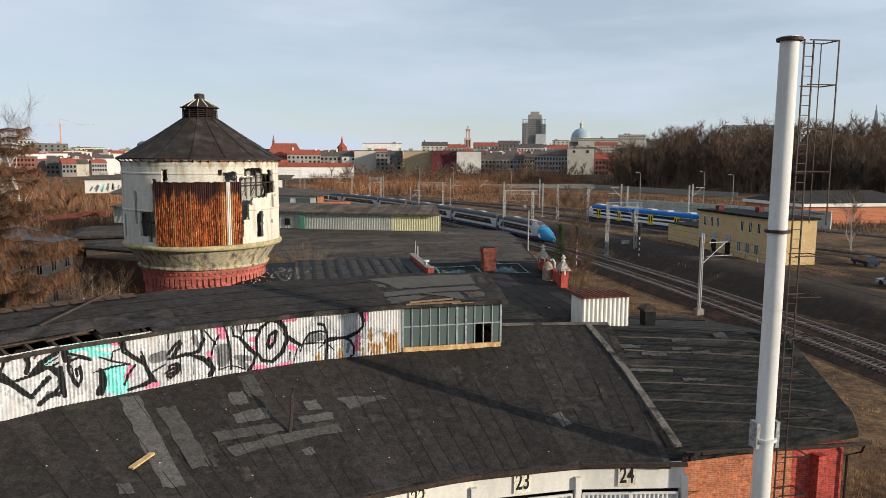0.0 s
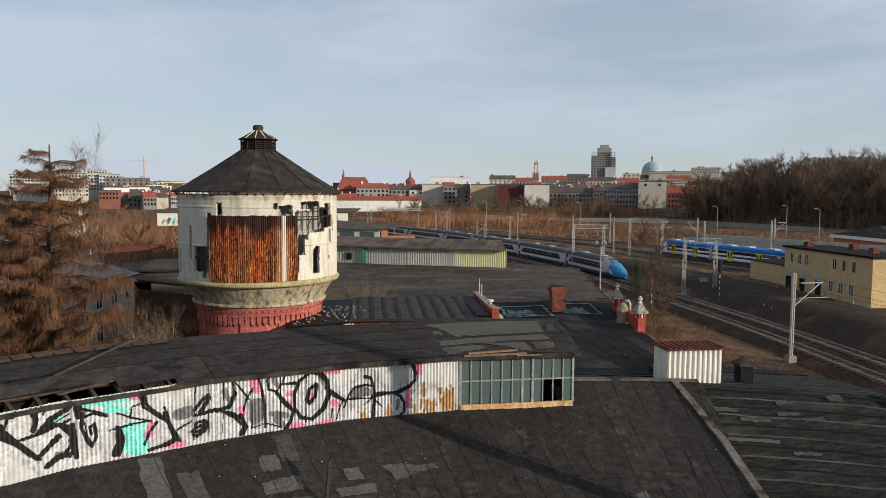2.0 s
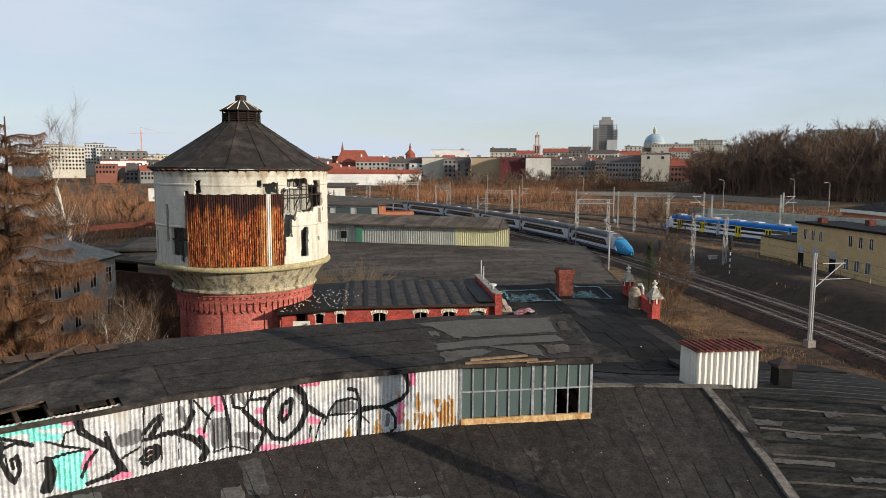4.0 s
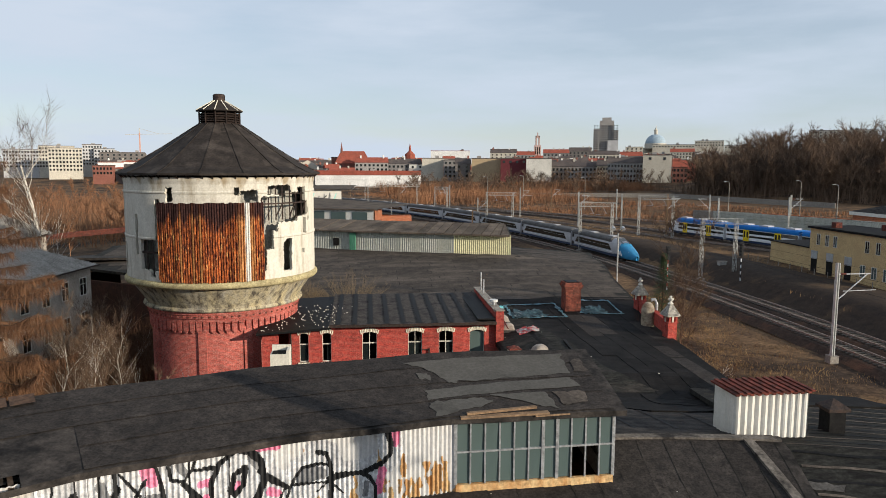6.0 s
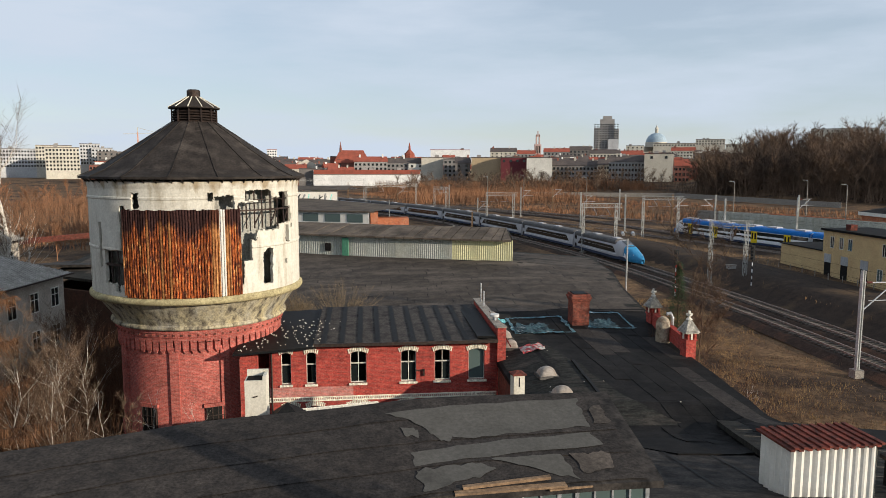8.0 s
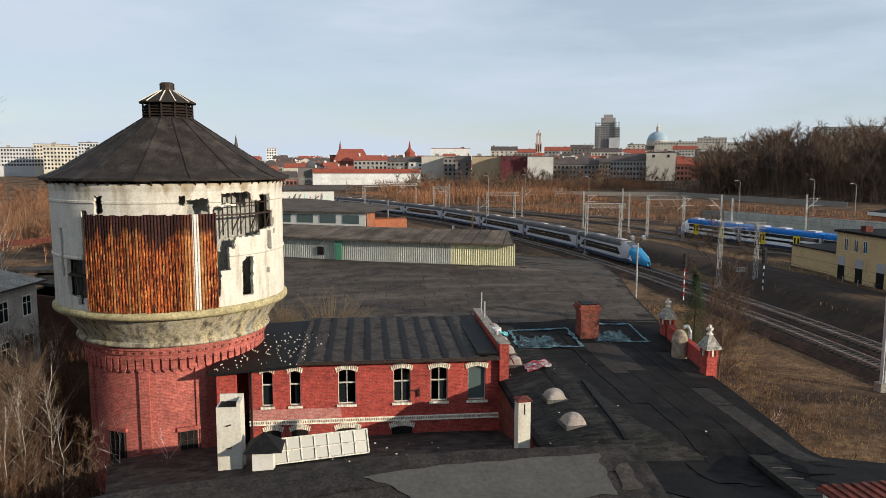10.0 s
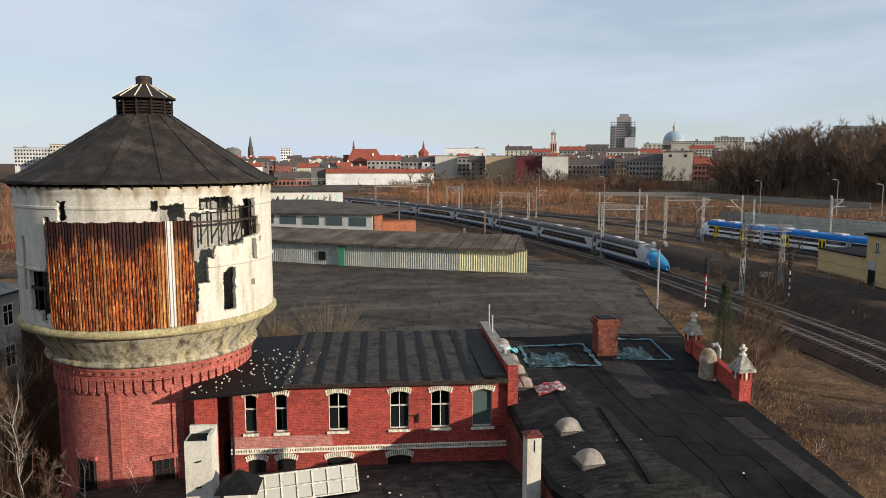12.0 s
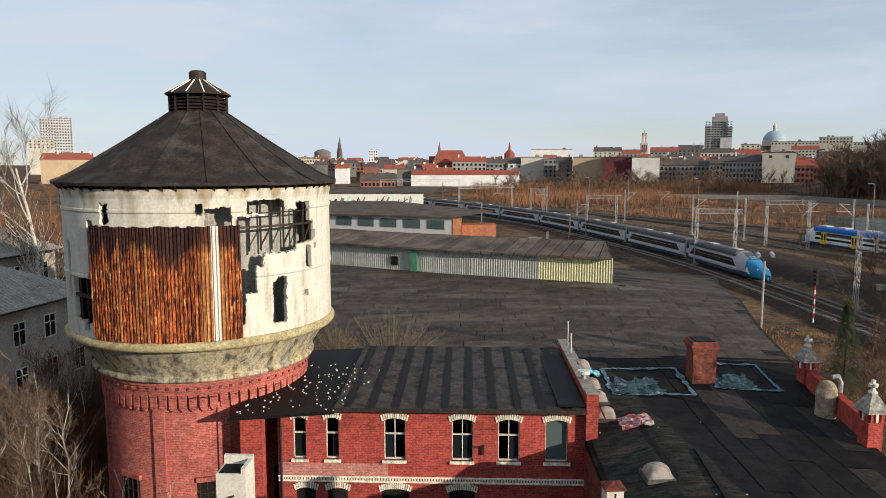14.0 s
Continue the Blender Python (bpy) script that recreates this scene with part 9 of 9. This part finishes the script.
def far_block(x, y, w, d, top, rot, material, roof, cols, rows):
    """A town building whose front is centred on (x, y), facing the yard."""
    z0 = min(ground_height(x, y), top - 4) - 2
    t = thing("town_building", (x, y, z0), {"red": "town house with a red tiled roof", "dark": "tenement house with a dark pitched roof", "gable": "pale gabled town building"}.get(roof, "flat-roofed town building")
              + " on the skyline", "building", "town buildings")
    m = pose(x, y, 0, 0, 0, rot)
    pitched = roof in ("red", "dark", "gable")
    rh = min(5.0, d * 0.3) if pitched else 0
    wt = top - rh * 0.8
    part("wall", Geo().box(-w / 2, 0, z0, w / 2, d, wt, m), M[material], t)
    if roof == "gable":
        part("roof", Geo().add([m @ Vector(p) for p in ((-w / 2, 0, wt), (w / 2, 0, wt), (0, 0, top + 1), (-w / 2, d, wt), (w / 2, d, wt), (0, d, top + 1))], [(0, 1, 2), (0, 2, 5, 3), (1, 4, 5, 2), (4, 3, 5)]), M[material], t)
    elif pitched:
        o = 0.4
        part("roof", Geo().add([m @ Vector(p) for p in ((-w / 2 - o, -o, wt), (w / 2 + o, -o, wt), (w / 2 + o, d + o, wt), (-w / 2 - o, d + o, wt), (-w / 2, d / 2, wt + rh), (w / 2, d / 2, wt + rh))],
                               [(0, 1, 5, 4), (2, 3, 4, 5), (1, 2, 5), (3, 0, 4)]), M["c_red_roof" if roof == "red" else "c_dark_roof"], t)
        for k in range(max(1, int(w / 9))):
            cx = rnd(-w / 2 + 1, w / 2 - 1)
            part("chimney", Geo().box(cx - 0.6, d * 0.4, wt, cx + 0.6, d * 0.55, wt + rh + rnd(0.8, 1.8), m), M[random.choice(("c_brick", "c_cream2", "c_white"))], t)
    else:
        part("parapet", Geo().box(-w / 2 - 0.2, -0.2, wt, w / 2 + 0.2, d + 0.2, wt + 0.5, m), M["c_dark_roof"] if material != "c_white" else M["c_red_roof"], t)
        for k in range(int(w / 16)):
            cx = rnd(-w / 2 + 2, w / 2 - 2)
            part("roof_hut", Geo().box(cx - 1.5, d * 0.3, wt, cx + 1.5, d * 0.7, wt + rnd(1.5, 3), m), M["c_grey"], t)
    for i in range(cols):
        for j in range(rows):
            cx = -w / 2 + w * (i + 0.5) / cols
            cz = wt - 3.0 - j * 3.3
            if cz > z0 + 0.5:
                piece("window", FAR_WINDOW, m @ Matrix.Translation((cx, 0, cz)) @ Matrix.Diagonal((min(1.5, w / cols * 0.42 / 0.55 * 0.5 + 0.3), 1, 1, 1)), t)


random.seed(110)
far_block(4, 496, 70.4, 16, 12.6, 0.1, "c_white", "flat", 0, 0)
far_block(-36, 500, 9.6, 16, 13.6, 5.0, "c_dark", "flat", 0, 0)
far_block(-44, 424, 19.3, 14, 11.4, 7.1, "c_brick", "dark", 9, 2)
far_block(7, 587, 26.2, 14, 22.1, -0.1, "c_grey", "red", 8, 3)
far_block(33, 587, 26.9, 14, 21.2, -2.9, "c_grey2", "dark", 8, 3)
far_block(55, 580, 17.1, 14, 22.1, -5.1, "c_cream2", "flat", 0, 0)
far_block(67, 564, 9.9, 14, 20.7, -6.5, "c_grey2", "flat", 3, 4)
far_block(74, 543, 11.5, 14, 21.4, -7.6, "c_dark", "dark", 2, 4)
far_block(90, 535, 21.3, 14, 21.7, -9.4, "c_ochre", "flat", 0, 0)
far_block(107, 517, 18.8, 14, 21.6, -11.7, "c_maroon", "flat", 4, 1)
far_block(123, 508, 17.6, 14, 21.5, -13.8, "c_pale", "flat", 0, 0)
far_block(138, 509, 10.7, 14, 19.7, -15.4, "c_dark", "dark", 4, 4)
far_block(153, 505, 20.2, 14, 19.7, -17.2, "c_grey2", "dark", 8, 4)
far_block(165, 496, 7.8, 14, 20.3, -18.8, "c_cream", "dark", 4, 4)
far_block(174, 477, 22.7, 14, 22.3, -20.6, "c_grey", "dark", 11, 5)
far_block(189, 460, 17.8, 16, 23.8, -23.0, "c_cream2", "flat", 2, 1)
far_block(202, 454, 9.1, 14, 19.8, -24.7, "c_brick", "red", 4, 4)
far_block(215, 459, 11.7, 14, 18.5, -25.9, "c_brick", "red", 5, 3)
far_block(-13, 602, 12.6, 10, 20.4, 1.8, "c_cream2", "flat", 0, 0)
far_block(-22, 617, 7.8, 14, 22.8, 2.7, "c_brick", "flat", 0, 0)
far_block(-46, 625, 16.4, 12, 19.6, 4.9, "c_cream2", "gable", 0, 0)
far_block(-75, 662, 34.7, 12, 17.7, 7.2, "c_brick", "dark", 10, 2)
far_block(-111, 920, 11.8, 16, 33.9, 7.4, "c_white", "flat", 4, 4)
far_block(-31, 666, 18.5, 12, 20.8, 3.3, "c_grey", "dark", 6, 3)
far_block(109, 921, 49.4, 20, 34.7, -6.6, "c_white", "flat", 0, 0)
far_block(166, 862, 31.5, 18, 35.5, -10.9, "c_cream2", "dark", 6, 2)
far_block(181, 808, 20.5, 14, 31.9, -12.7, "c_grey", "red", 5, 3)
far_block(203, 761, 27.1, 14, 33.3, -15.0, "c_grey2", "red", 7, 3)
far_block(239, 793, 25.1, 14, 36.3, -17.0, "c_dark", "dark", 6, 4)
far_block(238, 709, 29.5, 14, 31.1, -18.8, "c_cream2", "dark", 9, 3)
far_block(255, 681, 20.9, 14, 29.6, -20.9, "c_grey", "red", 6, 3)
far_block(329, 867, 20.8, 14, 39.5, -21.0, "c_cream2", "flat", 4, 2)
far_block(391, 895, 50.9, 18, 43.5, -24.0, "c_cream2", "flat", 14, 1)
far_block(360, 800, 26.5, 14, 35.9, -24.6, "c_cream2", "red", 8, 2)
far_block(443, 904, 35.4, 22, 49.1, -26.5, "c_cream2", "flat", 10, 2)
far_block(370, 762, 24.8, 14, 33.3, -26.4, "c_pale", "gable", 6, 2)
far_block(472, 889, 28.4, 14, 42.7, -28.4, "c_cream2", "flat", 8, 1)
far_block(-469, 850, 33.3, 30, 68.6, 30.0, "c_tower", "flat", 12, 16)
far_block(-457, 799, 24.1, 20, 43.0, 30.9, "c_cream2", "flat", 6, 3)
far_block(-289, 550, 35.0, 18, 24.0, 29.4, "c_ochre", "red", 0, 0)
far_block(-312, 713, 28.7, 18, 29.7, 24.6, "c_tower", "flat", 12, 5)
far_block(-285, 724, 29.9, 18, 33.2, 22.4, "c_cream2", "flat", 12, 6)
far_block(-259, 677, 26.6, 18, 30.4, 21.2, "c_cream2", "flat", 10, 6)
far_block(-266, 760, 17.7, 18, 35.7, 19.5, "c_tower", "flat", 7, 6)
far_block(-228, 730, 39.7, 18, 27.6, 17.6, "c_dark", "flat", 8, 2)
far_block(-187, 575, 17.5, 16, 18.0, 18.3, "c_white", "flat", 0, 0)
far_block(-238, 873, 27.3, 18, 26.1, 15.4, "c_pale", "flat", 8, 2)
far_block(-173, 601, 24.8, 16, 14.2, 16.3, "c_brick", "red", 6, 2)
far_block(-254, 758, 18.7, 18, 31.6, 18.5, "c_tower", "flat", 6, 5)
far_block(-232, 766, 28.9, 18, 27.6, 16.9, "c_dark", "flat", 8, 3)
far_block(-184, 613, 19.4, 16, 18.5, 16.7, "c_white", "flat", 0, 0)
far_block(-225, 871, 31.2, 18, 25.8, 14.5, "c_yel", "flat", 8, 2)
far_block(511, 740, 64.4, 24, 55.5, -34.6, "c_cream2", "flat", 14, 2)
far_block(511, 549, 27.7, 20, 40.9, -42.9, "c_brick", "red", 0, 0)
far_block(-140, 630, 37.2, 14, 16.2, 13.6, "c_grey2", "dark", 8, 2)
# red band along the white hall, and its gate posts
t = thing("hall_fascia", (4, 494, 10), "red band along the long white hall", "facade band")
part("band", Geo().box(-35, -0.3, 10.3, 35, 0.0, 12.6, pose(4, 495.6, 0, 0, 0, 0.1)), M["c_red_roof"], t)
# tall stepped apartment block
t = thing("tower_block", (377, 1115, 10), "tall grey stepped apartment block", "building")
m = pose(377, 1115, 0, 0, 0, -19)
for x0, x1, z1, d0 in ((-19, -10, 74, 0), (-10, 12, 87, 2), (12, 19, 72, 0), (-6, 8, 92, 6), (3, 19, 56, -3)):
    part("wing", Geo().box(x0, d0, 5, x1, d0 + 22, z1, m), M["c_tower" if z1 < 60 else "c_grey"], t)
for i in range(9):
    for j in range(17):
        piece("window", FAR_WINDOW, m @ Matrix.Translation((-17.5 + i * 4.3, -0.2 if not 1 < i < 7 else 1.8, 22 + j * 3.5)) @ Matrix.Diagonal((2.2, 6, 0.9, 1)), t)
# brick church spire with openings
t = thing("church_tower", (217, 902, 8), "slender pinkish church tower", "tower")
m = pose(217, 902, 0, 0, 0, -10)
part("shaft", Geo().box(-4.2, 0, 0, 4.2, 8, 42, m), mat("pink_stone", (0.50, 0.36, 0.32), (0.42, 0.30, 0.27), scale=0.2), t)
part("belfry", Geo().box(-2.6, 1.5, 42, -1.0, 6.5, 54, m).box(1.0, 1.5, 42, 2.6, 6.5, 54, m).box(-2.6, 1.5, 51, 2.6, 6.5, 54, m).box(-0.6, 3, 54, 0.6, 5, 58, m), mat("pink_stone_top", (0.48, 0.34, 0.30), scale=0.2), t)
for k in (-2.2, 0, 2.2):
    part("opening", Geo().box(k - 0.6, -0.1, 31, k + 0.6, 0.3, 40, m), M["dark"], t)
# domed cathedral
t = thing("cathedral_dome", (390, 950, 20), "large pale blue cathedral dome with a lantern", "church")
prof = [(13.5 * math.cos(a * math.pi / 2), 46.5 + 12.5 * math.sin(a * math.pi / 2)) for a in (0, 0.15, 0.3, 0.45, 0.6, 0.75, 0.9)]
part("dome", Geo().lathe(390, 950, prof + [(1.6, 59)], 32), mat("pale_copper", (0.30, 0.38, 0.44), (0.24, 0.31, 0.36), rough=0.5, scale=0.2), t, smooth=True)
part("lantern", Geo().lathe(390, 950, [(2.2, 58.5), (2.2, 64), (2.6, 64.2), (0.4, 68), (0.2, 71)], 16), M["c_cream2"], t)
part("drum", Geo().lathe(390, 950, [(14.2, 40), (14.2, 46.5), (13, 46.8)], 32), M["c_cream2"], t)
part("base", Geo().box(365, 952, 10, 440, 975, 41), M["c_cream2"], t)
# red-roofed church near the hall
t = thing("red_church", (-17, 612, 5), "brick church with a steep red roof", "church")
m = pose(-8, 600, 0, 0, 0, -2)
part("nave", Geo().box(-14, 0, 0, 14, 14, 18, m), M["c_brick"], t)
part("roof", Geo().add([m @ Vector(p) for p in ((-14.5, -0.6, 18), (14.5, -0.6, 18), (14.5, 14.6, 18), (-14.5, 14.6, 18), (-10, 7, 28), (9, 7, 28))], [(0, 1, 5, 4), (1, 2, 5), (2, 3, 4, 5), (3, 0, 4)]), M["c_red_roof"], t)
part("turret", Geo().lathe(-17, 607, [(1.0, 20), (1.0, 29), (0.05, 35)], 8), M["c_brick"], t)
part("turret", Geo().lathe(46, 726, [(5, 18), (5, 27), (1.2, 31), (1, 34), (0.1, 38)], 8), M["c_red_roof"], t)
# spires, water tower and crane far off
t = thing("gas_holder", (-160, 911, 0), "brown cylindrical storage tower on the skyline", "tower")
part("drum", Geo().lathe(-172, 909, [(10, 0), (10, 31), (6, 34), (0.1, 35)], 20), M["c_dark"], t, smooth=False)
t = thing("church_spire", (-155, 912, 0), "thin dark church spire far away", "tower")
part("spire", Geo().lathe(-152, 915, [(3.5, 10), (3.5, 30), (0.1, 50)], 8), M["c_dark_roof"], t)
t = thing("church_spire", (511, 562, 0), "grey church with twin pointed spires", "church")
for dx in (0, 14):
    part("spire", Geo().lathe(511 + dx, 562 - dx * 0.8, [(3.4, 10), (3.4, 46), (2.4, 47), (0.1, 68)], 8), M["c_tower"], t)
t = thing("construction_crane", (-255, 866, 0), "red tower crane with a long jib", "crane")
g = Geo()
g.beam((-252, 866, 0), (-252, 866, 52), 1.2)
part("tower", g, mat("crane_red", (0.60, 0.34, 0.27), (0.5, 0.28, 0.22)), t)
part("jib", Geo().beam((-268, 868, 50), (-215, 861, 51), 0.5), M["c_pale"], t)
part("apex", Geo().beam((-252, 866, 50), (-252, 866, 57), 0.8).beam((-252, 866, 57), (-230, 863, 51), 0.3), M["c_cream2"], t)

# more roofs of the old town behind the first row
random.seed(120)
for k in range(170):
    b = rnd(-20, 27)
    dist = rnd(540, 880)
    x, y = 5 + dist * math.sin(radians(b)), 27 + dist * math.cos(radians(b))
    top = 14.0 + (dist - 540) * 0.03 + rnd(-1.5, 2.5) + max(0, b) * 0.28
    far_block(x, y, rnd(9, 24), rnd(9, 13), top, -b + rnd(-14, 14), random.choice(("c_grey", "c_cream2", "c_cream", "c_brick", "c_grey2", "c_pale", "c_white", "c_dark")),
              random.choice(("red", "red", "dark", "flat", "dark")), random.choice((0, 4, 6)), 2)
